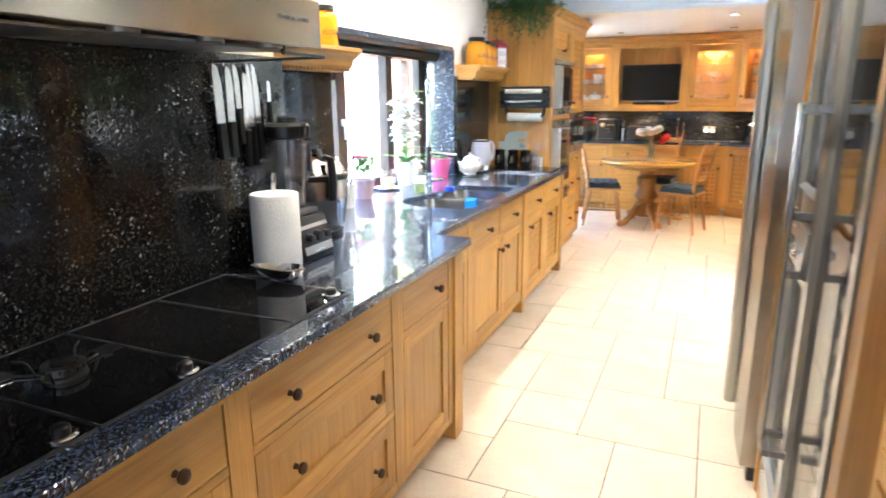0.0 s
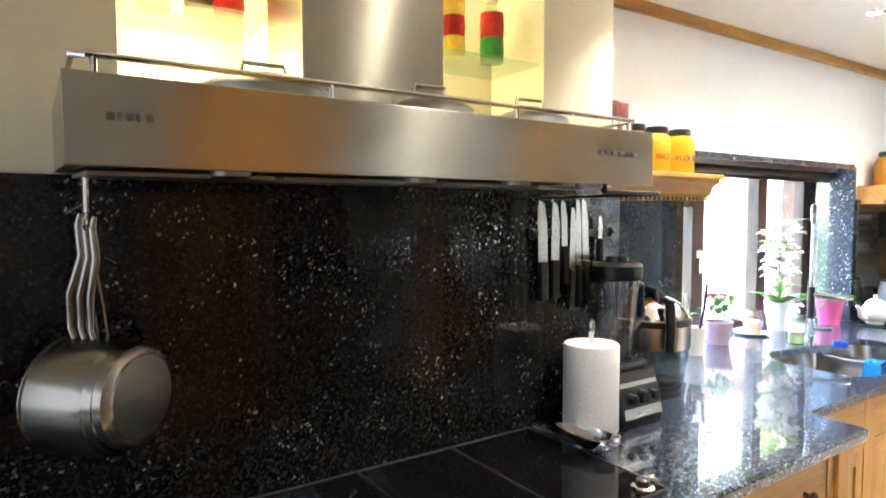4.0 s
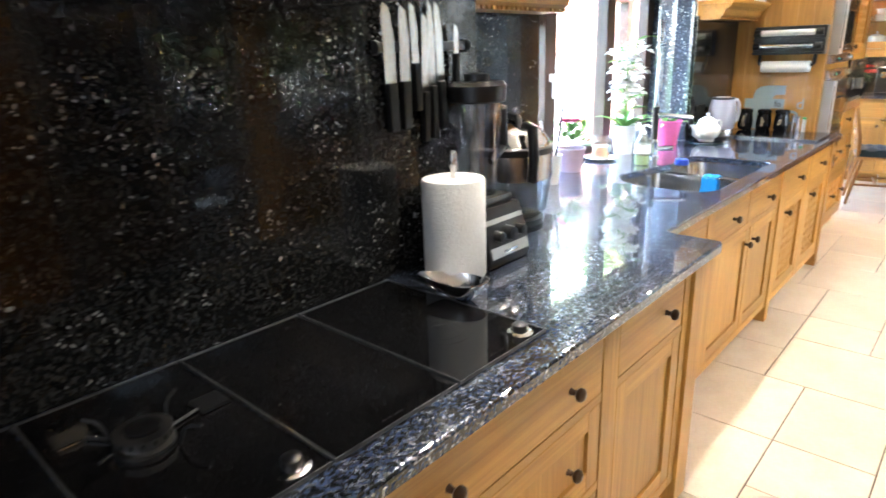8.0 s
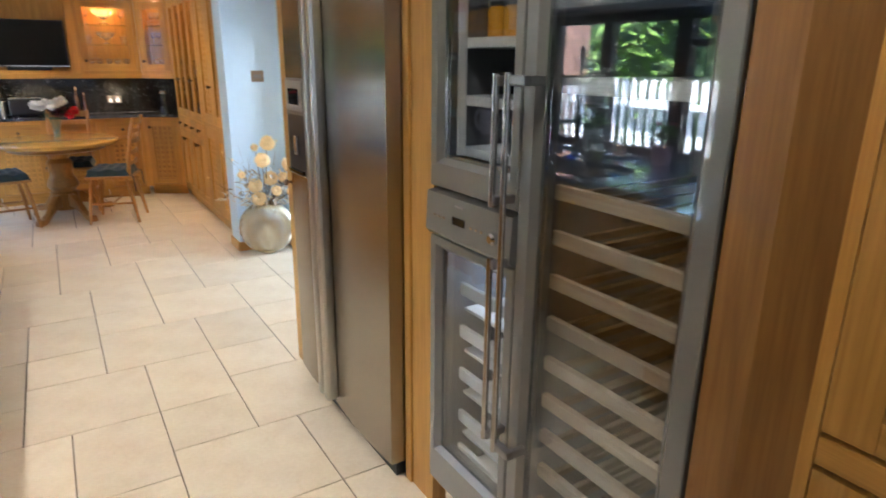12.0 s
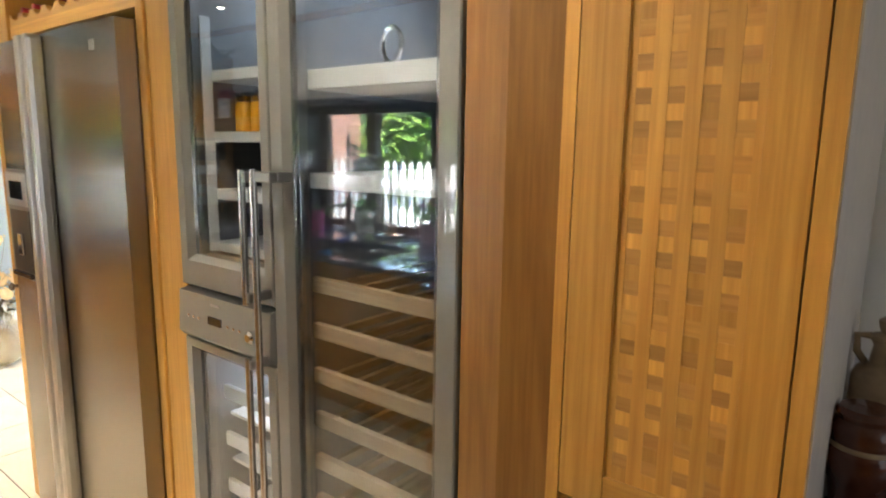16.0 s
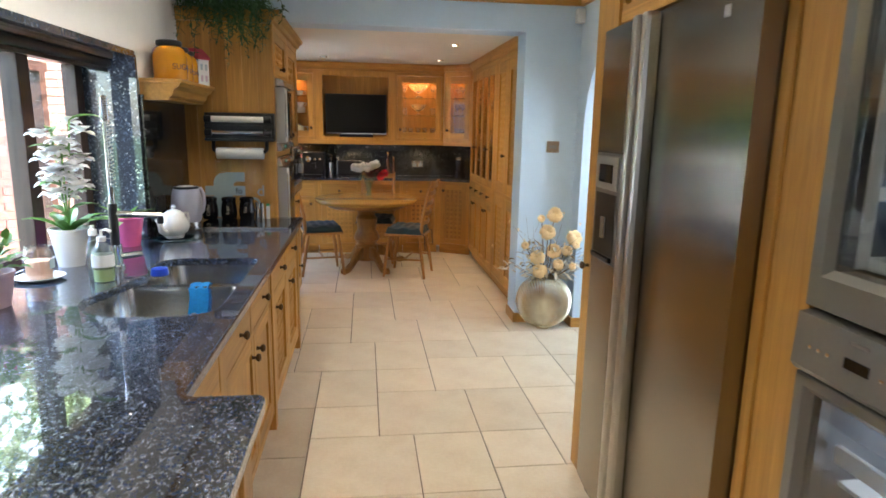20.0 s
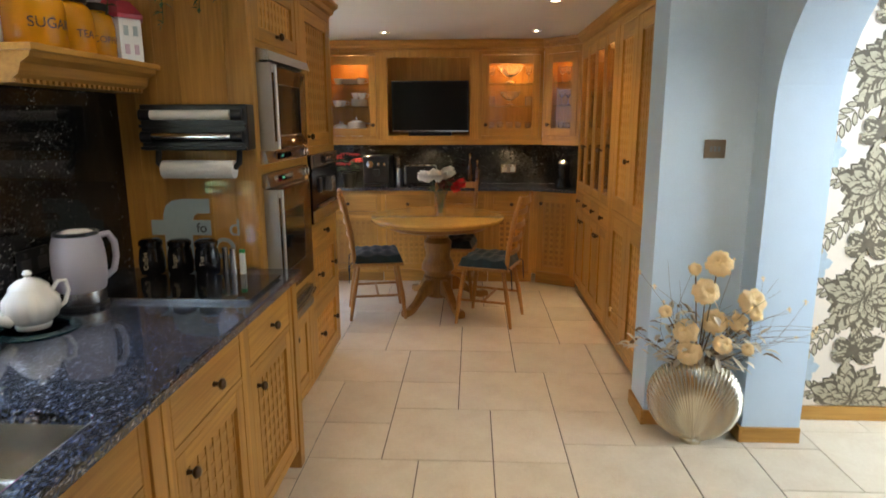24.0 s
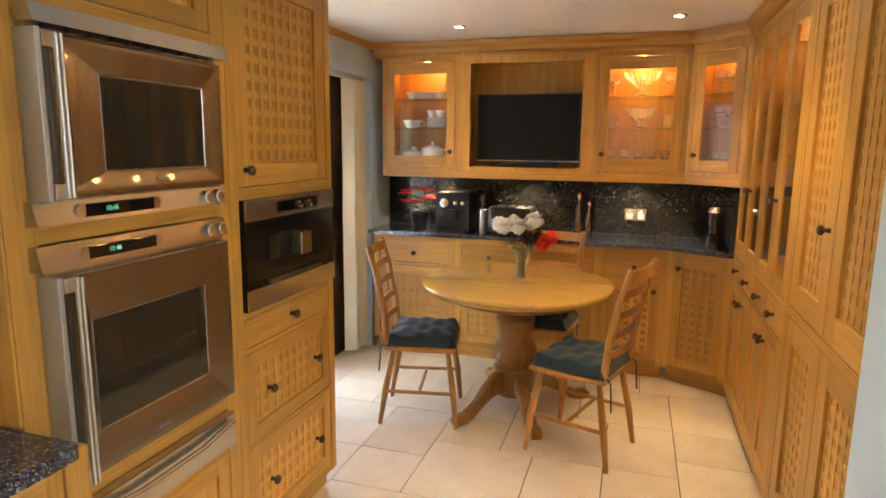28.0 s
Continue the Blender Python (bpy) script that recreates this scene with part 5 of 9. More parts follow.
tv = thing("television", "black flat screen television in the open cabinet", "television", (-0.77, 8.60, 1.376))
part("casing", B(-0.36, 0.36, 0.0, 0.045, 0.03, 0.50, bev=0.006), BLACK, tv)
part("screen", B(-0.345, 0.345, -0.003, 0.0, 0.055, 0.488), SCREEN, tv)
part("trim", B(-0.36, 0.36, -0.004, 0.0, 0.038, 0.046, bev=0.0015), CHROME, tv, "silver strip under the screen")
part("stand", B(-0.20, 0.20, -0.04, 0.10, 0.0, 0.03, bev=0.004), BLACK, tv)

# tall cabinets on the right (front x = 0.55)
RX = 0.55
G4 = "tall oak cabinets on the right of the dining end"
T1 = 0.98
tall = thing("tall_cabinet", "tall oak larder cupboard with woven lattice doors", "cabinet", (RX, 6.885, 0), -90, G4)
part("carcass", B(0.0, T1, 0.026, 0.58, 0.09, 2.12), OAK_V, tall)
part("frame_stile", B(0, 0.04, 0, 0.024, 0.09, 2.12), OAK_V, tall)
part("frame_stile", B(T1 - 0.04, T1, 0, 0.024, 0.09, 2.12), OAK_V, tall)
for z0, z1 in ((2.09, 2.12), (0.90, 0.935), (0.09, 0.12)):
    part("frame_rail", B(0.04, T1 - 0.04, 0.001, 0.024, z0, z1), OAK_H, tall)
part("plinth", B(0.0, T1, 0.05, 0.065, 0.0, 0.09), OAK_H, tall)
for a, b, kx in ((0.043, 0.488, 0.44), (0.492, 0.937, None)):
    shaker(tall, a, b, 0.938, 2.087, "lattice", [(kx, 1.27)] if kx else [], "door", y=0.0015, frame_w=0.09)
    shaker(tall, a, b, 0.123, 0.897, "lattice", [], "door", y=0.0015, frame_w=0.09)
T2 = 1.33
dre = thing("dresser_cabinet", "tall oak dresser with four glazed doors over drawers", "cabinet", (RX, 8.22, 0), -90, G4)
bm = B(0.0, T2, 0.55, 0.58, 0.09, 2.12)
box(bm, 0.0, T2, 0.026, 0.55, 0.09, 0.93)
box(bm, 0.0, 0.02, 0.026, 0.55, 0.93, 2.12)
box(bm, T2 - 0.02, T2, 0.026, 0.55, 0.93, 2.12)
box(bm, 0.02, T2 - 0.02, 0.026, 0.55, 2.10, 2.12)
part("carcass", bm, OAK_V, dre)
for a, b in ((0, 0.03), (T2 - 0.03, T2)):
    part("frame_stile", B(a, b, 0, 0.024, 0.09, 2.12), OAK_V, dre)
for z0, z1 in ((2.09, 2.12), (0.905, 0.935), (0.75, 0.765), (0.09, 0.12)):
    part("frame_rail", B(0.03, T2 - 0.03, 0.001, 0.024, z0, z1), OAK_H, dre)
part("plinth", B(0.0, T2, 0.05, 0.065, 0.0, 0.09), OAK_H, dre)
q = (T2 - 0.06) / 4
for i in range(4):
    a, b = 0.032 + i * q, 0.028 + (i + 1) * q
    z0, z1 = 0.938, 2.087
    d = part("door", B(a, a + 0.05, 0.0, 0.018, z0, z1, bev=0.002), OAK_V, dre, "glazed oak door")
    part("stile", B(b - 0.05, b, 0.0, 0.018, z0, z1, bev=0.002), OAK_V, d)
    part("rail", B(a + 0.05, b - 0.05, 0.001, 0.018, z0, z0 + 0.06, bev=0.002), OAK_H, d)
    part("rail", B(a + 0.05, b - 0.05, 0.001, 0.018, z1 - 0.07, z1, bev=0.002), OAK_H, d)
    p = part("pane", B(a + 0.05, b - 0.05, 0.008, 0.011, z0 + 0.06, z1 - 0.07), GLASS_C, d, "clear glass pane")
    p.visible_shadow = False
    knob(d, b - 0.025 if i % 2 == 0 else a + 0.025, 1.30, 0.0)
    shaker(dre, a, b, 0.768, 0.902, "slab", [((a + b) / 2, 0.835)], "drawer", y=0.0015)
    shaker(dre, a, b, 0.123, 0.747, "plain", [(b - 0.03 if i % 2 == 0 else a + 0.03, 0.68)], "door", y=0.0015)
for zz in (1.32, 1.70):
    g = part("shelf", B(0.02, T2 - 0.02, 0.04, 0.54, zz, zz + 0.008), GLASS_G, dre, "glass shelf")
    g.visible_shadow = False
rc = thing("tall_cornice", "moulded oak cornice over the tall dining cabinets", "cornice", (RX, 0, 2.12))
prof = [(0.55, 0.0), (0.0, 0.0), (0.0, 0.022), (-0.016, 0.03), (-0.026, 0.055), (-0.046, 0.07), (-0.05, 0.098), (0.55, 0.098)]
part("moulding", prism(bmesh.new(), prof, 5.903, 8.21, 'y'), OAK_Y, rc)

LIT = (1.0, 0.50, 0.16)
for p, e in (((-1.51, 8.62, 2.06), 0.24), ((-0.03, 8.62, 2.06), 0.34), ((0.47, 8.43, 2.06), 0.12)):
    glow("cabinet_lamp", p, e, LIT, 0.02)
for yy in (7.05, 7.38, 7.71, 8.04):
    glow("cabinet_lamp", (0.80, yy, 2.05), 0.13, LIT, 0.02)
for xx in (-1.38, -0.77, -0.02):
    spot("under_cabinet_lamp", (xx, 8.66, 1.335), 3.2, (1.0, 0.72, 0.42), 110, 0.6, 0.015)
spot("under_cabinet_lamp", (0.43, 8.40, 1.335), 2.0, (1.0, 0.72, 0.42), 100, 0.6, 0.015)

# ---------------------------------------------------------------- patio door and blind
pd = tagged(new("door_1"), "dark framed glazed patio door behind vertical blinds", "door", kind="structure")
bm = B(-2.10, -2.04, 7.00, 7.07, 0.0, 1.99)
box(bm, -2.10, -2.04, 7.95, 8.44, 0.0, 1.99)
box(bm, -2.10, -2.04, 7.07, 7.95, 0.0, 0.09)
box(bm, -2.10, -2.04, 7.07, 7.95, 1.92, 1.99)
part("door_frame", bm, DARK_WOOD, pd)
for a, b in ((7.07, 7.95),):
    g = part("pane", B(-2.073, -2.067, a, b, 0.09, 1.92), GLASS, pd, "clear glass pane")
    g.visible_shadow = False
FABRIC = plain("blind_fabric", (0.80, 0.74, 0.58), 0.9, 0, 0.05, 160, 0.2)
vb = thing("vertical_blind", "cream vertical blind drawn aside at the patio door", "blind", (-1.95, 8.2, 0.03))
part("headrail", B(-0.02, 0.02, -1.18, 0.23, 1.93, 1.955), WHITE_PL, vb)
me = finish("vane", B(-0.042, 0.042, -0.0015, 0.0015, 0.0, 1.93), FABRIC)
for i in range(9):
    share("vane", me, vb, (0.0, 0.20 - i * 0.024, 0.0), 14 + (i % 3) * 5)

# ---------------------------------------------------------------- table and chairs
tb = thing("dining_table", "round oak pedestal dining table with four scrolled feet", "table", (-0.655, 7.735, 0), 0)
prof = [(0.0, 0.700), (0.50, 0.700), (0.522, 0.704), (0.533, 0.712), (0.536, 0.722), (0.546, 0.727), (0.549, 0.738), (0.544, 0.748), (0.535, 0.752), (0.0, 0.752)]
part("tabletop", lathe(bmesh.new(), prof, seg=64), TABLE_WOOD, tb, smooth=True)
part("apron", lathe(bmesh.new(), [(0.40, 0.655), (0.408, 0.659), (0.408, 0.69), (0.402, 0.70), (0.37, 0.70), (0.37, 0.655)], seg=56), PEDESTAL_WOOD, tb, smooth=True)
prof = [(0.0, 0.66), (0.20, 0.66), (0.20, 0.64), (0.13, 0.63), (0.10, 0.60), (0.085, 0.57), (0.10, 0.55), (0.115, 0.53), (0.11, 0.49), (0.10, 0.44), (0.10, 0.40), (0.12, 0.37), (0.135, 0.33), (0.135, 0.30), (0.105, 0.27), (0.10, 0.25), (0.12, 0.24), (0.12, 0.10), (0.10, 0.07), (0.0, 0.06)]
part("pedestal", lathe(bmesh.new(), prof[::-1], seg=36), PEDESTAL_WOOD, tb, smooth=True)
foot = [(0.09, 0.235), (0.16, 0.225), (0.24, 0.17), (0.32, 0.09), (0.40, 0.055), (0.46, 0.06), (0.485, 0.04), (0.48, 0.0), (0.41, 0.0), (0.36, 0.012), (0.28, 0.06), (0.20, 0.10), (0.09, 0.11)]
for a in (239, 296, 30, 120):
    bm = prism(bmesh.new(), foot, -0.03, 0.03, 'y', bev=0.012)
    bmesh.ops.transform(bm, matrix=pose(0, 0, 0, 0, 0, a), verts=bm.verts[:])
    part("foot", bm, PEDESTAL_WOOD, tb, smooth=True)

CUSHION = plain("teal_velvet", (0.003, 0.026, 0.048), 0.7, 0, 0.6, 22, 0.4, Sheen_Weight=0.25)


def chair():
    c = thing("dining_chair", "spindle-legged ladder-back wooden chair with teal seat cushion", "chair", (0, 0, 0), 0, "chairs round the table")
    seat = [(-0.20, -0.19), (0.20, -0.19), (0.225, 0.05), (0.21, 0.20), (-0.21, 0.20), (-0.225, 0.05)]
    part("seat", prism(bmesh.new(), seat, 0.425, 0.45, 'z', bev=0.008), CHAIR_WOOD, c, smooth=True)
    for sx in (-1, 1):
        part("leg", tube(bmesh.new(), [(sx * 0.16, 0.15, 0.43), (sx * 0.19, 0.185, 0.2), (sx * 0.21, 0.205, 0.0)], 0.017, 10, taper=[0.8, 1.1, 0.7]), CHAIR_WOOD, c, smooth=True)
        part("leg", tube(bmesh.new(), [(sx * 0.15, -0.14, 0.43), (sx * 0.175, -0.185, 0.2), (sx * 0.19, -0.215, 0.0)], 0.017, 10, taper=[0.8, 1.1, 0.7]), CHAIR_WOOD, c, smooth=True)
        part("back_post", tube(bmesh.new(), [(sx * 0.175, -0.17, 0.43), (sx * 0.178, -0.19, 0.62), (sx * 0.18, -0.235, 0.85), (sx * 0.182, -0.275, 0.985)], 0.018, 10, taper=[1.0, 1.0, 0.9, 0.75]), CHAIR_WOOD, c, smooth=True)
        part("side_stretcher", tube(bmesh.new(), [(sx * 0.195, 0.185, 0.19), (sx * 0.185, -0.185, 0.19)], 0.010, 8), CHAIR_WOOD, c, smooth=True)
    part("cross_stretcher", tube(bmesh.new(), [(-0.19, 0.0, 0.19), (0.19, 0.0, 0.19)], 0.010, 8), CHAIR_WOOD, c, smooth=True)
    for z, y, hh in ((0.56, -0.180, 0.032), (0.66, -0.198, 0.032), (0.76, -0.218, 0.034), (0.86, -0.238, 0.036), (0.945, -0.262, 0.055)):
        bm = bmesh.new()
        pts = [(x, y - 0.03 * (1 - (x / 0.18) ** 2)) for x in [-0.18 + 0.36 * k / 8 for k in range(9)]]
        prism(bm, pts + [(x, yy + 0.012) for x, yy in reversed(pts)], z - hh / 2, z + hh / 2, 'z')
        part("back_slat", bm, CHAIR_WOOD, c, smooth=True)
    bm = bmesh.new()
    bmesh.ops.create_grid(bm, x_segments=16, y_segments=16, size=0.5)
    top = []
    for v in bm.verts:
        u, w = v.co.x * 2, v.co.y * 2
        edge = max(0.0, 1 - max(abs(u), abs(w)) ** 6)
        tuft = 0.014 * (math.cos(u * 7.5) * math.cos(w * 7.5))
        v.co = (u * 0.205, w * 0.19 + 0.005, 0.453 + 0.066 * edge ** 0.4 + tuft * edge)
    r = bmesh.ops.extrude_face_region(bm, geom=bm.faces[:])
    for v in [g for g in r["geom"] if isinstance(g, bmesh.types.BMVert)]:
        v.co.z = 0.452
    part("cushion", bm, CUSHION, c, "crumpled teal velvet seat cushion", True)
    for sx in (-1, 1):
        part("tie", tube(bmesh.new(), [(sx * 0.17, -0.17, 0.47), (sx * 0.185, -0.21, 0.44), (sx * 0.18, -0.215, 0.36), (sx * 0.185, -0.22, 0.30)], 0.004, 6), CUSHION, c)
    return c


ch = chair()
ch.matrix_basis = pose(-1.13, 7.46, 0, 0, 0, -78)
copy_thing(ch, pose(-0.23, 7.33, 0, 0, 0, 72))
copy_thing(ch, pose(-0.55, 8.03, 0, 0, 0, 172))

# ---------------------------------------------------------------- outside the window
GRASS = plain("lawn", (0.06, 0.11, 0.03), 0.9, 0, 0.4, 30, 0.3)
PAVE = plain("patio_stone", (0.45, 0.42, 0.38), 0.9, 0, 0.15, 20, 0.2)
FENCE = plain("white_fence_paint", (0.75, 0.76, 0.75), 0.6, 0, 0.05, 40, 0.05)
HEDGE = plain("hedge_leaf", (0.12, 0.20, 0.035), 0.6, 0, 0.5, 4, 0)
HEDGE_SHADE = plain("hedge_shade", (0.02, 0.04, 0.01), 0.9, 0, 0.4, 6, 0)
BRICK = plain("red_brick", (0.42, 0.22, 0.16), 0.9, 0, 0.3, 25, 0.2)
single("ground", B(-80, -2.2, -60, 70, -0.4, -0.15), GRASS, "green lawn outside the window", "ground", kind="structure")
single("patio", B(-4.2, -2.16, -3, 12, -0.15, -0.10), PAVE, "pale stone patio outside the window", "pavement", kind="structure")
fence = thing("picket_fence", "white picket fence across the patio", "fence", (-4.1, 2.0, -0.1))
pk = finish("picket", prism(bmesh.new(), [(-0.035, 0.0), (0.035, 0.0), (0.035, 1.40), (0.0, 1.46), (-0.035, 1.40)], -0.01, 0.01, 'x'), FENCE)
for i in range(72):
    share("picket", pk, fence, (0, -2.0 + i * 0.125, 0))
for z in (0.35, 1.15):
    part("fence_rail", B(-0.05, -0.012, -2.1, 7.1, z, z + 0.07), FENCE, fence)
house = thing("brick_outbuilding", "pale red brick wall with brown fascia outside", "building", (-3.6, 7.2, -0.15))
part("wall", B(-1.6, 1.3, 0.0, 0.25, 0.0, 3.2), BRICK, house)
bm = bmesh.new()
for j in range(34):
    for i in range(13):
        x = -1.6 + i * 0.223 + (0.11 if j % 2 else 0)
        if x + 0.21 < 1.3:
            box(bm, x, x + 0.213, -0.012, 0.0, j * 0.075 + 0.3, j * 0.075 + 0.365)
tagged(part("brick_courses", bm, BRICK, house), kind="stuff")
part("fascia", B(-1.7, 1.4, -0.25, 0.3, 3.1, 3.3), DARK_WOOD, house)
perg = thing("veranda_rail", "red-brown timber veranda rail outside the window", "rail", (-3.5, 3.2, -0.1))
part("beam", B(-0.05, 0.05, -2.5, 3.9, 2.02, 2.10), DARK_WOOD, perg)
for yy in (-2.4, 3.8):
    part("post", B(-0.05, 0.05, yy - 0.05, yy + 0.05, 0.0, 2.02), DARK_WOOD, perg)
hedge = thing("hedge", "tall sunlit green hedge behind the fence", "hedge", (-7.0, 4.0, -0.15))
rh = random.Random(77)
verts, faces = [], []
for i in range(9000):
    y = rh.uniform(-9, 13)
    top = 3.2 + 0.9 * math.sin(y * 0.8) + 0.5 * math.sin(y * 2.3 + 1)
    z = rh.uniform(0.05, 1) ** 0.8 * top
    x = rh.gauss(0, 0.35) + 0.4 * math.sin(y * 1.7 + z)
    a, b = rh.uniform(0, 6.28), rh.uniform(-1, 1)
    s = rh.uniform(0.06, 0.13)
    u = Vector((math.cos(a) * s, math.sin(a) * s, b * s))
    w = Vector((-math.sin(a) * s * 0.5, math.cos(a) * s * 0.5, rh.uniform(-0.5, 0.5) * s))
    c = Vector((x, y, z))
    k = len(verts)
    verts += [c - u, c - w, c + u, c + w]
    faces.append((k, k + 1, k + 2, k + 3))
me = bpy.data.meshes.new("leaves")
me.from_pydata([tuple(v) for v in verts], [], faces)
me.materials.append(HEDGE)
lv = new("leaves", me)
lv.parent = hedge
tagged(lv, kind="stuff")
# dark slab added for the shade deep between the leaves
part("shade_core", B(-0.5, -0.1, -9, 13, 0.0, 2.6), HEDGE_SHADE, hedge)

tree = thing("garden_tree", "sunlit leafy garden tree overhanging the patio", "tree", (-4.7, 0.9, -0.15))
BARK = plain("tree_bark", (0.16, 0.11, 0.07), 0.9, 0, 0.4, 20, 0.4)
SUN_LEAF = plain("sunlit_leaf", (0.20, 0.27, 0.075), 0.5, 0, 0.4, 5, 0)
part("trunk", tube(bmesh.new(), [(0, 0, 0), (0.03, 0.05, 0.9), (0.1, 0.2, 1.8), (0.25, 0.5, 2.6)], 0.09, 10, taper=[1.2, 1.0, 0.85, 0.6]), BARK, tree, smooth=True)
rt0 = random.Random(19)
leaf_v, leaf_f = [], []
for q in range(9):
    e = Vector((rt0.uniform(0.3, 1.7), rt0.uniform(0.4, 3.6), rt0.uniform(2.6, 4.0)))
    s0 = Vector((0.1, 0.2, 1.8)).lerp(Vector((0.25, 0.5, 2.6)), rt0.random())
    mid = s0.lerp(e, 0.5) + Vector((0, 0, 0.15))
    part("limb", tube(bmesh.new(), [s0, mid, e], 0.03, 6, taper=[1.0, 0.6, 0.25]), BARK, tree, smooth=True)
    for j in range(150):
        c = mid.lerp(e, rt0.uniform(0, 1.15)) + Vector((rt0.gauss(0, 0.22), rt0.gauss(0, 0.22), rt0.gauss(0, 0.16)))
        c.z = max(c.z, 2.42)
        u = Vector((rt0.uniform(-1, 1), rt0.uniform(-1, 1), rt0.uniform(-0.6, 0.6))).normalized() * 0.05
        w = u.orthogonal().normalized() * 0.022
        k = len(leaf_v)
        leaf_v += [tuple(c - u), tuple(c - w), tuple(c + u), tuple(c + w)]
        leaf_f.append((k, k + 1, k + 2, k + 3))
reach = [Vector((0.25, 0.5, 2.6)), Vector((0.9, 2.4, 3.0)), Vector((1.3, 4.0, 3.05)), Vector((1.5, 5.3, 2.95))]
part("limb", tube(bmesh.new(), reach, 0.045, 8, taper=[1.0, 0.75, 0.5, 0.25]), BARK, tree, smooth=True)
for j in range(1500):
    c = Vector((rt0.gauss(1.45, 0.24), rt0.uniform(4.1, 5.9), rt0.gauss(2.85, 0.3)))
    c.z = max(c.z, 2.36 + 0.1 * rt0.random())
    u = Vector((rt0.uniform(-1, 1), rt0.uniform(-1, 1), rt0.uniform(-0.5, 0.5))).normalized() * rt0.uniform(0.035, 0.06)
    w = u.orthogonal().normalized() * 0.024
    k = len(leaf_v)
    leaf_v += [tuple(c - u), tuple(c - w), tuple(c + u), tuple(c + w)]
    leaf_f.append((k, k + 1, k + 2, k + 3))
me = bpy.data.meshes.new("crown")
me.from_pydata(leaf_v, [], leaf_f)
me.materials.append(SUN_LEAF)
cr = new("crown", me)
cr.parent = tree
tagged(cr, kind="stuff")

# ---------------------------------------------------------------- floor tiles: three sizes on a 0.17 grid
U = 0.17
floor = tagged(new("floor"), "cream limestone floor of three tile sizes with dark joints", "floor", kind="structure")


def tile_mesh(w, h):
    return finish("tile", B(0.0028, w - 0.0028, 0.0028, h - 0.0028, -0.006, 0.0, bev=0.0015), TILE)


sizes = {"big": ((-0.61, 3.905), 3, 3), "small": ((-0.61, 4.415), 2, 2), "oblong": ((-0.61, 4.755), 2, 3)}
meshes = {k: tile_mesh(w * U, h * U) for k, (o, w, h) in sizes.items()}
rest = bmesh.new()
for a in range(-30, 31):
    for b in range(-30, 31):
        dx, dy = (2 * a + 3 * b) * U, (3 * a - 5 * b) * U
        for k, (o, w, h) in sizes.items():
            x, y = o[0] + dx, o[1] + dy
            if x > 3.0 or x + w * U < -1.9 or y + h * U < -2.3 or y > 8.75:
                continue
            if -1.35 < x < 0.95 and 1.0 < y < 8.1:
                share("tile", meshes[k], floor, (x, y, 0))
            else:
                box(rest, max(x + 0.002, -2.1), min(x + w * U - 0.002, 3.1), max(y + 0.002, -2.4), min(y + h * U - 0.002, 8.8), -0.006, 0.0)
rt = part("far_tiles", rest, TILE, floor)
tagged(rt, kind="stuff")

# ================================================================ smaller things
LEAF = plain("leaf_green", (0.11, 0.25, 0.04), 0.45, 0, 0.35, 18, 0.1)
LEAF_D = plain("fern_green", (0.04, 0.095, 0.03), 0.6, 0, 0.4, 18, 0.1)
PETAL_W = plain("white_petal", (0.88, 0.88, 0.85), 0.6, 0, 0.03, 30, 0.1)
PETAL_C = plain("cream_petal", (0.93, 0.71, 0.39), 0.8, 0, 0.05, 40, 0.1)
PETAL_R = plain("red_petal", (0.70, 0.012, 0.025), 0.6, 0, 0.3, 30, 0.1)
PETAL_M = plain("maroon_petal", (0.10, 0.008, 0.012), 0.6, 0, 0.3, 30, 0.1)
PETAL_P = plain("pink_petal", (0.65, 0.12, 0.25), 0.6, 0, 0.2, 30, 0.1)
STEM_B = plain("dry_stem", (0.16, 0.10, 0.05), 0.8, 0, 0.3, 40, 0.1)
PINK = plain("pink_glaze", (0.72, 0.13, 0.34), 0.25, 0, 0.08, 20, 0)
LILAC = plain("lilac_pot", (0.50, 0.36, 0.42), 0.5, 0, 0.15, 25, 0.05)
YELLOW = plain("yellow_glaze", (0.54, 0.235, 0.008), 0.09, 0, 0.08, 20, 0)
TEXT_DK = plain("dark_lettering", (0.02, 0.012, 0.006), 0.5, 0, 0.05, 20, 0)
TEXT_GOLD = plain("gold_lettering", (0.45, 0.38, 0.25), 0.4, 0, 0.05, 20, 0)
BLUE_CLOTH = plain("blue_cloth", (0.02, 0.26, 0.62), 0.9, 0, 0.2, 120, 0.4)
BLUE_PL = plain("blue_plastic", (0.02, 0.06, 0.45), 0.3, 0, 0.1, 30, 0)
CLEAR_PL = glass("clear_plastic", (0.93, 0.95, 0.95), 0.05)
SMOKE = glass("smoked_plastic", (0.84, 0.84, 0.86), 0.08, 0.10)
SHELL = steel("silver_shell", (0.72, 0.66, 0.52), 0.24)
CREAM_WAX = plain("peach_wax", (0.75, 0.42, 0.26), 0.5, 0, 0.05, 20, 0)
RED_LID = plain("red_roof", (0.45, 0.05, 0.07), 0.4, 0, 0.15, 30, 0)
GREYBLUE = plain("frosted_letter", (0.34, 0.42, 0.44), 0.4, 0, 0.05, 40, 0)


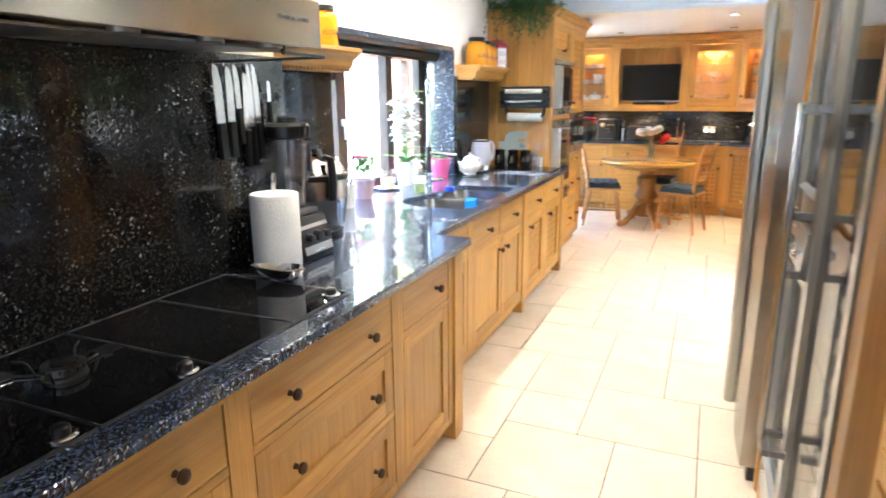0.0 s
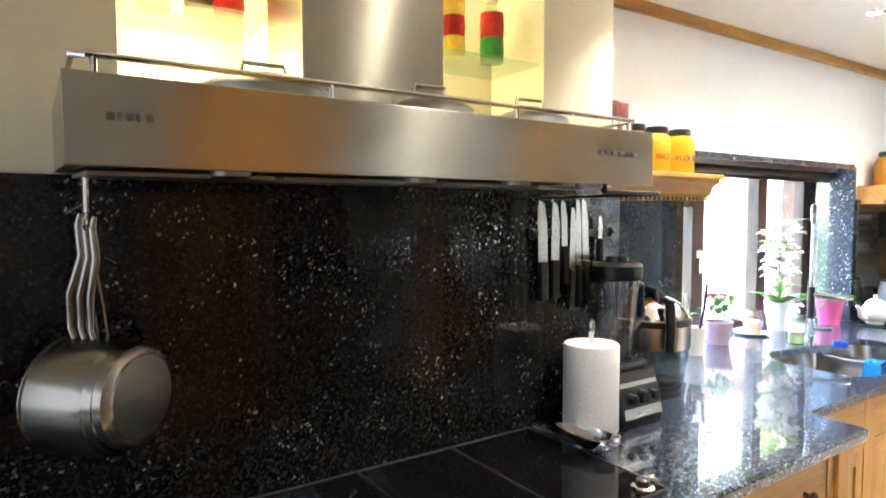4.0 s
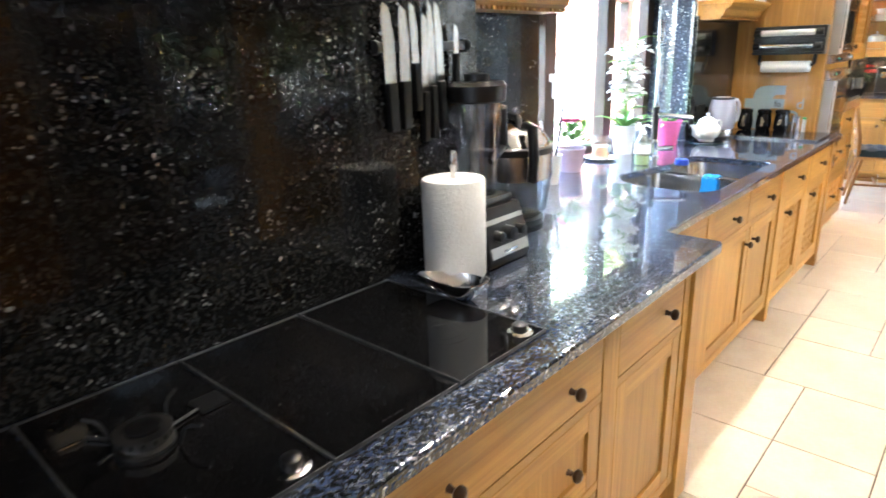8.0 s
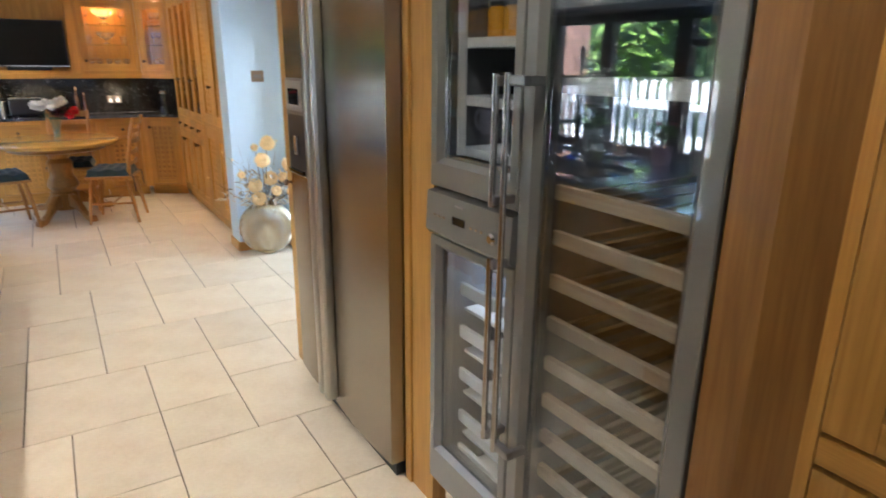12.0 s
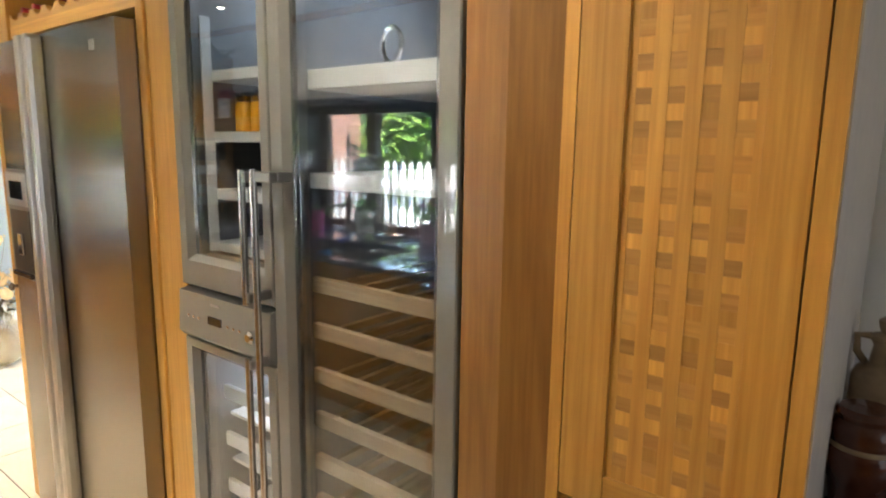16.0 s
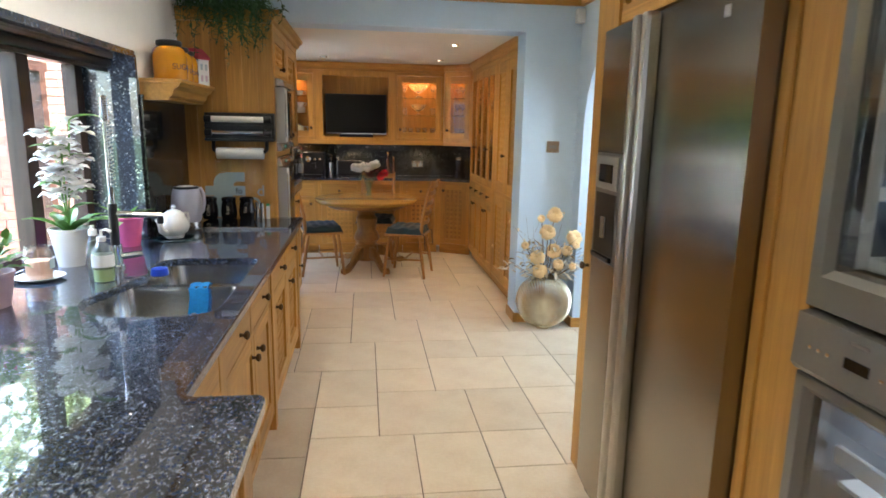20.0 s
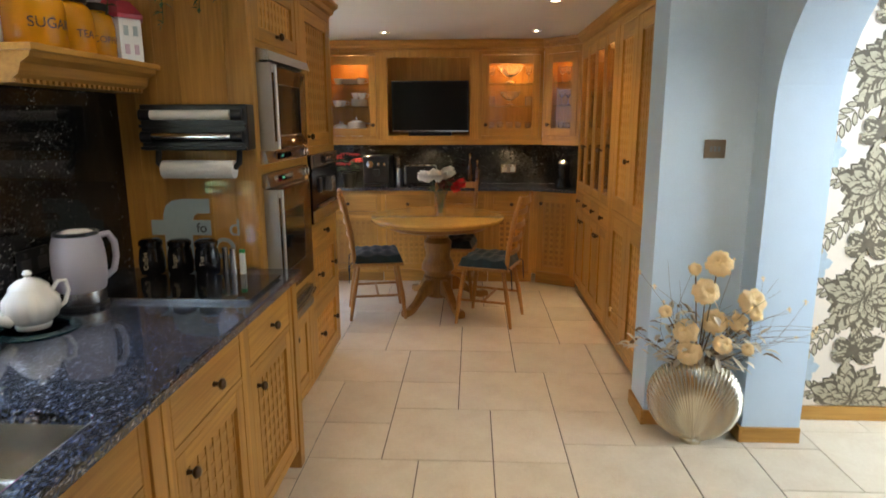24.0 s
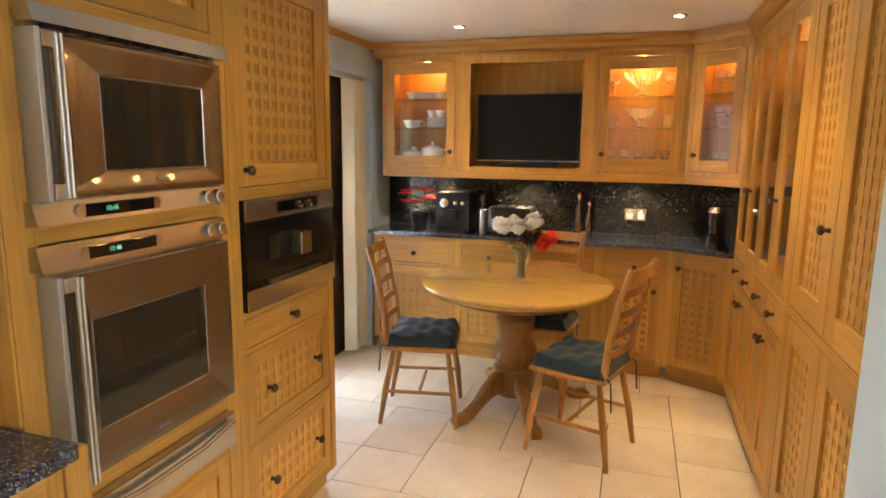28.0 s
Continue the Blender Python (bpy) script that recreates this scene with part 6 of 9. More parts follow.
def words(text, size, material, parent, matrix, depth=0.0006, bend=0.0):
    cu = bpy.data.curves.new("lettering", 'FONT')
    cu.body, cu.size, cu.extrude, cu.align_x, cu.align_y = text, size, depth, 'CENTER', 'CENTER'
    tmp = new("lettering_source", cu)
    me = bpy.data.meshes.new_from_object(tmp.evaluated_get(bpy.context.evaluated_depsgraph_get()))
    bpy.data.objects.remove(tmp)
    bpy.data.curves.remove(cu)
    if bend:
        for v in me.vertices:
            a, r = v.co.x / bend, bend + v.co.z
            v.co.x, v.co.z = r * math.sin(a), r * math.cos(a) - bend
    me.materials.clear()
    me.materials.append(material)
    ob = new("lettering", me)
    ob.parent = parent
    ob.matrix_basis = matrix
    return ob


def leaf(bm, p, d, length, width, droop=0.3, seg=4, up=Vector((0, 0, 1))):
    p, d = Vector(p), Vector(d).normalized()
    side = d.cross(up)
    side = side.normalized() if side.length > 1e-3 else Vector((1, 0, 0))
    prev = None
    cur = p.copy()
    for i in range(seg + 1):
        t = i / seg
        w = width * math.sin(math.pi * (0.08 + 0.90 * t)) * 0.5
        fold = side.cross(d) * (w * 0.35)
        row = [bm.verts.new(cur - side * w + fold), bm.verts.new(cur), bm.verts.new(cur + side * w + fold)]
        if prev:
            bm.faces.new((prev[0], prev[1], row[1], row[0]))
            bm.faces.new((prev[1], prev[2], row[2], row[1]))
        prev = row
        d = (d + Vector((0, 0, -droop / seg))).normalized()
        cur = cur + d * (length / seg)


def blossom(bm, c, r, n, layers=3, rnd=random):
    c = Vector(c)
    for k in range(layers):
        for i in range(n):
            a = 2 * math.pi * (i + 0.5 * (k % 2)) / n + rnd.uniform(-0.15, 0.15)
            el = 0.1 + 0.45 * k + rnd.uniform(-0.1, 0.1)
            d = Vector((math.cos(a) * math.cos(el), math.sin(a) * math.cos(el), math.sin(el)))
            leaf(bm, c + d * r * 0.12, d, r * (1.0 - 0.18 * k), r * 1.05, 0.5 - 0.3 * k, 3)


def rng(seed):
    return random.Random(seed)


# ---------------------------------------------------------------- hanging saucepans
def saucepan(at, r, length, seed):
    s = thing("saucepan", "stainless steel saucepan hanging by its handle from the hood", "saucepan", at, 43, "hanging saucepans")
    bm = lathe(bmesh.new(), [(0.0, 0.0), (r * 0.86, 0.0), (r * 0.96, -0.006), (r, -0.02), (r, -length), (r * 1.03, -length - 0.003), (r * 1.03, -length - 0.006), (r * 0.975, -length - 0.004), (r * 0.975, -0.015), (0.0, -0.008)], (0, 0, 0), 40, 'x')
    part("pan_body", bm, PAN_STEEL, s, smooth=True)
    part("base_disc", lathe(bmesh.new(), [(0.0, 0.004), (r * 0.78, 0.004), (r * 0.8, 0.0)], (0, 0, 0), 40, 'x'), PAN_STEEL, s, smooth=True)
    lean = 0.007 * seed
    h = part("handle", tube(bmesh.new(), [(-length + 0.01, 0, r - 0.002), (-length + 0.002, 0, r + 0.02), (-length + 0.004, 0, r + 0.08), (-length + 0.012 + lean, 0, r + 0.15), (-length + 0.006 + lean, 0, r + 0.205), (-length + 0.012 + lean, 0, r + 0.225)], 0.008, 10, taper=[0.8, 0.8, 1.0, 1.1, 1.0, 0.7]), PAN_STEEL, s, "long steel handle", True)
    part("helper_wire", tube(bmesh.new(), [(-length + 0.02, 0.02, r), (-length + 0.02, 0.012, r + 0.06), (-length + 0.02, 0, r + 0.12)], 0.003, 6), STEEL, h)
    return s


saucepan((-1.282, 0.466, 1.245), 0.094, 0.105, 1)
saucepan((-1.292, 0.456, 1.243), 0.099, 0.112, 2)
saucepan((-1.303, 0.446, 1.240), 0.104, 0.120, 3)
hk = thing("pan_hook", "steel hook and ring hanging the pans under the hood", "hook", (-1.37, 0.39, 1.55))
part("rod", tube(bmesh.new(), [(0.10, 0.0, 0.085), (0.10, 0.0, 0.02)], 0.006, 8), CHROME, hk)
part("ring", tube(bmesh.new(), [(0.06 + 0.04 * math.cos(a / 8 * math.pi), 0.0, 0.01 + 0.02 * math.sin(a / 8 * math.pi)) for a in range(16)], 0.003, 6, closed=True), CHROME, hk)
part("hook", tube(bmesh.new(), [(0.05, -0.03, 0.02), (0.03, 0.0, 0.035), (0.01, 0.01, 0.01), (0.0, 0.02, -0.03), (-0.02, 0.03, -0.06), (0.02, 0.05, -0.075)], 0.0035, 6), CHROME, hk, smooth=True)

# ---------------------------------------------------------------- knives
strip = thing("knife_rack", "black magnetic knife rack on the splashback", "knife rack", (-1.50, 1.74, 1.505))
part("bar", B(0.0, 0.016, -0.17, 0.17, -0.012, 0.012, bev=0.003), BLACK, strip)
for sy in (-0.17, 0.17):
    part("end_cap", lathe(bmesh.new(), [(0.016, -0.006), (0.018, 0.0), (0.016, 0.006)], (0.008, sy, 0), 14, 'y'), BLACK, strip, smooth=True)
KNIFE_BLACK = plain("riveted_black_handle", (0.006, 0.006, 0.006), 0.5, 0, 0.2, 90, 0.05, Specular_IOR_Level=0.25)
for yy, bl, bw, hl, dz, lean in ((1.605, 0.19, 0.038, 0.12, 0.0, 1.5), (1.655, 0.18, 0.034, 0.12, 0.003, -1.0), (1.695, 0.145, 0.026, 0.12, 0.045, 2.0), (1.728, 0.195, 0.026, 0.13, -0.028, -2.0), (1.758, 0.21, 0.024, 0.14, -0.014, 1.0), (1.79, 0.20, 0.028, 0.13, -0.004, 2.5), (1.855, 0.075, 0.02, 0.10, 0.065, -1.5)):
    k = thing("kitchen_knife", "steel kitchen knife with black handle on the rack", "knife", (-1.480, yy, 1.42 + dz), 0, "knives on the rack")
    k.matrix_basis = pose(-1.480, yy, 1.42 + dz, lean)
    part("blade", prism(bmesh.new(), [(-bw / 2, 0.0), (bw / 2, 0.0), (bw / 2, bl * 0.6), (bw * 0.2, bl * 0.93), (-bw * 0.35, bl), (-bw / 2, bl * 0.85)], -0.001, 0.001, 'x'), STEEL, k)
    part("handle", B(-0.009, 0.009, -bw * 0.42, bw * 0.42, -hl, 0.0, bev=0.004), KNIFE_BLACK, k)

# ---------------------------------------------------------------- towel roll, spoon rest
pt = thing("paper_towel_holder", "white kitchen roll on a steel stand by the hob", "kitchen roll", (-1.338, 1.666, 0.91))
part("base", lathe(bmesh.new(), [(0.0, 0.0), (0.088, 0.0), (0.089, 0.007), (0.072, 0.019), (0.0, 0.021)], seg=32), CHROME, pt, smooth=True)
part("pole", lathe(bmesh.new(), [(0.007, 0.015), (0.007, 0.302), (0.010, 0.308), (0.010, 0.340), (0.006, 0.346), (0.0, 0.347)], seg=14), STEEL, pt, smooth=True)
part("roll", lathe(bmesh.new(), [(0.022, 0.022), (0.078, 0.022), (0.081, 0.026), (0.081, 0.272), (0.078, 0.277), (0.022, 0.277)], seg=36), PAPER, pt, "quilted white paper roll", True)
sp = thing("ladle_rest", "shiny steel scoop lying beside the kitchen roll", "scoop", (-1.243, 1.578, 0.9115), 18)
bm = bmesh.new()
rings = []
for i in range(9):
    u = i / 8
    row = []
    for k in range(40):
        an = 2 * math.pi * k / 40
        c, q = math.cos(an), math.sin(an)
        lip = max(0.0, -c) ** 1.5
        row.append((0.060 * u * c - 0.058 * lip * u * u, 0.046 * u * q * (1 - 0.15 * lip), 0.048 * u ** 3 + 0.016 * lip * u - 0.010 * lip * u ** 4))
    rings.append(row)
outer = [[bm.verts.new(p) for p in row] for row in rings]
inner = [[bm.verts.new((p[0] * 0.975, p[1] * 0.975, p[2] + 0.0022)) for p in row] for row in rings]
for g in (outer, inner):
    for p, q in zip(g, g[1:]):
        for k in range(40):
            bm.faces.new((p[k], p[(k + 1) % 40], q[(k + 1) % 40], q[k]))
for k in range(40):
    bm.faces.new((outer[-1][k], outer[-1][(k + 1) % 40], inner[-1][(k + 1) % 40], inner[-1][k]))
bmesh.ops.remove_doubles(bm, verts=bm.verts[:], dist=0.0001)
part("bowl", bm, CHROME, sp, "polished bowl with a drawn-out lip", True)

# ---------------------------------------------------------------- blender
bd = thing("blender", "black countertop blender with clear jug and steel base", "blender", (-1.42, 1.87, 0.91), 0)
part("base", prism(bmesh.new(), [(-0.10, 0.0), (0.11, 0.0), (0.115, 0.03), (0.10, 0.10), (0.075, 0.165), (-0.085, 0.165), (-0.10, 0.12)], -0.095, 0.095, 'y', bev=0.01), BLACK, bd, smooth=True)
part("front_panel", prism(bmesh.new(), [(0.1155, 0.03), (0.1165, 0.031), (0.088, 0.135), (0.086, 0.133)], -0.085, 0.085, 'y'), ALU, bd, "grey control panel")
for yy, rr in ((-0.05, 0.016), (0.0, 0.022), (0.05, 0.016)):
    part("dial", lathe(bmesh.new(), [(rr, 0.085), (rr * 0.9, 0.125), (0.0, 0.127)], (0, yy, 0.09), 16, 'x'), BLACK, bd, smooth=True)
part("badge", B(0.112, 0.116, -0.03, 0.03, 0.038, 0.046), CHROME, bd)
part("collar", B(-0.07, 0.07, -0.07, 0.07, 0.165, 0.19, bev=0.01), BLACK, bd)
j = part("jug", lathe(bmesh.new(), [(0.048, 0.19), (0.052, 0.22), (0.068, 0.43), (0.07, 0.45), (0.067, 0.45), (0.049, 0.22), (0.044, 0.2)], seg=24), SMOKE, bd, "smoky clear jug", True)
j.visible_shadow = False
part("lid", lathe(bmesh.new(), [(0.072, 0.445), (0.078, 0.45), (0.08, 0.49), (0.072, 0.50), (0.036, 0.502), (0.034, 0.52), (0.0, 0.524)], seg=24), BLACK, bd, smooth=True)
part("handle", tube(bmesh.new(), [(0.0, 0.066, 0.43), (0.0, 0.115, 0.42), (0.0, 0.12, 0.31), (0.0, 0.058, 0.27)], 0.014, 8), BLACK, bd, smooth=True)

# halogen cooker
hc = thing("halogen_cooker", "glass bowl cooker with steel band and black lid", "cooker", (-1.58, 2.25, 0.91))
part("foot_ring", lathe(bmesh.new(), [(0.10, 0.0), (0.115, 0.0), (0.115, 0.02), (0.10, 0.02)], seg=28), BLACK, hc, smooth=True)
g = part("glass_bowl", lathe(bmesh.new(), [(0.02, 0.022), (0.10, 0.025), (0.125, 0.05), (0.14, 0.16), (0.137, 0.16), (0.12, 0.052), (0.02, 0.026)], seg=32), CLEAR_PL, hc, "clear glass bowl", True)
g.visible_shadow = False
part("steel_band", lathe(bmesh.new(), [(0.138, 0.16), (0.143, 0.162), (0.143, 0.245), (0.138, 0.247), (0.12, 0.247), (0.12, 0.16)], seg=32), STEEL, hc, smooth=True)
part("lid_rim", lathe(bmesh.new(), [(0.120, 0.247), (0.147, 0.248), (0.147, 0.266), (0.135, 0.272), (0.120, 0.272)], seg=32), BLACK, hc, smooth=True)
part("lid", lathe(bmesh.new(), [(0.134, 0.272), (0.128, 0.290), (0.105, 0.322), (0.065, 0.345), (0.03, 0.352), (0.0, 0.353)], seg=32), CHROME, hc, smooth=True)
part("front_handle", tube(bmesh.new(), [(0.10, -0.06, 0.34), (0.145, -0.085, 0.34), (0.155, -0.09, 0.25), (0.15, -0.09, 0.17)], 0.017, 10), BLACK, hc, smooth=True)
part("top_handle", tube(bmesh.new(), [(-0.08, 0.05, 0.31), (-0.05, 0.03, 0.365), (0.05, -0.03, 0.365), (0.08, -0.05, 0.31)], 0.013, 8), BLACK, hc, smooth=True)

cup = thing("brush_pot", "white ceramic pot with washing brushes on the sill", "pot", (-1.80, 2.86, 0.91))
part("pot", lathe(bmesh.new(), [(0.0, 0.0), (0.035, 0.0), (0.05, 0.13), (0.046, 0.13), (0.032, 0.008), (0.0, 0.006)], seg=20), WHITE_CER, cup, smooth=True)
for dx, dy, hh, mm in ((0.01, 0.02, 0.33, BLACK), (-0.01, -0.02, 0.28, WHITE_PL)):
    part("brush", tube(bmesh.new(), [(0, 0, 0.01), (dx * 2, dy * 1.5, hh * 0.6), (dx * 3, dy * 2, hh)], 0.006, 6), mm, cup)

# ---------------------------------------------------------------- bracket shelves with jars
def bracket_shelf(y0, y1, depth):
    s = thing("wall_shelf", "moulded oak wall shelf with dentil edge", "shelf", (WX, y0, 1.62), 0, "oak wall shelves")
    L = y1 - y0
    part("top_board", B(0.0, depth, 0.0, L, 0.088, 0.108, bev=0.004), OAK_Y, s)
    prof = [(0.0, 0.0), (depth - 0.075, 0.0), (depth - 0.075, 0.012), (depth - 0.055, 0.025), (depth - 0.045, 0.055), (depth - 0.018, 0.072), (depth - 0.012, 0.088), (0.0, 0.088)]
    part("cove", prism(bmesh.new(), prof, 0.01, L - 0.01, 'y'), OAK_Y, s)
    bm = bmesh.new()
    n = int(L / 0.028)
    for i in range(n):
        box(bm, depth - 0.075, depth - 0.066, 0.012 + i * 0.028, 0.012 + i * 0.028 + 0.015, 0.001, 0.013)
    part("dentil_edge", bm, OAK_B, s)
    return s


bracket_shelf(1.975, 2.74, 0.21)
bracket_shelf(4.46, 5.185, 0.21)


def yellow_jar(at, w, h, text, rz=0):
    jj = thing("storage_jar", "yellow glazed storage jar with black lid and lettering", "jar", at, rz, "yellow storage jars")
    prof = [(0.0, 0.0), (w * 0.92, 0.0), (w, 0.01), (w, h * 0.58), (w * 0.97, h * 0.68), (w * 0.89, h * 0.76), (w * 0.76, h * 0.82), (w * 0.62, h * 0.85), (w * 0.62, h * 0.9), (0.0, h * 0.9)]
    part("body", lathe(bmesh.new(), prof, seg=32), YELLOW, jj, smooth=True)
    part("lid", lathe(bmesh.new(), [(w * 0.70, h * 0.86), (w * 0.76, h * 0.88), (w * 0.76, h * 0.98), (w * 0.68, h), (0.0, h)], seg=20), BLACK, jj, smooth=True)
    if text:
        words(text, w * 0.5, TEXT_DK, jj, pose(0, 0, 0, 0, 0, -45) @ pose(w + 0.0012, 0.0, h * 0.33, 90, 0, 90), bend=w)
    return jj


for yy, tx in ((2.28, "SALT"), (2.42, "RICE"), (2.57, "FLOUR")):
    yellow_jar((-1.70, yy, 1.728), 0.062, 0.185, tx, 22.5)
for yy, w, h, tx in ((4.63, 0.085, 0.205, "SUGAR"), (4.81, 0.068, 0.19, "TEA"), (4.945, 0.062, 0.185, "COFFEE")):
    yellow_jar((-1.70, yy, 1.728), w, h, tx, 22.5)
BOOK_RED = plain("maroon_book_cloth", (0.13, 0.028, 0.022), 0.5, 0, 0.25, 40, 0.05)
BOOK_DK = plain("dark_book_cloth", (0.045, 0.020, 0.018), 0.5, 0, 0.25, 40, 0.05)
for yy, w, h, m, lab in ((1.988, 0.040, 0.228, BOOK_DK, "dark brown"), (2.030, 0.050, 0.240, BOOK_RED, "maroon"), (2.082, 0.046, 0.236, BOOK_RED, "maroon")):
    bk = thing("cookery_book", lab + " hardback cookery book standing on the wall shelf", "book", (-1.60, yy, 1.728), 0, "books on the wall shelf")
    part("cover", prism(bmesh.new(), [(0.0, 0.003), (0.003, 0.0), (0.003, w), (0.0, w - 0.003), (-0.17, w), (-0.17, w - 0.003), (-0.004, w - 0.004), (-0.004, 0.004), (-0.17, 0.003), (-0.17, 0.0)], 0.0, h, 'z'), m, bk)
    part("pages", B(-0.165, -0.005, 0.0045, w - 0.0045, 0.004, h - 0.005), PAPER, bk, "cream page block")
    for z in (0.72, 0.55, 0.22):
        part("title_bar", B(0.003, 0.0036, w * 0.3, w * 0.7, h * z, h * z + (0.05 if z > 0.5 else 0.012)), PAPER if z < 0.6 else BOOK_DK, bk)
tin = thing("house_tin", "white house-shaped biscuit tin with red roof", "tin", (-1.69, 5.075, 1.728))
part("body", lathe(bmesh.new(), [(0.0, 0.0), (0.085, 0.0), (0.085, 0.15), (0.0, 0.15)], seg=6), WHITE_CER, tin)
part("roof", lathe(bmesh.new(), [(0.095, 0.15), (0.095, 0.165), (0.05, 0.215), (0.0, 0.22)], seg=6), RED_LID, tin, "red roof lid")
for k in range(6):
    a = math.pi / 3 * k + math.pi / 6
    for z in (0.025, 0.09):
        for o in (-0.018, 0.018):
            bm = B(0.0742, 0.0752, o - 0.009, o + 0.009, z, z + 0.035)
            bmesh.ops.transform(bm, matrix=pose(0, 0, 0, 0, 0, math.degrees(a)), verts=bm.verts[:])
            part("painted_window", bm, LILAC if (k + int(z * 100)) % 2 else GREYBLUE, tin)

# ---------------------------------------------------------------- niche bottles and hood top
def preserve_bottle(at, h, cols, seed):
    b = thing("preserve_bottle", "decorative bottle of layered coloured preserves", "bottle", at, 0, "niche bottles")
    n = len(cols)
    for i, m in enumerate(cols):
        z0, z1 = h * 0.75 * i / n, h * 0.75 * (i + 1) / n
        part("layer", lathe(bmesh.new(), [(0.0, z0), (0.036, z0 + 0.001), (0.038, (z0 + z1) / 2), (0.036, z1), (0.0, z1)], seg=16), m, b, smooth=True)
    part("neck", lathe(bmesh.new(), [(0.036, h * 0.75), (0.018, h * 0.84), (0.018, h * 0.93), (0.0, h * 0.93)], seg=16), GLASS_G, b, smooth=True)
    part("cork", lathe(bmesh.new(), [(0.02, h * 0.92), (0.02, h), (0.0, h)], seg=12), BEECH, b, smooth=True)


PR = [plain("preserve_" + k, c, 0.15, 0, 0.3, 60, 0) for k, c in (("amber", (0.70, 0.32, 0.02)), ("red", (0.55, 0.03, 0.02)), ("green", (0.06, 0.28, 0.04)), ("yellow", (0.75, 0.50, 0.04)), ("dark", (0.10, 0.05, 0.02)))]
preserve_bottle((-1.64, 0.56, 2.03), 0.22, [PR[0], PR[3]], 1)
preserve_bottle((-1.64, 0.66, 2.03), 0.24, [PR[4], PR[0], PR[1]], 2)
preserve_bottle((-1.62, 0.72, 2.03), 0.22, [PR[1], PR[3], PR[0]], 3)
preserve_bottle((-1.63, 1.375, 2.03), 0.24, [PR[3], PR[1], PR[3]], 4)
preserve_bottle((-1.62, 1.515, 2.03), 0.20, [PR[2], PR[1]], 5)
for yy, r in ((0.685, 0.125), (1.055, 0.10), (1.345, 0.10)):
    ld = thing("steel_cloche", "steel pan cover lying on top of the hood", "pan cover", (-1.255, yy, 1.7605), 0, "covers on the hood")
    part("dome", lathe(bmesh.new(), [(0.0, 0.0), (r, 0.0), (r, 0.030), (r * 0.96, 0.036), (r * 0.6, 0.062 - yy * 0.006), (0.0, 0.068 - yy * 0.006)], seg=32), STEEL_DK, ld, smooth=True)
    part("handle", tube(bmesh.new(), [(0, -0.045, 0.055), (0, -0.038, 0.086), (0, 0.038, 0.086), (0, 0.045, 0.055)], 0.005, 8), CHROME, ld, smooth=True)

# ---------------------------------------------------------------- sink side things
tap = thing("kitchen_tap", "tall chrome and black tap with sprung hose", "tap", (-1.70, 3.72, 0.91))
part("base", lathe(bmesh.new(), [(0.0, 0.0), (0.03, 0.0), (0.03, 0.01), (0.024, 0.016), (0.024, 0.10), (0.0, 0.10)], seg=20), CHROME, tap, smooth=True)
part("body", lathe(bmesh.new(), [(0.018, 0.10), (0.018, 0.27), (0.0, 0.27)], seg=16), BLACK, tap, smooth=True)
spt = part("spout", tube(bmesh.new(), [(0.0, 0.0, 0.225), (0.02, 0.006, 0.228), (0.16, 0.045, 0.215), (0.178, 0.05, 0.213)], 0.0135, 14), CHROME, tap, "polished swivelling spout", True)
part("spray_head", lathe(bmesh.new(), [(0.012, -0.034), (0.0135, -0.03), (0.0135, 0.0), (0.0, 0.004)], (0.168, 0.047, 0.214), 14), BLACK, spt, smooth=True)
part("lever", tube(bmesh.new(), [(0.02, 0.0, 0.05), (0.075, 0.02, 0.055), (0.095, 0.025, 0.056)], 0.014, 12), CHROME, tap, smooth=True)
part("collar", lathe(bmesh.new(), [(0.0165, 0.235), (0.0165, 0.27), (0.009, 0.275), (0.0, 0.275)], seg=16), CHROME, tap, smooth=True)
part("riser", tube(bmesh.new(), [(-0.004, 0, 0.27), (-0.004, 0, 0.60)], 0.007, 10), CHROME, tap, "slim upright pole", True)
for nm, cx, cr, z0, z1, turns, wire in (("spring", 0.010, 0.0105, 0.34, 0.60, 17, 0.0022), ("head_spring", 0.0, 0.0135, 0.595, 0.69, 11, 0.0034), ("low_spring", 0.0, 0.0095, 0.275, 0.335, 9, 0.003)):
    n = turns * 12
    part(nm, tube(bmesh.new(), [(cx + cr * math.cos(i * math.pi / 6), cr * math.sin(i * math.pi / 6), z0 + (z1 - z0) * i / n) for i in range(n + 1)], wire, 5), CHROME, tap, "coiled chrome spring", True)
part("end_cap", lathe(bmesh.new(), [(0.0, 0.688), (0.012, 0.688), (0.011, 0.698), (0.0, 0.702)], seg=14), CHROME, tap, smooth=True)

FROSTED = glass("frosted_plastic", (0.80, 0.86, 0.80), 0.25, 0.16)
soap = thing("soap_bottle", "clear pump soap bottle with pale green soap", "bottle", (-1.663, 3.497, 0.91))
g = part("bottle", lathe(bmesh.new(), [(0.0, 0.0), (0.038, 0.0), (0.04, 0.02), (0.036, 0.12), (0.02, 0.145), (0.014, 0.15), (0.014, 0.16), (0.0, 0.16)], seg=20), FROSTED, soap, "frosted clear bottle", True)
g.visible_shadow = False
part("paper_label", lathe(bmesh.new(), [(0.0402, 0.06), (0.0385, 0.105), (0.0375, 0.105), (0.0392, 0.06)], seg=20), WHITE_PL, soap, smooth=True)
part("soap", lathe(bmesh.new(), [(0.0, 0.003), (0.034, 0.003), (0.036, 0.02), (0.035, 0.05), (0.0, 0.05)], seg=20), plain("soap_green", (0.45, 0.55, 0.25), 0.2, 0, 0.05, 20, 0), soap, smooth=True)
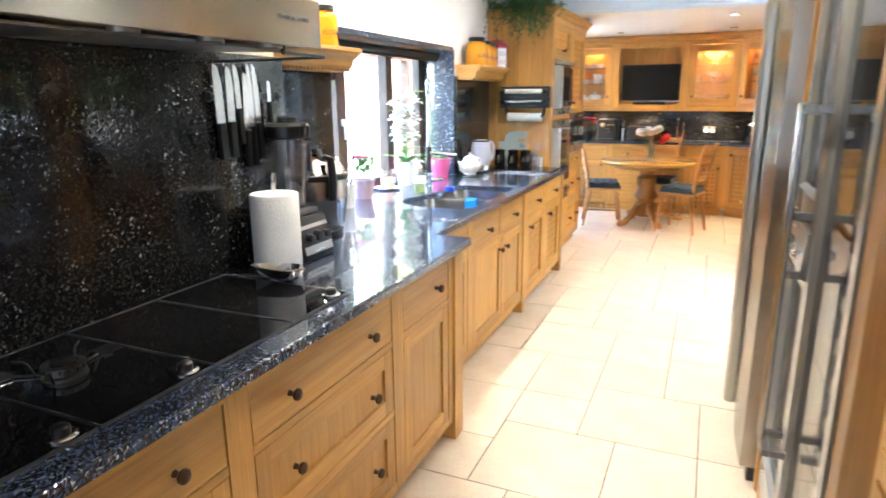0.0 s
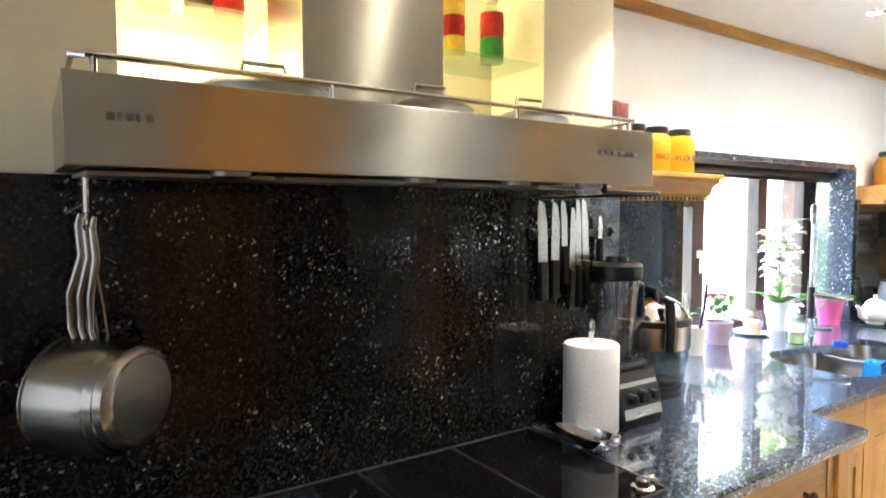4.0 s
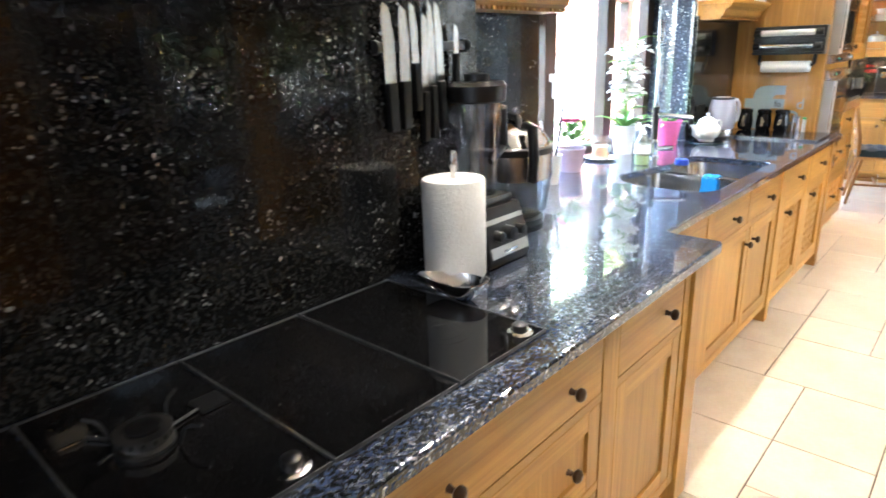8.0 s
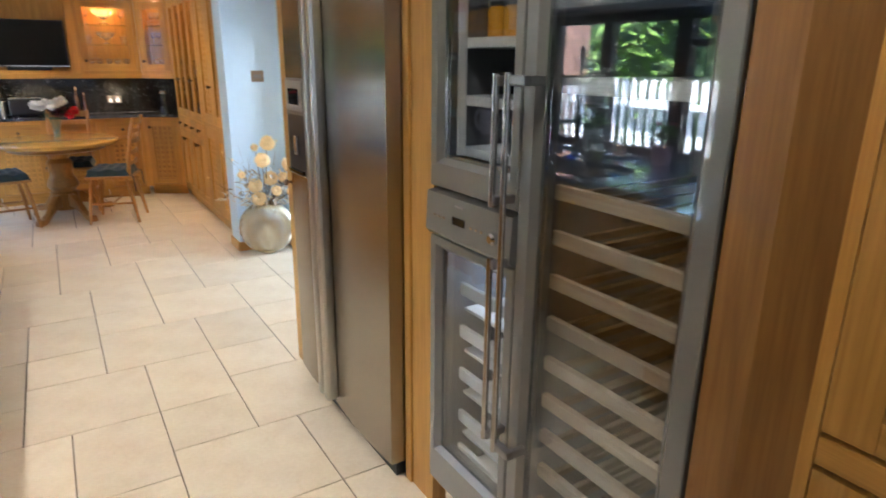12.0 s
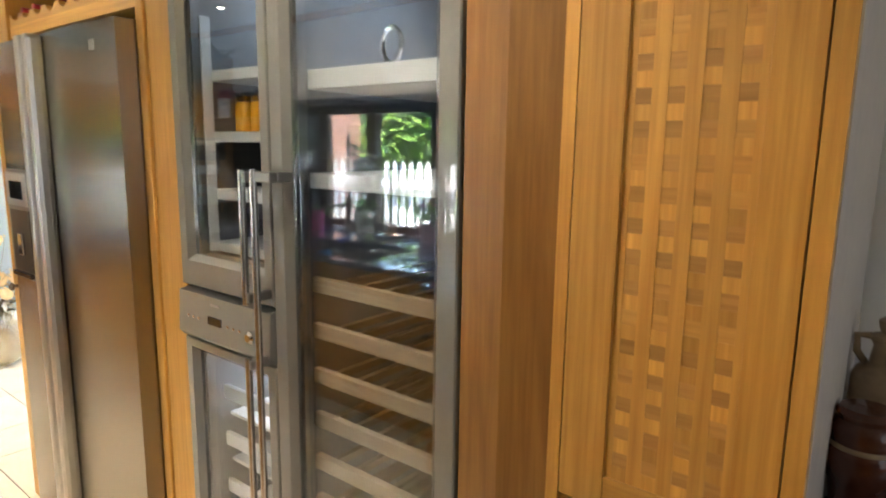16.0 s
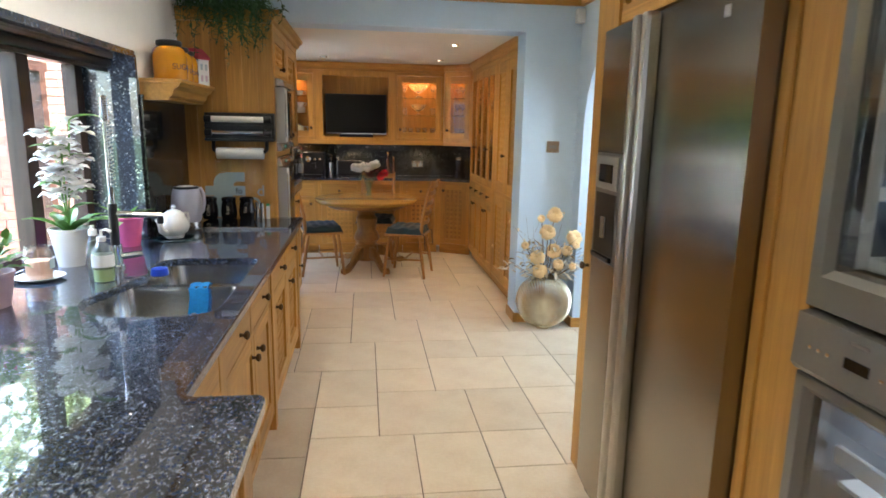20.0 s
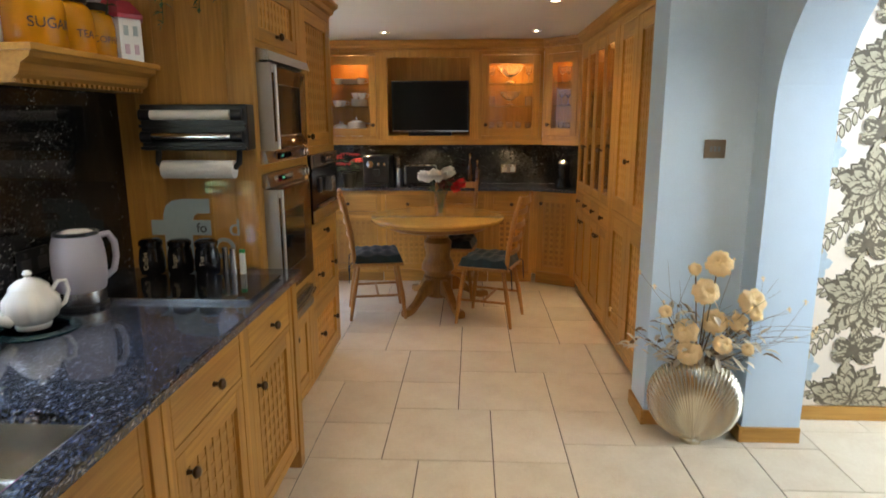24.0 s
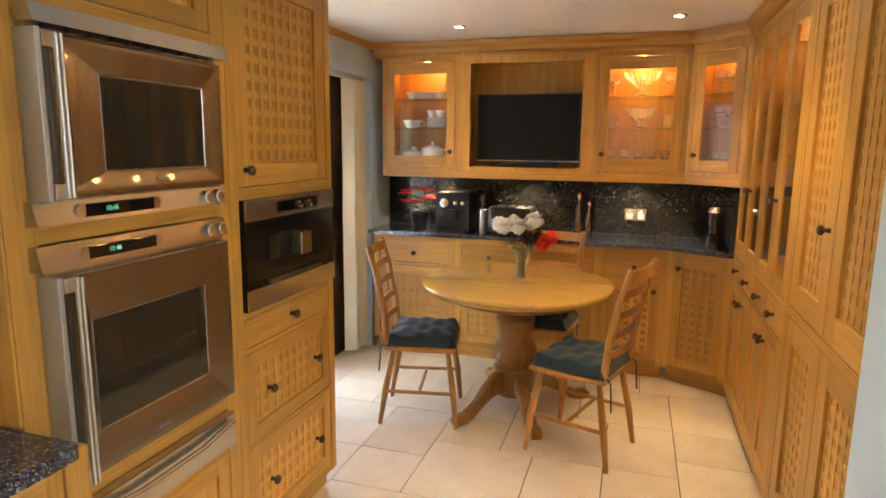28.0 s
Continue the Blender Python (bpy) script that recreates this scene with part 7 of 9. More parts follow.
part("pump", tube(bmesh.new(), [(0, 0, 0.16), (0, 0, 0.195), (0.02, 0.0, 0.2), (0.035, 0.0, 0.19)], 0.006, 8), WHITE_PL, soap, smooth=True)
part("cap", lathe(bmesh.new(), [(0.016, 0.155), (0.016, 0.172), (0.0, 0.174)], seg=14), WHITE_PL, soap)

dw = thing("detergent_bottle", "clear washing-up liquid bottle with flat cap by the sink", "bottle", (-1.735, 3.60, 0.91))
g = part("bottle", lathe(bmesh.new(), [(0.0, 0.0), (0.034, 0.0), (0.036, 0.02), (0.036, 0.11), (0.022, 0.15), (0.015, 0.16), (0.0, 0.16)], seg=20, scale=(0.7, 1)), FROSTED, dw, smooth=True)
g.visible_shadow = False
part("cap", lathe(bmesh.new(), [(0.016, 0.16), (0.016, 0.182), (0.008, 0.186), (0.008, 0.198), (0.0, 0.199)], seg=16), WHITE_PL, dw, smooth=True)

cj = thing("jar_candle", "peach jar candle on a white plate", "candle", (-1.912, 3.535, 0.91))
part("plate", lathe(bmesh.new(), [(0.0, 0.004), (0.06, 0.004), (0.085, 0.014), (0.088, 0.014), (0.064, 0.0), (0.0, 0.0)], seg=28), WHITE_CER, cj, smooth=True)
part("wax", lathe(bmesh.new(), [(0.0, 0.008), (0.044, 0.008), (0.044, 0.075), (0.0, 0.075)], seg=20), CREAM_WAX, cj, smooth=True)
g = part("glass_jar", lathe(bmesh.new(), [(0.0, 0.006), (0.048, 0.006), (0.05, 0.02), (0.05, 0.10), (0.042, 0.115), (0.042, 0.13), (0.039, 0.13), (0.039, 0.114), (0.046, 0.1), (0.046, 0.01)], seg=24), glass("jar_glass", (0.96, 0.97, 0.97), 0.02, 0.10), cj, smooth=True)
g.visible_shadow = False
part("paper_label", B(0.0488, 0.0506, -0.018, 0.018, 0.045, 0.082), GREYBLUE, cj)


def pot(parent, r0, r1, h, m):
    part("pot", lathe(bmesh.new(), [(0.0, 0.0), (r0, 0.0), (r1, h - 0.012), (r1 + 0.004, h - 0.01), (r1 + 0.004, h), (r1 - 0.006, h), (r1 - 0.012, h - 0.03), (0.0, h - 0.03)], seg=28), m, parent, smooth=True)
    part("soil", lathe(bmesh.new(), [(r1 - 0.01, h - 0.025), (r1 * 0.5, h - 0.018), (0.0, h - 0.018)], seg=20), LEAF_D, parent)


orc = thing("orchid", "white flowering orchid in a white ceramic pot", "plant", (-1.905, 3.785, 0.91))
pot(orc, 0.05, 0.072, 0.16, WHITE_CER)
r = rng(4)
for i in range(7):
    bm = bmesh.new()
    a = i * 2.4
    leaf(bm, (0.01 * math.cos(a), 0.01 * math.sin(a), 0.14), (math.cos(a), math.sin(a), 1.1), 0.17 + r.uniform(0, 0.06), 0.05, 0.9, 5)
    part("leaf", bm, LEAF, orc, smooth=True)
for k, (dx, dy, hh) in enumerate(((0.03, 0.03, 0.60), (-0.02, -0.02, 0.55), (0.02, -0.04, 0.48))):
    pts = [(dx * t, dy * t, 0.14 + (hh - 0.14) * t) for t in (0, 0.3, 0.6, 0.85, 1.0)]
    part("stem", tube(bmesh.new(), pts, 0.004, 6), LEAF, orc)
    bm = bmesh.new()
    for i in range(8):
        t = 0.42 + 0.56 * i / 7
        a = i * 2.1 + k
        c = (dx * t + 0.045 * math.cos(a), dy * t + 0.05 * math.sin(a), 0.14 + (hh - 0.14) * t)
        blossom(bm, c, 0.052, 5, 2, r)
    part("blossoms", bm, PETAL_W, orc, "cluster of white orchid blossoms", True)
    bm = bmesh.new()
    for i in range(4):
        t = 0.20 + 0.80 * i / 3
        a = i * 1.9 + k * 2 + 0.6
        leaf(bm, (dx * t, dy * t, 0.14 + (hh - 0.14) * t), (math.cos(a), math.sin(a), 0.7), 0.125, 0.046, 0.8, 4)
    part("stem_leaves", bm, LEAF, orc, smooth=True)

for at, m, flowers, seed, h in (((-1.88, 3.17, 0.91), LILAC, PETAL_P, 8, 0.10),):
    gp = thing("rose_pot", "small pink flowering plant in a lilac pot", "plant", at)
    pot(gp, 0.05, 0.068, 0.115, m)
    r = rng(seed)
    bm, bf = bmesh.new(), bmesh.new()
    for i in range(60):
        a, el = r.uniform(0, 6.28), r.uniform(0.2, 1.4)
        d = Vector((math.cos(a) * math.cos(el), math.sin(a) * math.cos(el), math.sin(el)))
        p = Vector((0, 0, 0.11)) + d * r.uniform(0.03, 0.13)
        leaf(bm, p, d + Vector((r.uniform(-.5, .5), r.uniform(-.5, .5), 0.1)), r.uniform(0.035, 0.06), 0.03, 0.7, 3)
    for i in range(6):
        a = r.uniform(0, 6.28)
        blossom(bf, (0.06 * math.cos(a), 0.06 * math.sin(a), 0.21 + r.uniform(0, 0.05)), 0.022, 6, 3, r)
    part("foliage", bm, LEAF, gp, smooth=True)
    part("blossoms", bf, flowers, gp, "pink blossoms", True)

pp = thing("pink_pot_plant", "leafy plant in a bright pink pot on the sill", "plant", (-1.835, 4.225, 0.91))
pot(pp, 0.055, 0.076, 0.145, PINK)
r = rng(12)
for i in range(13):
    bm = bmesh.new()
    a = i * 2.4
    leaf(bm, (0.01 * math.cos(a), 0.01 * math.sin(a), 0.11), (math.cos(a), math.sin(a), r.uniform(0.6, 2.2)), r.uniform(0.11, 0.18), 0.028, 0.9, 5)
    part("leaf", bm, LEAF, pp, smooth=True)

single("tea_mat", lathe(bmesh.new(), [(0.0, 0.0), (0.088, 0.0), (0.088, 0.004), (0.0, 0.004)], (-1.665, 4.41, 0.9105), 28), plain("navy_felt", (0.03, 0.045, 0.08), 0.9, 0, 0.2, 120, 0.3), "round dark blue mat under the teapot", "mat")
gm = thing("glass_mat", "round dark teal glass mat under the teapot", "mat", (-1.655, 4.405, 0.9105))
part("disc", lathe(bmesh.new(), [(0.0, 0.0), (0.112, 0.0), (0.114, 0.002), (0.112, 0.004), (0.0, 0.004)], seg=40), plain("teal_glass", (0.012, 0.035, 0.04), 0.12, 0, 0.1, 20, 0), gm, smooth=True)
tp = thing("teapot", "small cream white fluted ceramic teapot", "teapot", (-1.668, 4.41, 0.915), -24)
bm = lathe(bmesh.new(), [(0.0, 0.0), (0.044, 0.0), (0.048, 0.010), (0.046, 0.016), (0.066, 0.034), (0.076, 0.062), (0.072, 0.088), (0.054, 0.112), (0.050, 0.122), (0.0, 0.122)], seg=48)
for v in bm.verts:
    a = math.atan2(v.co.y, v.co.x)
    k = 1 + 0.03 * math.cos(a * 14 + v.co.z * 20) * (1 if 0.02 < v.co.z < 0.115 else 0)
    v.co.x *= k
    v.co.y *= k
part("body", bm, WHITE_CER, tp, smooth=True)
part("lid", lathe(bmesh.new(), [(0.053, 0.122), (0.05, 0.128), (0.03, 0.144), (0.012, 0.150), (0.008, 0.154), (0.014, 0.162), (0.008, 0.172), (0.0, 0.174)], seg=24), WHITE_CER, tp, smooth=True)
part("spout", tube(bmesh.new(), [(0.0, -0.062, 0.035), (0.0, -0.095, 0.05), (0.0, -0.105, 0.085), (0.0, -0.118, 0.105), (0.0, -0.128, 0.108)], 0.014, 10, taper=[1.4, 1.15, 0.85, 0.7, 0.6]), WHITE_CER, tp, smooth=True)
part("handle", tube(bmesh.new(), [(0.0, 0.062, 0.095), (0.0, 0.085, 0.122), (0.0, 0.108, 0.118), (0.0, 0.114, 0.085), (0.0, 0.098, 0.05), (0.0, 0.072, 0.036)], 0.0065, 8), WHITE_CER, tp, smooth=True)

kt = thing("kettle", "lilac-white electric kettle on a brushed steel base", "kettle", (-1.662, 4.64, 0.91), 55)
KET = plain("kettle_plastic", (0.47, 0.46, 0.54), 0.3, 0, 0.03, 20, 0, Transmission_Weight=0.15)
part("stand", lathe(bmesh.new(), [(0.0, 0.0), (0.076, 0.0), (0.076, 0.012), (0.07, 0.016), (0.0, 0.016)], seg=32), BLACK, kt, smooth=True)
part("base", lathe(bmesh.new(), [(0.071, 0.016), (0.072, 0.02), (0.069, 0.058), (0.0, 0.058)], seg=32), STEEL, kt, smooth=True)
part("body", lathe(bmesh.new(), [(0.069, 0.058), (0.074, 0.066), (0.080, 0.11), (0.081, 0.16), (0.077, 0.205), (0.067, 0.240), (0.062, 0.240), (0.07, 0.18), (0.0, 0.12)], seg=36), KET, kt, "lilac-white rounded body", True)
part("lid_rim", lathe(bmesh.new(), [(0.064, 0.239), (0.068, 0.242), (0.066, 0.252), (0.058, 0.253), (0.058, 0.244)], seg=36), BLACK, kt, smooth=True)
part("lid", lathe(bmesh.new(), [(0.058, 0.247), (0.04, 0.255), (0.0, 0.257)], seg=28), WHITE_PL, kt, smooth=True)
part("handle", tube(bmesh.new(), [(0.062, 0.0, 0.228), (0.10, 0.0, 0.232), (0.118, 0.0, 0.20), (0.12, 0.0, 0.15), (0.108, 0.0, 0.105), (0.078, 0.0, 0.085)], 0.011, 10), KET, kt, smooth=True)

bdz = thing("induction_board", "black glass plate with steel front edge on the worktop", "hot plate", (-1.38, 4.86, 0.9105))
part("glass", B(-0.26, 0.26, -0.17, 0.17, 0.003, 0.012, bev=0.002), BLACK_GLASS, bdz)
part("front_edge", B(-0.05 - 0.21, 0.26, -0.178, -0.171, 0.0, 0.013, bev=0.001), STEEL_H, bdz)

for x, tx in ((-1.636, "Coffee"), (-1.521, "Sugar"), (-1.413, "Tea")):
    cn = thing("canister", "black glazed storage canister with gold lettering", "canister", (x, 5.045, 0.923), 0, "black canisters")
    part("body", lathe(bmesh.new(), [(0.0, 0.0), (0.042, 0.0), (0.048, 0.02), (0.049, 0.05), (0.043, 0.095), (0.038, 0.108), (0.0, 0.108)], seg=24), BLACK_GLASS, cn, smooth=True)
    part("lid", lathe(bmesh.new(), [(0.038, 0.109), (0.044, 0.112), (0.044, 0.128), (0.034, 0.136), (0.0, 0.138)], seg=24), BLACK_GLASS, cn, smooth=True)
    words(tx, 0.026, TEXT_GOLD, cn, pose(0.0, -0.0492, 0.058, 90, -90, 0))
for x, hh in ((-1.355, 0.11), (-1.325, 0.105)):
    ml = thing("pepper_mill", "slim brushed steel mill beside the canisters", "mill", (x, 5.08, 0.911), 0, "steel mills")
    part("tube", lathe(bmesh.new(), [(0.0, 0.0), (0.014, 0.0), (0.011, hh * 0.8), (0.012, hh), (0.0, hh)], seg=14), STEEL, ml, smooth=True)
mk = thing("marker_tube", "small white tube with green cap", "tube", (-1.290, 5.09, 0.911))
part("tube", B(-0.011, 0.011, -0.008, 0.008, 0.0, 0.085, bev=0.003), WHITE_PL, mk)
part("cap", B(-0.011, 0.011, -0.008, 0.008, 0.0855, 0.10, bev=0.003), plain("green_cap", (0.02, 0.35, 0.10), 0.4), mk)

ac = thing("acrylic_board", "clear acrylic panel with frosted food lettering", "panel", (-1.50, 5.165, 0.915))
g = part("sheet", B(-0.26, 0.25, 0.0, 0.006, 0.0, 0.36, bev=0.001), GLASS, ac, "clear sheet")
g.visible_shadow = False
hook = [(0.06, 0.288), (-0.05, 0.288), (-0.095, 0.280), (-0.123, 0.258), (-0.135, 0.222)]
outline = [(-0.135, 0.0), (-0.02, 0.0), (-0.02, 0.139), (0.06, 0.139), (0.06, 0.201), (-0.012, 0.201), (-0.008, 0.217), (0.008, 0.229), (0.06, 0.229)] + hook + [(-0.135, 0.201), (-0.188, 0.201), (-0.188, 0.139), (-0.135, 0.139)]
part("letter", prism(bmesh.new(), outline, -0.003, -0.0005, 'y'), GREYBLUE, ac, "bold frosted letter f")
words("fo", 0.055, TEXT_DK, ac, pose(0.022, -0.004, 0.168, 90, 0, 0))
words("o", 0.19, GREYBLUE, ac, pose(0.110, -0.002, 0.098, 90, 0, 0), 0.001)
words("d", 0.10, GREYBLUE, ac, pose(0.158, -0.002, 0.168, 90, 0, 0), 0.001)

fd = thing("foil_dispenser", "black wall dispenser for foil, film and kitchen roll", "dispenser", (-1.445, 5.178, 1.40))
part("body", B(-0.21, 0.21, -0.085, 0.0, 0.0, 0.175, bev=0.008), BLACK, fd)
for z, m in ((0.135, PAPER), (0.052, CHROME)):
    part("film_roll", lathe(bmesh.new(), [(0.006, -0.165), (0.019, -0.165), (0.019, 0.145), (0.006, 0.145)], (0, -0.084, z), 18, 'x'), m, fd, "white film roll" if z > 0.1 else "foil roll", True)
    for sx in (-0.19, 0.17):
        part("roll_end", lathe(bmesh.new(), [(0.0, sx - 0.02), (0.022, sx - 0.018), (0.022, sx + 0.022), (0.0, sx + 0.024)], (0, -0.084, z), 18, 'x'), BLACK, fd, smooth=True)
    part("cutter_bar", B(-0.21, 0.205, -0.100, -0.084, z - 0.048, z - 0.036, bev=0.002), BLACK, fd)
for sx in (-0.17, 0.155):
    part("arm", tube(bmesh.new(), [(sx, -0.04, 0.0), (sx, -0.05, -0.05), (sx - 0.02 * (1 if sx > 0 else -1), -0.05, -0.07)], 0.012, 8), BLACK, fd, smooth=True)
part("kitchen_roll", lathe(bmesh.new(), [(0.015, -0.15), (0.036, -0.15), (0.036, 0.135), (0.015, 0.135)], (0, -0.05, -0.075), 24, 'x'), PAPER, fd, "white paper roll", True)

cl = thing("dish_cloth", "bright blue cloth draped over the sink divider", "cloth", (-1.325, 3.539, 0.866))
bm = bmesh.new()
rows = []
for i in range(11):
    t = i / 10
    y = 0.0 + 0.075 * (t - 0.35) * 2
    z = 0.018 - 1.6 * max(0, abs(t - 0.38) - 0.12) ** 1.3 * 0.16
    rows.append([bm.verts.new((-0.05 + 0.1 * k / 8 + 0.006 * math.sin(i), (-y) * 0.55 - (0.02 if t > 0.5 else -0.02), z + 0.004 * math.sin(k * 1.7 + i))) for k in range(9)])
for a, b in zip(rows, rows[1:]):
    for k in range(8):
        bm.faces.new((a[k], a[k + 1], b[k + 1], b[k]))
bmesh.ops.solidify(bm, geom=bm.faces[:], thickness=0.003)
bmesh.ops.scale(bm, vec=(0.72, 0.8, 1.0), verts=bm.verts[:])
part("fabric", bm, BLUE_CLOTH, cl, smooth=True)
sb = thing("scrubber", "blue and clear dish scrubber standing by the sink", "scrubber", (-1.475, 3.539, 0.877))
part("body", lathe(bmesh.new(), [(0.0, 0.0), (0.03, 0.0), (0.032, 0.03), (0.03, 0.045), (0.0, 0.045)], seg=18), CLEAR_PL, sb, smooth=True)
part("cap", lathe(bmesh.new(), [(0.032, 0.045), (0.034, 0.05), (0.03, 0.072), (0.0, 0.076)], seg=18), BLUE_PL, sb, "blue top", True)

# trailing plant on the tall unit
tr = thing("trailing_plant", "green trailing fern spilling over the tall oak unit", "plant", (-1.50, 5.40, 2.198))
r = rng(21)
for s in range(110):
    bm = bmesh.new()
    x0, y0 = r.uniform(-0.28, 0.22), r.uniform(-0.24, 0.15)
    p = Vector((x0, y0, 0.0))
    d = Vector((r.uniform(-0.3, 0.4), -1.0 + r.uniform(-0.2, 0.5), r.uniform(0.4, 1.6))).normalized()
    pts = [p.copy()]
    for k in range(r.randint(8, 14)):
        d = (d + Vector((r.uniform(-.25, .25), 0, -0.24))).normalized()
        p = p + d * 0.036
        if p.y > -0.262:
            p.z = max(p.z, 0.003)
        pts.append(p.copy())
    tube(bm, pts, 0.0018, 4)
    for k in range(1, len(pts)):
        for q in range(3):
            dd = Vector((r.uniform(-1, 1), r.uniform(-1, 0.6), r.uniform(-0.6, 0.6)))
            leaf(bm, pts[k], dd, r.uniform(0.025, 0.05), 0.015, 0.4, 2)
    part("frond", bm, LEAF_D, tr)

# oven clocks
for holder, cx, cz in CLOCKS:
    words("10:46", 0.017, DIGIT, holder, pose(cx, -0.0344, cz, 90, 0, 0), 0.0002)

# ---------------------------------------------------------------- downlights
def downlight(x, y, z):
    d = thing("downlight", "small round recessed ceiling downlight with chrome rim", "downlight", (x, y, z), 0, "recessed downlights")
    part("rim", lathe(bmesh.new(), [(0.026, -0.001), (0.028, -0.008), (0.040, -0.006), (0.043, -0.0005)], seg=24), CHROME, d, smooth=True)
    part("bulb", lathe(bmesh.new(), [(0.0, -0.003), (0.025, -0.003), (0.025, -0.0006)], seg=20), LAMP_GLOW, d)


for yy in ROW_Y:
    downlight(-1.32, yy, CEIL_K)
# fittings to go with the four added kitchen lamps
for xx, yy in ((-0.3, 1.5), (-0.3, 2.9), (-0.3, 4.4), (0.6, 4.6)):
    downlight(xx, yy, CEIL_K)
for xx, yy in ((-1.10, 8.0), (0.14, 7.98), (0.12, 6.70)):
    downlight(xx, yy, CEIL_D)

# ---------------------------------------------------------------- switch, sensor, socket
sw = thing("light_switch", "brushed bronze light switch plate on the blue wall", "switch", (0.742, Y_SW - 0.002, 1.38))
part("plate", B(-0.048, 0.048, -0.006, 0.0, -0.042, 0.042, bev=0.002), plain("bronze_plate", (0.30, 0.22, 0.15), 0.35, 0.7, 0.05, 80), sw)
for o in (-0.018, 0.0, 0.018):
    part("rocker", B(o - 0.006, o + 0.006, -0.009, -0.006, -0.012, 0.012, bev=0.0015), STEEL_DK, sw)
pir = thing("alarm_sensor", "white alarm sensor high in the corner", "sensor", (0.885, Y_SW - 0.05, 2.27))
part("case", B(-0.03, 0.03, -0.03, 0.03, 0.0, 0.10, bev=0.008), WHITE_PL, pir)
part("lens", B(-0.02, 0.02, -0.034, -0.028, 0.02, 0.05, bev=0.004), WHITE_CER, pir)
ks = thing("wall_socket", "black double wall socket behind the kettle", "socket", (-1.79, 4.60, 1.07))
part("plate", B(0.0, 0.007, -0.073, 0.073, -0.043, 0.043, bev=0.003), BLACK, ks)
for o in (-0.038, 0.038):
    part("outlet", B(0.006, 0.0085, o - 0.022, o + 0.022, -0.03, 0.012, bev=0.002), SATIN_EDGE, ks)
    part("switch", B(0.006, 0.011, o - 0.007, o + 0.007, 0.018, 0.034, bev=0.002), SATIN_EDGE, ks)
so = thing("wall_socket", "double white wall socket on the dark splashback", "socket", (-0.02, 8.779, 1.055))
part("plate", B(-0.073, 0.073, -0.007, 0.0, -0.043, 0.043, bev=0.003), STEEL, so)
for o in (-0.038, 0.038):
    part("outlet", B(o - 0.022, o + 0.022, -0.0085, -0.006, -0.03, 0.012, bev=0.002), WHITE_PL, so)
    part("switch", B(o - 0.007, o + 0.007, -0.011, -0.006, 0.018, 0.034, bev=0.002), WHITE_PL, so)

def pompon(bm, c, big, n, r):
    """A ball of overlapping petals."""
    for k in range(n):
        el, a = math.asin(1 - 2 * (k + 0.5) / n), k * 2.39996
        d = Vector((math.cos(a) * math.cos(el), math.sin(a) * math.cos(el), math.sin(el)))
        leaf(bm, Vector(c) + d * big * 0.25, d + Vector((r.uniform(-.4, .4), r.uniform(-.4, .4), r.uniform(-.4, .4))), big * r.uniform(0.6, 0.85), big * 0.75, 0.3, 3)


def rose(bm, c, big, r):
    """A full paper rose: many small rounded petals that open outwards in rings round an axis facing the room."""
    axis = Vector((r.uniform(-0.5, 0.4), -0.8, r.uniform(0.2, 0.8))).normalized()
    e1 = axis.orthogonal().normalized()
    e2 = axis.cross(e1)
    heart = bm.verts.new(Vector(c) - axis * big * 0.5)
    for ring, (n, tilt, size) in enumerate(((5, 0.15, 0.80), (8, 0.42, 0.86), (11, 0.72, 0.92), (14, 1.02, 0.97), (15, 1.36, 1.0), (14, 1.78, 1.0), (11, 2.25, 0.9))):
        for k in range(n):
            a = 2 * math.pi * (k + 0.41 * ring) / n + r.uniform(-0.25, 0.25)
            t = tilt + r.uniform(-0.16, 0.16)
            out = e1 * math.cos(a) + e2 * math.sin(a)
            side = axis.cross(out)
            d = (axis * math.cos(t) + out * math.sin(t)).normalized()
            nrm = d.cross(side)
            base = Vector(c) - axis * big * 0.2 + out * big * 0.06
            ln, wd = big * size * r.uniform(0.92, 1.14), big * r.uniform(0.24, 0.33)
            rows = []
            for i in range(6):
                u = (0.0, 0.35, 0.6, 0.8, 0.93, 1.0)[i]
                half = wd * (0.3, 0.75, 1.0, 0.95, 0.7, 0.35)[i]
                mid = base + d * ln * u + nrm * (0.10 * ln * math.sin(math.pi * u) - 0.55 * ln * max(0, u - 0.6))
                rows.append([bm.verts.new(mid + side * half * q + nrm * half * 0.28 * (1 - abs(q))) for q in (-1.0, 0.0, 1.0)])
            for q in range(2):
                bm.faces.new((heart, rows[0][q], rows[0][q + 1]))
            for g, h in zip(rows, rows[1:]):
                for q in range(2):
                    bm.faces.new((g[q], g[q + 1], h[q + 1], h[q]))


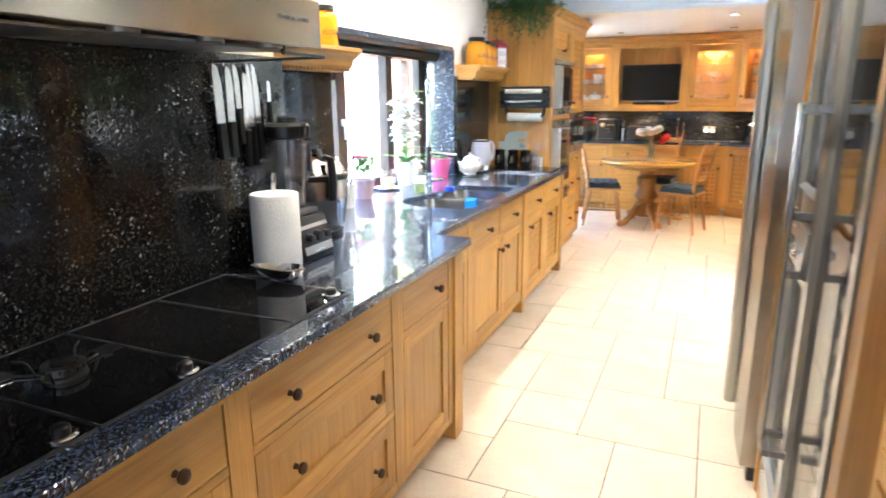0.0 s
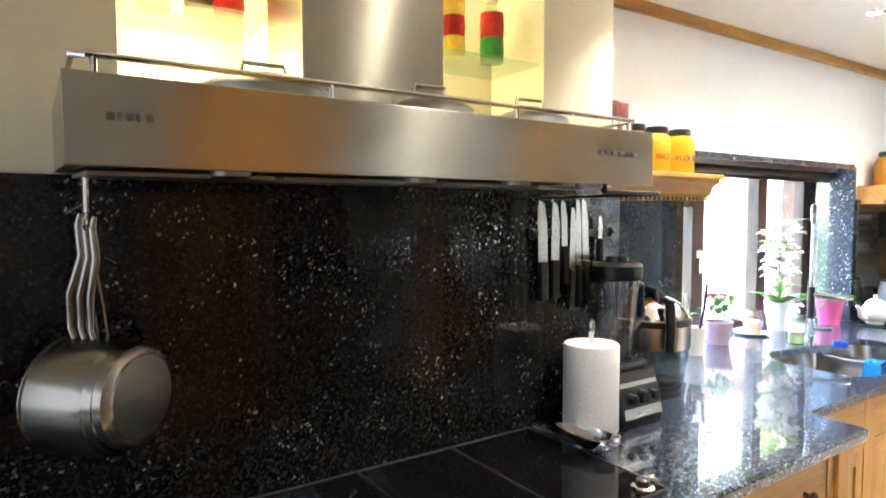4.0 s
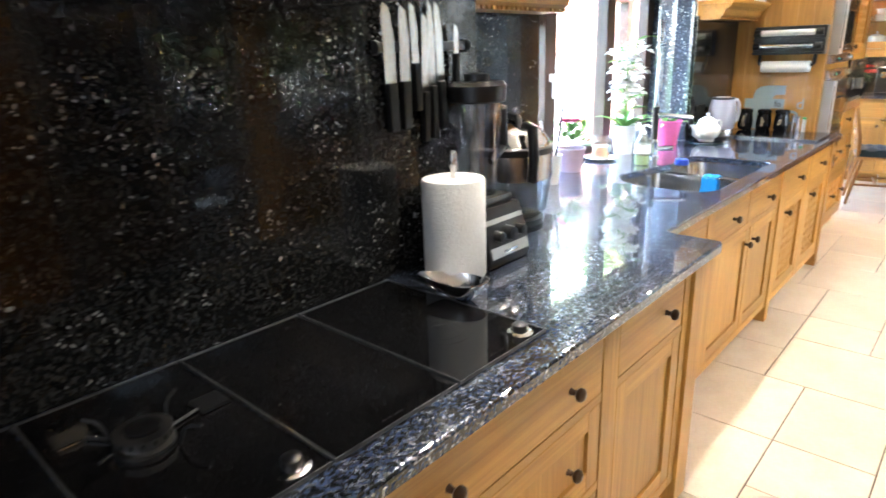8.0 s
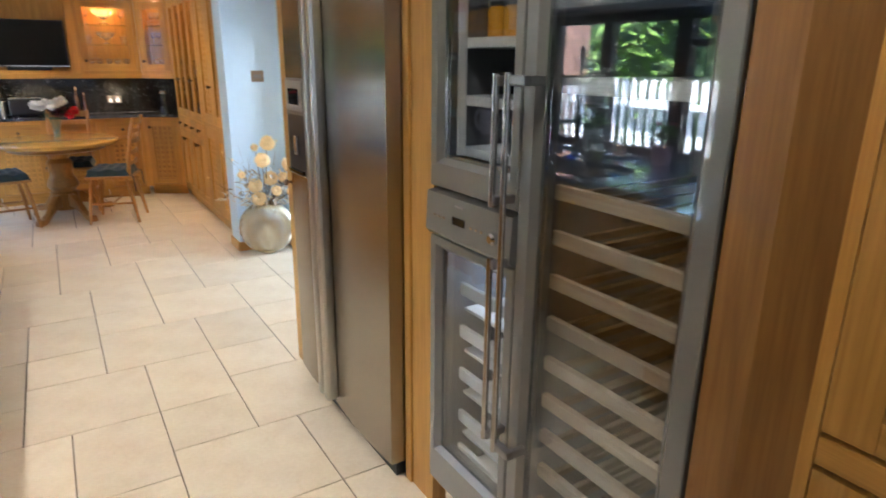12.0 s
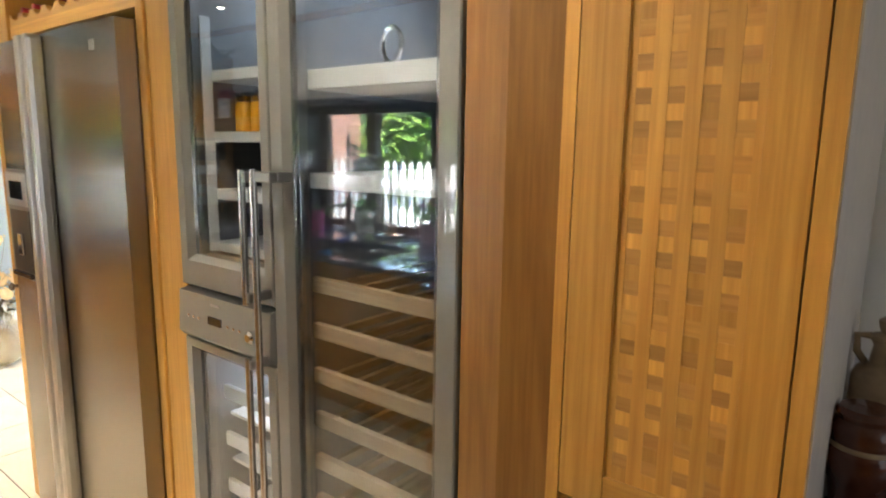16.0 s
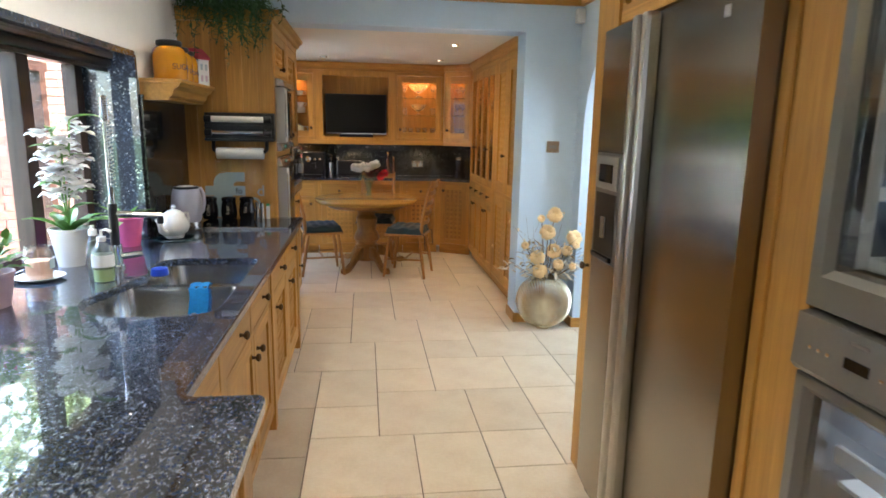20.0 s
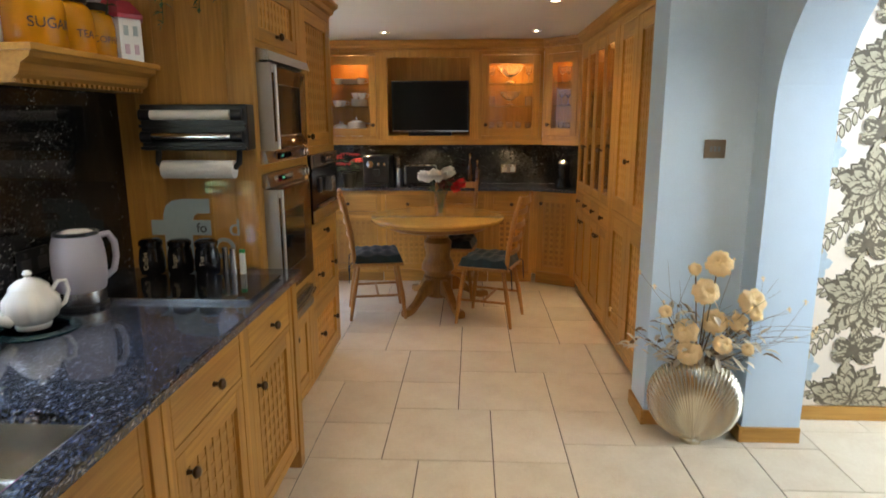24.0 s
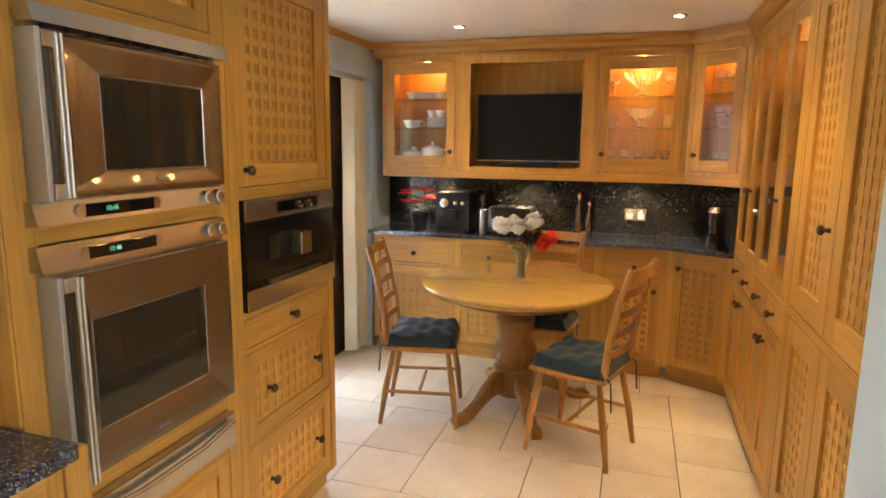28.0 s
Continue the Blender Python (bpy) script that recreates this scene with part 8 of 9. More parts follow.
# ---------------------------------------------------------------- shell vase with dried flowers
vs = thing("shell_vase", "silvery gold scallop shell floor vase with cream roses", "vase", (0.685, 5.50, 0.0), -14)
R, ZC, DEP = 0.215, 0.215, 0.085
bm = bmesh.new()
NR, NA = 14, 840
for sgn in (-1, 1):
    hinge = Vector((0, 0, 0.035))
    grid = []
    for i in range(NR + 1):
        row = []
        for k in range(NA):
            a = 2 * math.pi * k / NA
            rim = Vector((R * math.cos(a), 0, ZC + R * math.sin(a)))
            t = i / NR
            p = hinge.lerp(rim, t)
            q = math.hypot(p.x, p.z - ZC) / R
            th = math.atan2(p.x, p.z - hinge.z + 1e-6)
            bulge = DEP * math.sqrt(max(0.0, 1 - q * q))
            ribs = 0.0045 * abs(math.cos(th * 52)) * min(1, t * 1.6) + 0.022 * math.exp(-(th / 0.10) ** 2) * (1 - 0.75 * t)
            p.y = sgn * (bulge + ribs - 0.004)
            p.x *= 1 + 0.012 * math.cos(th * 104) * t
            row.append(bm.verts.new(p))
        grid.append(row)
    for a, b in zip(grid, grid[1:]):
        for k in range(NA):
            bm.faces.new((a[k], a[(k + 1) % NA], b[(k + 1) % NA], b[k]))
bmesh.ops.remove_doubles(bm, verts=bm.verts[:], dist=0.0004)
part("shell", bm, SHELL, vs, "ribbed silver shell body", True)
part("foot", lathe(bmesh.new(), [(0.0, 0.0), (0.05, 0.0), (0.055, 0.02), (0.03, 0.045), (0.0, 0.05)], seg=24), SHELL, vs, smooth=True)
r = rng(31)
roses = ((0.04, 0.90), (0.0, 0.77), (0.20, 0.73), (-0.07, 0.57), (0.05, 0.62), (-0.05, 0.47), (0.15, 0.63), (0.09, 0.53), (-0.16, 0.66), (-0.05, 0.87), (0.21, 0.68), (0.19, 0.52))
for i, (rx, rz) in enumerate(roses):
    yy = -0.05 + r.uniform(-0.06, 0.02)
    part("stem", tube(bmesh.new(), [(0.0, 0, 0.36), (rx * 0.5, yy * 0.6, 0.36 + (rz - 0.36) * 0.5), (rx, yy, rz)], 0.003, 5), STEM_B, vs)
    bm = bmesh.new()
    big = 0.052 if i < 6 else 0.038 if i < 8 else 0.026
    rose(bm, (rx, yy, rz), big, r)
    part("rose", bm, PETAL_C, vs, "cream dried rose", True)
bm, b2 = bmesh.new(), bmesh.new()
for i in range(170):
    a = r.uniform(-1.35, 1.35)
    ln = r.uniform(0.10, 0.42)
    c = Vector((math.sin(a) * ln * 0.75, r.uniform(-0.09, 0.03), 0.38 + abs(math.cos(a)) * ln * 0.7))
    leaf(bm if i % 6 == 0 else b2, c, (math.sin(a) + r.uniform(-.6, .6), r.uniform(-.8, .2), r.uniform(-.4, .9)), r.uniform(0.04, 0.085), 0.028, 0.5, 3)
part("dried_leaves", bm, STEM_B, vs, "brown dried leaves")
part("pale_leaves", b2, plain("pale_dried_leaf", (0.60, 0.54, 0.43), 0.8, 0, 0.2, 30, 0.1), vs, "pale silvery dried leaves")
TWIG = plain("dark_twig", (0.11, 0.06, 0.035), 0.8, 0, 0.3, 40, 0.1)
for i in range(30):
    a = r.uniform(-1.3, 1.3)
    ln = r.uniform(0.34, 0.64)
    e = Vector((math.sin(a) * ln * 0.8, r.uniform(-0.14, 0.0), 0.36 + math.cos(a) * ln))
    bend = r.uniform(-0.10, 0.10)
    b3 = bmesh.new()
    pts = []
    for k in range(7):
        t = k / 6
        pts.append(Vector((0, 0, 0.36)).lerp(e, t) + Vector((math.cos(a), 0, -math.sin(a))) * bend * math.sin(math.pi * t) + Vector((r.uniform(-0.006, 0.006), 0, 0)))
    tube(b3, pts, 0.0011, 4, taper=[1.6, 1.5, 1.3, 1.1, 0.9, 0.7, 0.5])
    tw = part("twig", b3, TWIG, vs)
    if i % 2 == 0:
        bm = bmesh.new()
        for k in range(4):
            leaf(bm, pts[-1], (math.cos(k * 1.6), r.uniform(-0.6, 0.2), math.sin(k * 1.6) + 0.3), 0.013, 0.011, 0.2, 2)
        part("bud", bm, PETAL_C, tw)

# ---------------------------------------------------------------- flowers on the table
fv = thing("flower_vase", "glass vase of white and red flowers on the table", "vase", (-0.63, 7.73, 0.752))
g = part("glass", lathe(bmesh.new(), [(0.0, 0.0), (0.042, 0.0), (0.038, 0.02), (0.034, 0.08), (0.045, 0.15), (0.062, 0.19), (0.058, 0.19), (0.041, 0.15), (0.030, 0.08), (0.03, 0.02), (0.0, 0.015)], seg=28), glass("vase_glass", (0.97, 0.98, 0.95), 0.0, 0.10), fv, "clear flared glass", True)
g.visible_shadow = False
r = rng(41)
bs = bmesh.new()
for i in range(13):
    a = r.uniform(0, 6.28)
    tube(bs, [(0.02 * math.cos(a), 0.02 * math.sin(a), 0.02), (0.025 * math.cos(a + 1), 0.025 * math.sin(a + 1), 0.14), (0.09 * math.cos(a), 0.08 * math.sin(a), 0.25)], 0.003, 5)
for i in range(24):
    a = r.uniform(0, 6.28)
    leaf(bs, (0.055 * math.cos(a), 0.055 * math.sin(a), r.uniform(0.19, 0.28)), (math.cos(a), math.sin(a), 0.5), r.uniform(0.05, 0.085), 0.026, 0.8, 3)
part("greenery", bs, LEAF_D, fv)
for i in range(11):
    white = i < 6
    bm = bmesh.new()
    x = (-0.15 + 0.045 * i) if white else (0.0 + 0.042 * (i - 6))
    c = (x, r.uniform(-0.07, 0.07), 0.30 + r.uniform(0, 0.06) - (0 if white else 0.05 + 0.02 * (i - 6) * (i % 2)))
    pompon(bm, c, 0.052 if white else 0.048, 70 if white else 40, r)
    part("blossom", bm, PETAL_W if white else (PETAL_R if i > 8 else PETAL_M), fv, "white chrysanthemum head" if white else "deep red flower head", True)

# ---------------------------------------------------------------- things on the dining worktop
po = thing("poinsettia", "red poinsettia in a dark pot on the worktop", "plant", (-1.55, 8.58, 0.91))
pot(po, 0.05, 0.07, 0.12, BLACK)
r = rng(51)
bm, b2 = bmesh.new(), bmesh.new()
for i in range(26):
    a = r.uniform(0, 6.28)
    leaf(b2, (0.03 * math.cos(a), 0.03 * math.sin(a), r.uniform(0.12, 0.24)), (math.cos(a), math.sin(a), 0.5), 0.09, 0.04, 0.7, 3)
for i in range(11):
    a = i * 0.9
    cx, cy, cz = 0.10 * math.cos(a), 0.05 * math.sin(a) - 0.05, 0.25 + 0.05 * math.sin(i * 2.3)
    for k in range(7):
        q = k * 0.9 + i
        leaf(bm, (cx, cy, cz), (math.cos(q), math.sin(q) - 0.3, 0.3), 0.065, 0.028, 0.6, 3)
part("bracts", bm, PETAL_R, po, "bright red bracts")
part("foliage", b2, LEAF_D, po)
cmx = thing("coffee_maker", "black bean-to-cup coffee maker on the worktop", "coffee maker", (-1.27, 8.60, 0.91))
part("body", B(-0.125, 0.125, -0.12, 0.14, 0.0, 0.28, bev=0.012), BLACK, cmx)
part("dial", lathe(bmesh.new(), [(0.032, -0.12), (0.032, -0.13), (0.0, -0.133)], (-0.06, 0, 0.205), 24, 'y'), CHROME, cmx, smooth=True)
for o in (0.02, 0.075):
    part("button", lathe(bmesh.new(), [(0.013, -0.12), (0.013, -0.127), (0.0, -0.128)], (o, 0, 0.205), 14, 'y'), CHROME, cmx, smooth=True)
part("spout", B(-0.03, 0.03, -0.155, -0.115, 0.10, 0.16, bev=0.005), BLACK, cmx)
part("drip_tray", B(-0.10, 0.10, -0.19, -0.115, 0.0, 0.03, bev=0.004), BLACK, cmx)
ms = thing("milk_frother", "steel flask with clear top beside the coffee maker", "flask", (-1.075, 8.60, 0.91))
part("flask", lathe(bmesh.new(), [(0.0, 0.0), (0.042, 0.0), (0.042, 0.15), (0.036, 0.16), (0.0, 0.16)], seg=24), STEEL, ms, smooth=True)
part("top", lathe(bmesh.new(), [(0.036, 0.16), (0.034, 0.26), (0.0, 0.262)], seg=20), SMOKE, ms, smooth=True)
to = thing("toaster", "dark four-slice toaster with steel trim", "toaster", (-0.86, 8.58, 0.91))
part("body", B(-0.15, 0.15, -0.10, 0.10, 0.012, 0.19, bev=0.025), BLACK, to)
for o in (-0.105, -0.035, 0.035, 0.105):
    part("slot", B(o - 0.012, o + 0.012, -0.075, 0.075, 0.188, 0.193), STEEL, to)
for o in (-0.1, 0.1):
    part("foot", B(o - 0.015, o + 0.015, -0.08, 0.08, 0.0, 0.012), BLACK, to)
AMBER = glass("amber_spirit", (0.96, 0.66, 0.36), 0.02, 0.14)
ROSE = glass("pink_spirit", (0.97, 0.66, 0.52), 0.02, 0.2)
for x, m, hh in ((-0.395, AMBER, 0.30), (-0.325, ROSE, 0.24)):
    bt = thing("decanter", "glass bottle of amber spirit on the worktop", "bottle", (x, 8.60, 0.91), 0, "bottles on the worktop")
    part("bottle", lathe(bmesh.new(), [(0.0, 0.0), (0.03, 0.0), (0.033, 0.05), (0.027, hh * 0.6), (0.012, hh * 0.72), (0.012, hh * 0.86), (0.0, hh * 0.86)], seg=20), m, bt, smooth=True)
    part("stopper", lathe(bmesh.new(), [(0.013, hh * 0.86), (0.018, hh * 0.93), (0.0, hh)], seg=14), CHROME, bt, smooth=True)
bl2 = thing("smoothie_maker", "small black smoothie maker in the corner", "blender", (0.455, 8.40, 0.91))
part("base", lathe(bmesh.new(), [(0.0, 0.0), (0.075, 0.0), (0.075, 0.03), (0.055, 0.09), (0.0, 0.09)], seg=24), BLACK_GLASS, bl2, smooth=True)
part("cup", lathe(bmesh.new(), [(0.05, 0.09), (0.058, 0.20), (0.055, 0.22), (0.0, 0.22)], seg=24), BLACK_GLASS, bl2, smooth=True)
part("dome", lathe(bmesh.new(), [(0.055, 0.22), (0.05, 0.235), (0.03, 0.25), (0.0, 0.253)], seg=24), CHROME, bl2, "polished domed lid", True)

# ---------------------------------------------------------------- china and glass in the cabinets
def cup_thing(at, s, rz=0):
    c = thing("china_cup", "white china cup with pale pattern in the cabinet", "cup", at, rz, "china in the glazed cabinets")
    part("cup", lathe(bmesh.new(), [(0.0, 0.0), (0.02 * s, 0.0), (0.024 * s, 0.008), (0.042 * s, 0.055), (0.039 * s, 0.055), (0.02 * s, 0.01), (0.0, 0.008)], seg=18), WHITE_CER, c, smooth=True)
    part("handle", tube(bmesh.new(), [(0.036 * s, 0, 0.045), (0.06 * s, 0, 0.045), (0.06 * s, 0, 0.02), (0.028 * s, 0, 0.015)], 0.004, 6), WHITE_CER, c, smooth=True)


def plate_stack(at, n, rr):
    c = thing("plate_stack", "stack of white patterned china plates", "plates", at, 0, "china in the glazed cabinets")
    for i in range(n):
        part("plate", lathe(bmesh.new(), [(0.0, 0.002), (rr * 0.6, 0.002), (rr, 0.012), (rr, 0.014), (rr * 0.6, 0.005), (0.0, 0.005)], (0, 0, i * 0.007), 24), WHITE_CER, c, smooth=True)


def tea(at, s):
    t = thing("china_teapot", "white china teapot in the glazed cabinet", "teapot", at, 0, "china in the glazed cabinets")
    part("body", lathe(bmesh.new(), [(0.0, 0.0), (0.04 * s, 0.0), (0.065 * s, 0.05 * s), (0.055 * s, 0.09 * s), (0.025 * s, 0.105 * s), (0.0, 0.107 * s)], seg=24), WHITE_CER, t, smooth=True)
    part("knob", lathe(bmesh.new(), [(0.006, 0.105 * s), (0.01, 0.12 * s), (0.0, 0.128 * s)], seg=10), WHITE_CER, t, smooth=True)
    part("spout", tube(bmesh.new(), [(-0.055 * s, 0, 0.04 * s), (-0.085 * s, 0, 0.06 * s), (-0.095 * s, 0, 0.095 * s)], 0.009, 8), WHITE_CER, t, smooth=True)
    part("handle", tube(bmesh.new(), [(0.05 * s, 0, 0.085 * s), (0.09 * s, 0, 0.085 * s), (0.09 * s, 0, 0.04 * s), (0.055 * s, 0, 0.03 * s)], 0.006, 8), WHITE_CER, t, smooth=True)


def goblet(at, s, kind=0):
    g = thing("crystal_glass", "cut crystal glass in the lit cabinet", "glass", at, 0, "crystal in the glazed cabinets")
    if kind:
        pr = [(0.0, 0.0), (0.03 * s, 0.0), (0.034 * s, 0.09 * s), (0.031 * s, 0.09 * s), (0.026 * s, 0.012), (0.0, 0.012)]
    else:
        pr = [(0.0, 0.0), (0.03 * s, 0.0), (0.028 * s, 0.004), (0.005, 0.01), (0.005, 0.07 * s), (0.03 * s, 0.095 * s), (0.034 * s, 0.15 * s), (0.031 * s, 0.15 * s), (0.026 * s, 0.1 * s), (0.0, 0.08 * s)]
    p = part("glass", lathe(bmesh.new(), pr, seg=12), CRYSTAL, g)
    p.visible_shadow = False


CRYSTAL = plain("cut_crystal", (0.95, 0.95, 0.93), 0.10, 0, 0.02, 60, 0.3, Transmission_Weight=0.96, IOR=1.42)
for x in (-1.63, -1.42):
    cup_thing((x, 8.62, 1.844), 1.1)
plate_stack((-1.52, 8.64, 1.844), 6, 0.09)
for x in (-1.64, -1.61):
    cup_thing((x, 8.60 + (x + 1.64), 1.644), 1.2)
plate_stack((-1.44, 8.63, 1.644), 9, 0.08)
for x in (-1.47, -1.41):
    cup_thing((x, 8.62, 1.713), 1.0)
tea((-1.47, 8.62, 1.366), 1.45)
tea((-1.63, 8.64, 1.366), 1.15)
for sh, z in enumerate((1.366, 1.644, 1.844)):
    for i in range(5):
        if sh == 0 or i in (0, 4):
            goblet((-0.20 + i * 0.085, 8.60 + 0.06 * (i % 2), z), 1.0 if sh else 0.9, sh % 2 if sh < 2 else 0)
for z, big in ((1.852, 1.0), (1.652, 0.8)):
    bw = thing("crystal_bowl", "large cut crystal bowl on a foot in the lit cabinet", "bowl", (-0.03, 8.585, z), 0, "crystal in the glazed cabinets")
    bm = bmesh.new()
    pr = [(0.0, 0.0), (0.05, 0.0), (0.045, 0.008), (0.014, 0.02), (0.014, 0.045), (0.05, 0.065), (0.095, 0.105), (0.118, 0.15), (0.112, 0.15), (0.088, 0.108), (0.045, 0.072), (0.0, 0.06)]
    lathe(bm, [(a * big, b * big) for a, b in pr], seg=36)
    for v in bm.verts:
        an = math.atan2(v.co.y, v.co.x)
        if v.co.z > 0.06 * big:
            k = 1 + 0.05 * math.cos(an * 18)
            v.co.x, v.co.y = v.co.x * k, v.co.y * k
    p = part("glass", bm, CRYSTAL, bw)
    p.visible_shadow = False
for z in (1.366, 1.644, 1.844):
    goblet((0.42, 8.42, z), 0.9)
    goblet((0.47, 8.37, z), 0.9)
for z in (0.932, 1.33, 1.71):
    for i in range(9):
        goblet((0.78 + 0.1 * (i % 2), 7.02 + i * 0.135, z), 1.2, (i + int(z * 10)) % 2)

# ---------------------------------------------------------------- hall wallpaper
PAPER_CREAM = plain("cream_wallpaper", (0.76, 0.66, 0.54), 0.7, 0, 0.04, 60, 0.05)
SEPIA_D = plain("sepia_print", (0.12, 0.096, 0.060), 0.7, 0, 0.3, 30, 0)
SEPIA_L = plain("pale_sepia_print", (0.43, 0.37, 0.25), 0.7, 0, 0.3, 30, 0)
BLUE_P = plain("blue_print", (0.42, 0.50, 0.55), 0.7, 0, 0.15, 30, 0)
wp = tagged(new("wallpaper"), "cream wallpaper printed with sepia peonies and butterflies", "wallpaper", kind="structure")
part("paper", B(1.19, 3.1, 5.745, 5.748, 0.075, CEIL_K), PAPER_CREAM, wp)


def petal(bm, c, a, ln, wd, y, tip=0.6):
    """A flat pointed oval laid on the wall from c along angle a."""
    d, q = (math.cos(a), math.sin(a)), (-math.sin(a), math.cos(a))
    vs = []
    for t, w in ((0, 0.0), (0.2, 0.6), (0.5, 1.0), (0.8, 0.8), (1.0, 0.0 if tip > 0.5 else 0.3), (0.8, -0.8), (0.5, -1.0), (0.2, -0.6)):
        vs.append(bm.verts.new((c[0] + d[0] * ln * t + q[0] * wd * w / 2, y, c[1] + d[1] * ln * t + q[1] * wd * w / 2)))
    bm.faces.new(vs)


def peony(seed, low=None):
    r = rng(seed)
    dk, lt = bmesh.new(), bmesh.new()
    y = 0.0
    for k in range(8):
        n = 18 - 2 * k
        for i in range(n):
            a = 2 * math.pi * i / n + k * 0.4 + r.uniform(-0.15, 0.15)
            ln = 0.195 * (1 - 0.115 * k) * r.uniform(0.85, 1.1)
            y -= 0.00003
            petal(dk, (0, 0), a, ln, ln * 0.46, y)
            y -= 0.00003
            petal(lt, (math.cos(a) * ln * 0.22, math.sin(a) * ln * 0.22), a + r.uniform(-0.12, 0.12), ln * 0.72, ln * 0.27, y)
            for o in (-0.13, 0.0, 0.13):
                y -= 0.00001
                petal(dk, (math.cos(a + o) * ln * 0.3, math.sin(a + o) * ln * 0.3), a + o * 0.8, ln * r.uniform(0.25, 0.5), ln * 0.035, y)
    for s0, n in ((-2.3, 7), (-0.75, 7), (-1.5, 5), (2.9, 5)):
        for i in range(n):
            t = 0.10 + 0.032 * i
            p = (math.cos(s0) * t * 1.15, math.sin(s0) * t * 1.15)
            for sg in (-0.8, 0.8):
                petal(dk, p, s0 + sg, 0.072, 0.030, -0.00002 * i)
                petal(lt, (p[0] + math.cos(s0 + sg) * 0.012, p[1] + math.sin(s0 + sg) * 0.012), s0 + sg, 0.050, 0.018, -0.0003)
    b0 = (-0.02, 0.24)
    for a, ln, wd in ((0.5, 0.16, 0.09), (1.5, 0.13, 0.06), (2.5, 0.11, 0.08), (-0.3, 0.11, 0.08), (3.4, 0.10, 0.07), (4.3, 0.09, 0.02)):
        y -= 0.00003
        petal(dk, b0, a, ln, wd, y)
        for i in range(16):
            y -= 0.00001
            t = 0.22 + 0.042 * i
            o = r.uniform(-0.42, 0.42) * wd
            petal(lt, (b0[0] + math.cos(a) * ln * t - math.sin(a) * o, b0[1] + math.sin(a) * ln * t + math.cos(a) * o), a, 0.018, 0.010, y)
    for bm in (dk, lt):
        bmesh.ops.scale(bm, vec=(1.05, 1, 1.05), verts=bm.verts[:])
        if low is not None:
            bmesh.ops.bisect_plane(bm, geom=bm.verts[:] + bm.edges[:] + bm.faces[:], plane_co=(0, 0, low), plane_no=(0, 0, 1), clear_inner=True)
    return finish("peony_dark", dk, SEPIA_D), finish("peony_light", lt, SEPIA_L)


def blue_bloom():
    bm = bmesh.new()
    y = 0.0
    for k in range(3):
        for i in range(6):
            y -= 0.00004
            petal(bm, (0, 0), i * 1.047 + k * 0.5, 0.085 * (1 - 0.25 * k), 0.06, y, 0.3)
    return finish("blue_bloom", bm, BLUE_P)


motif, bloom, cut_motif = peony(3), blue_bloom(), peony(3, -0.03)
for col in range(4):
    for row in range(-1, 5):
        px, pz = 1.56 + col * 0.50, 0.65 + row * 0.54 + (0.27 if col % 2 else 0)
        if 0.10 < pz < CEIL_K - 0.42 and px < 2.9:
            for me in (motif if pz > 0.32 else cut_motif):
                share("printed_peony", me, wp, (px, 5.7448, pz))
            share("printed_bloom", bloom, wp, (px - 0.255, 5.7446, pz + 0.17))

# ---------------------------------------------------------------- low cupboard with stoneware beside the lattice cupboard
lowc = thing("low_cabinet", "low oak cupboard with open shelf under granite top", "cabinet", (0.45, 0.738, 0), -90, G2)
part("side_panel", B(0.0, 0.025, 0.0, 0.52, 0.0, 0.878), OAK_V, lowc)
part("side_panel", B(1.9, 1.925, 0.0, 0.52, 0.0, 0.878), OAK_V, lowc)
part("top_rail", B(0.025, 1.9, 0.0, 0.02, 0.83, 0.878), OAK_H, lowc)
part("shelf", B(0.025, 1.9, 0.01, 0.52, 0.50, 0.52), OAK_H, lowc)
part("bottom", B(0.025, 1.9, 0.01, 0.52, 0.08, 0.10), OAK_H, lowc)
part("back", B(0.025, 1.9, 0.50, 0.52, 0.10, 0.83), OAK_V, lowc)
single("low_worktop", slab([(0.42, 0.741), (0.42, -1.2), (0.978, -1.2), (0.978, 0.741)], [], 0.88, 0.91), GRANITE, "polished granite top of the low cupboard", "worktop")
STONE = plain("mottled_stoneware", (0.26, 0.19, 0.12), 0.35, 0, 0.55, 22, 0.3)
GLAZE = plain("brown_glaze", (0.07, 0.022, 0.012), 0.12, 0, 0.4, 14, 0)
tb1 = thing("stoneware_bottle", "tall mottled stoneware bottle with ring handles", "bottle", (0.80, 0.677, 0.91))
part("body", lathe(bmesh.new(), [(0.0, 0.0), (0.054, 0.0), (0.058, 0.015), (0.056, 0.20), (0.050, 0.215), (0.030, 0.228), (0.025, 0.262), (0.032, 0.276), (0.030, 0.283), (0.016, 0.288), (0.020, 0.30), (0.022, 0.312), (0.012, 0.320), (0.0, 0.321)], seg=24), STONE, tb1, smooth=True)
for sx in (-1, 1):
    part("handle", tube(bmesh.new(), [(0, sx * 0.029, 0.278), (0, sx * 0.052, 0.276), (0, sx * 0.050, 0.245), (0, sx * 0.036, 0.226)], 0.007, 8), STONE, tb1, smooth=True)
tb2 = thing("stoneware_jug", "brown glazed stoneware jug with carved face", "jug", (0.60, 0.692, 0.91))
part("body", lathe(bmesh.new(), [(0.0, 0.0), (0.050, 0.0), (0.052, 0.012), (0.040, 0.030), (0.046, 0.075), (0.054, 0.085), (0.056, 0.13), (0.048, 0.142), (0.052, 0.152), (0.050, 0.175), (0.042, 0.185), (0.045, 0.195), (0.038, 0.205), (0.0, 0.207)], seg=24), GLAZE, tb2, smooth=True)
part("collar", lathe(bmesh.new(), [(0.05, 0.105), (0.054, 0.12), (0.05, 0.145)], seg=24), STONE, tb2, smooth=True)
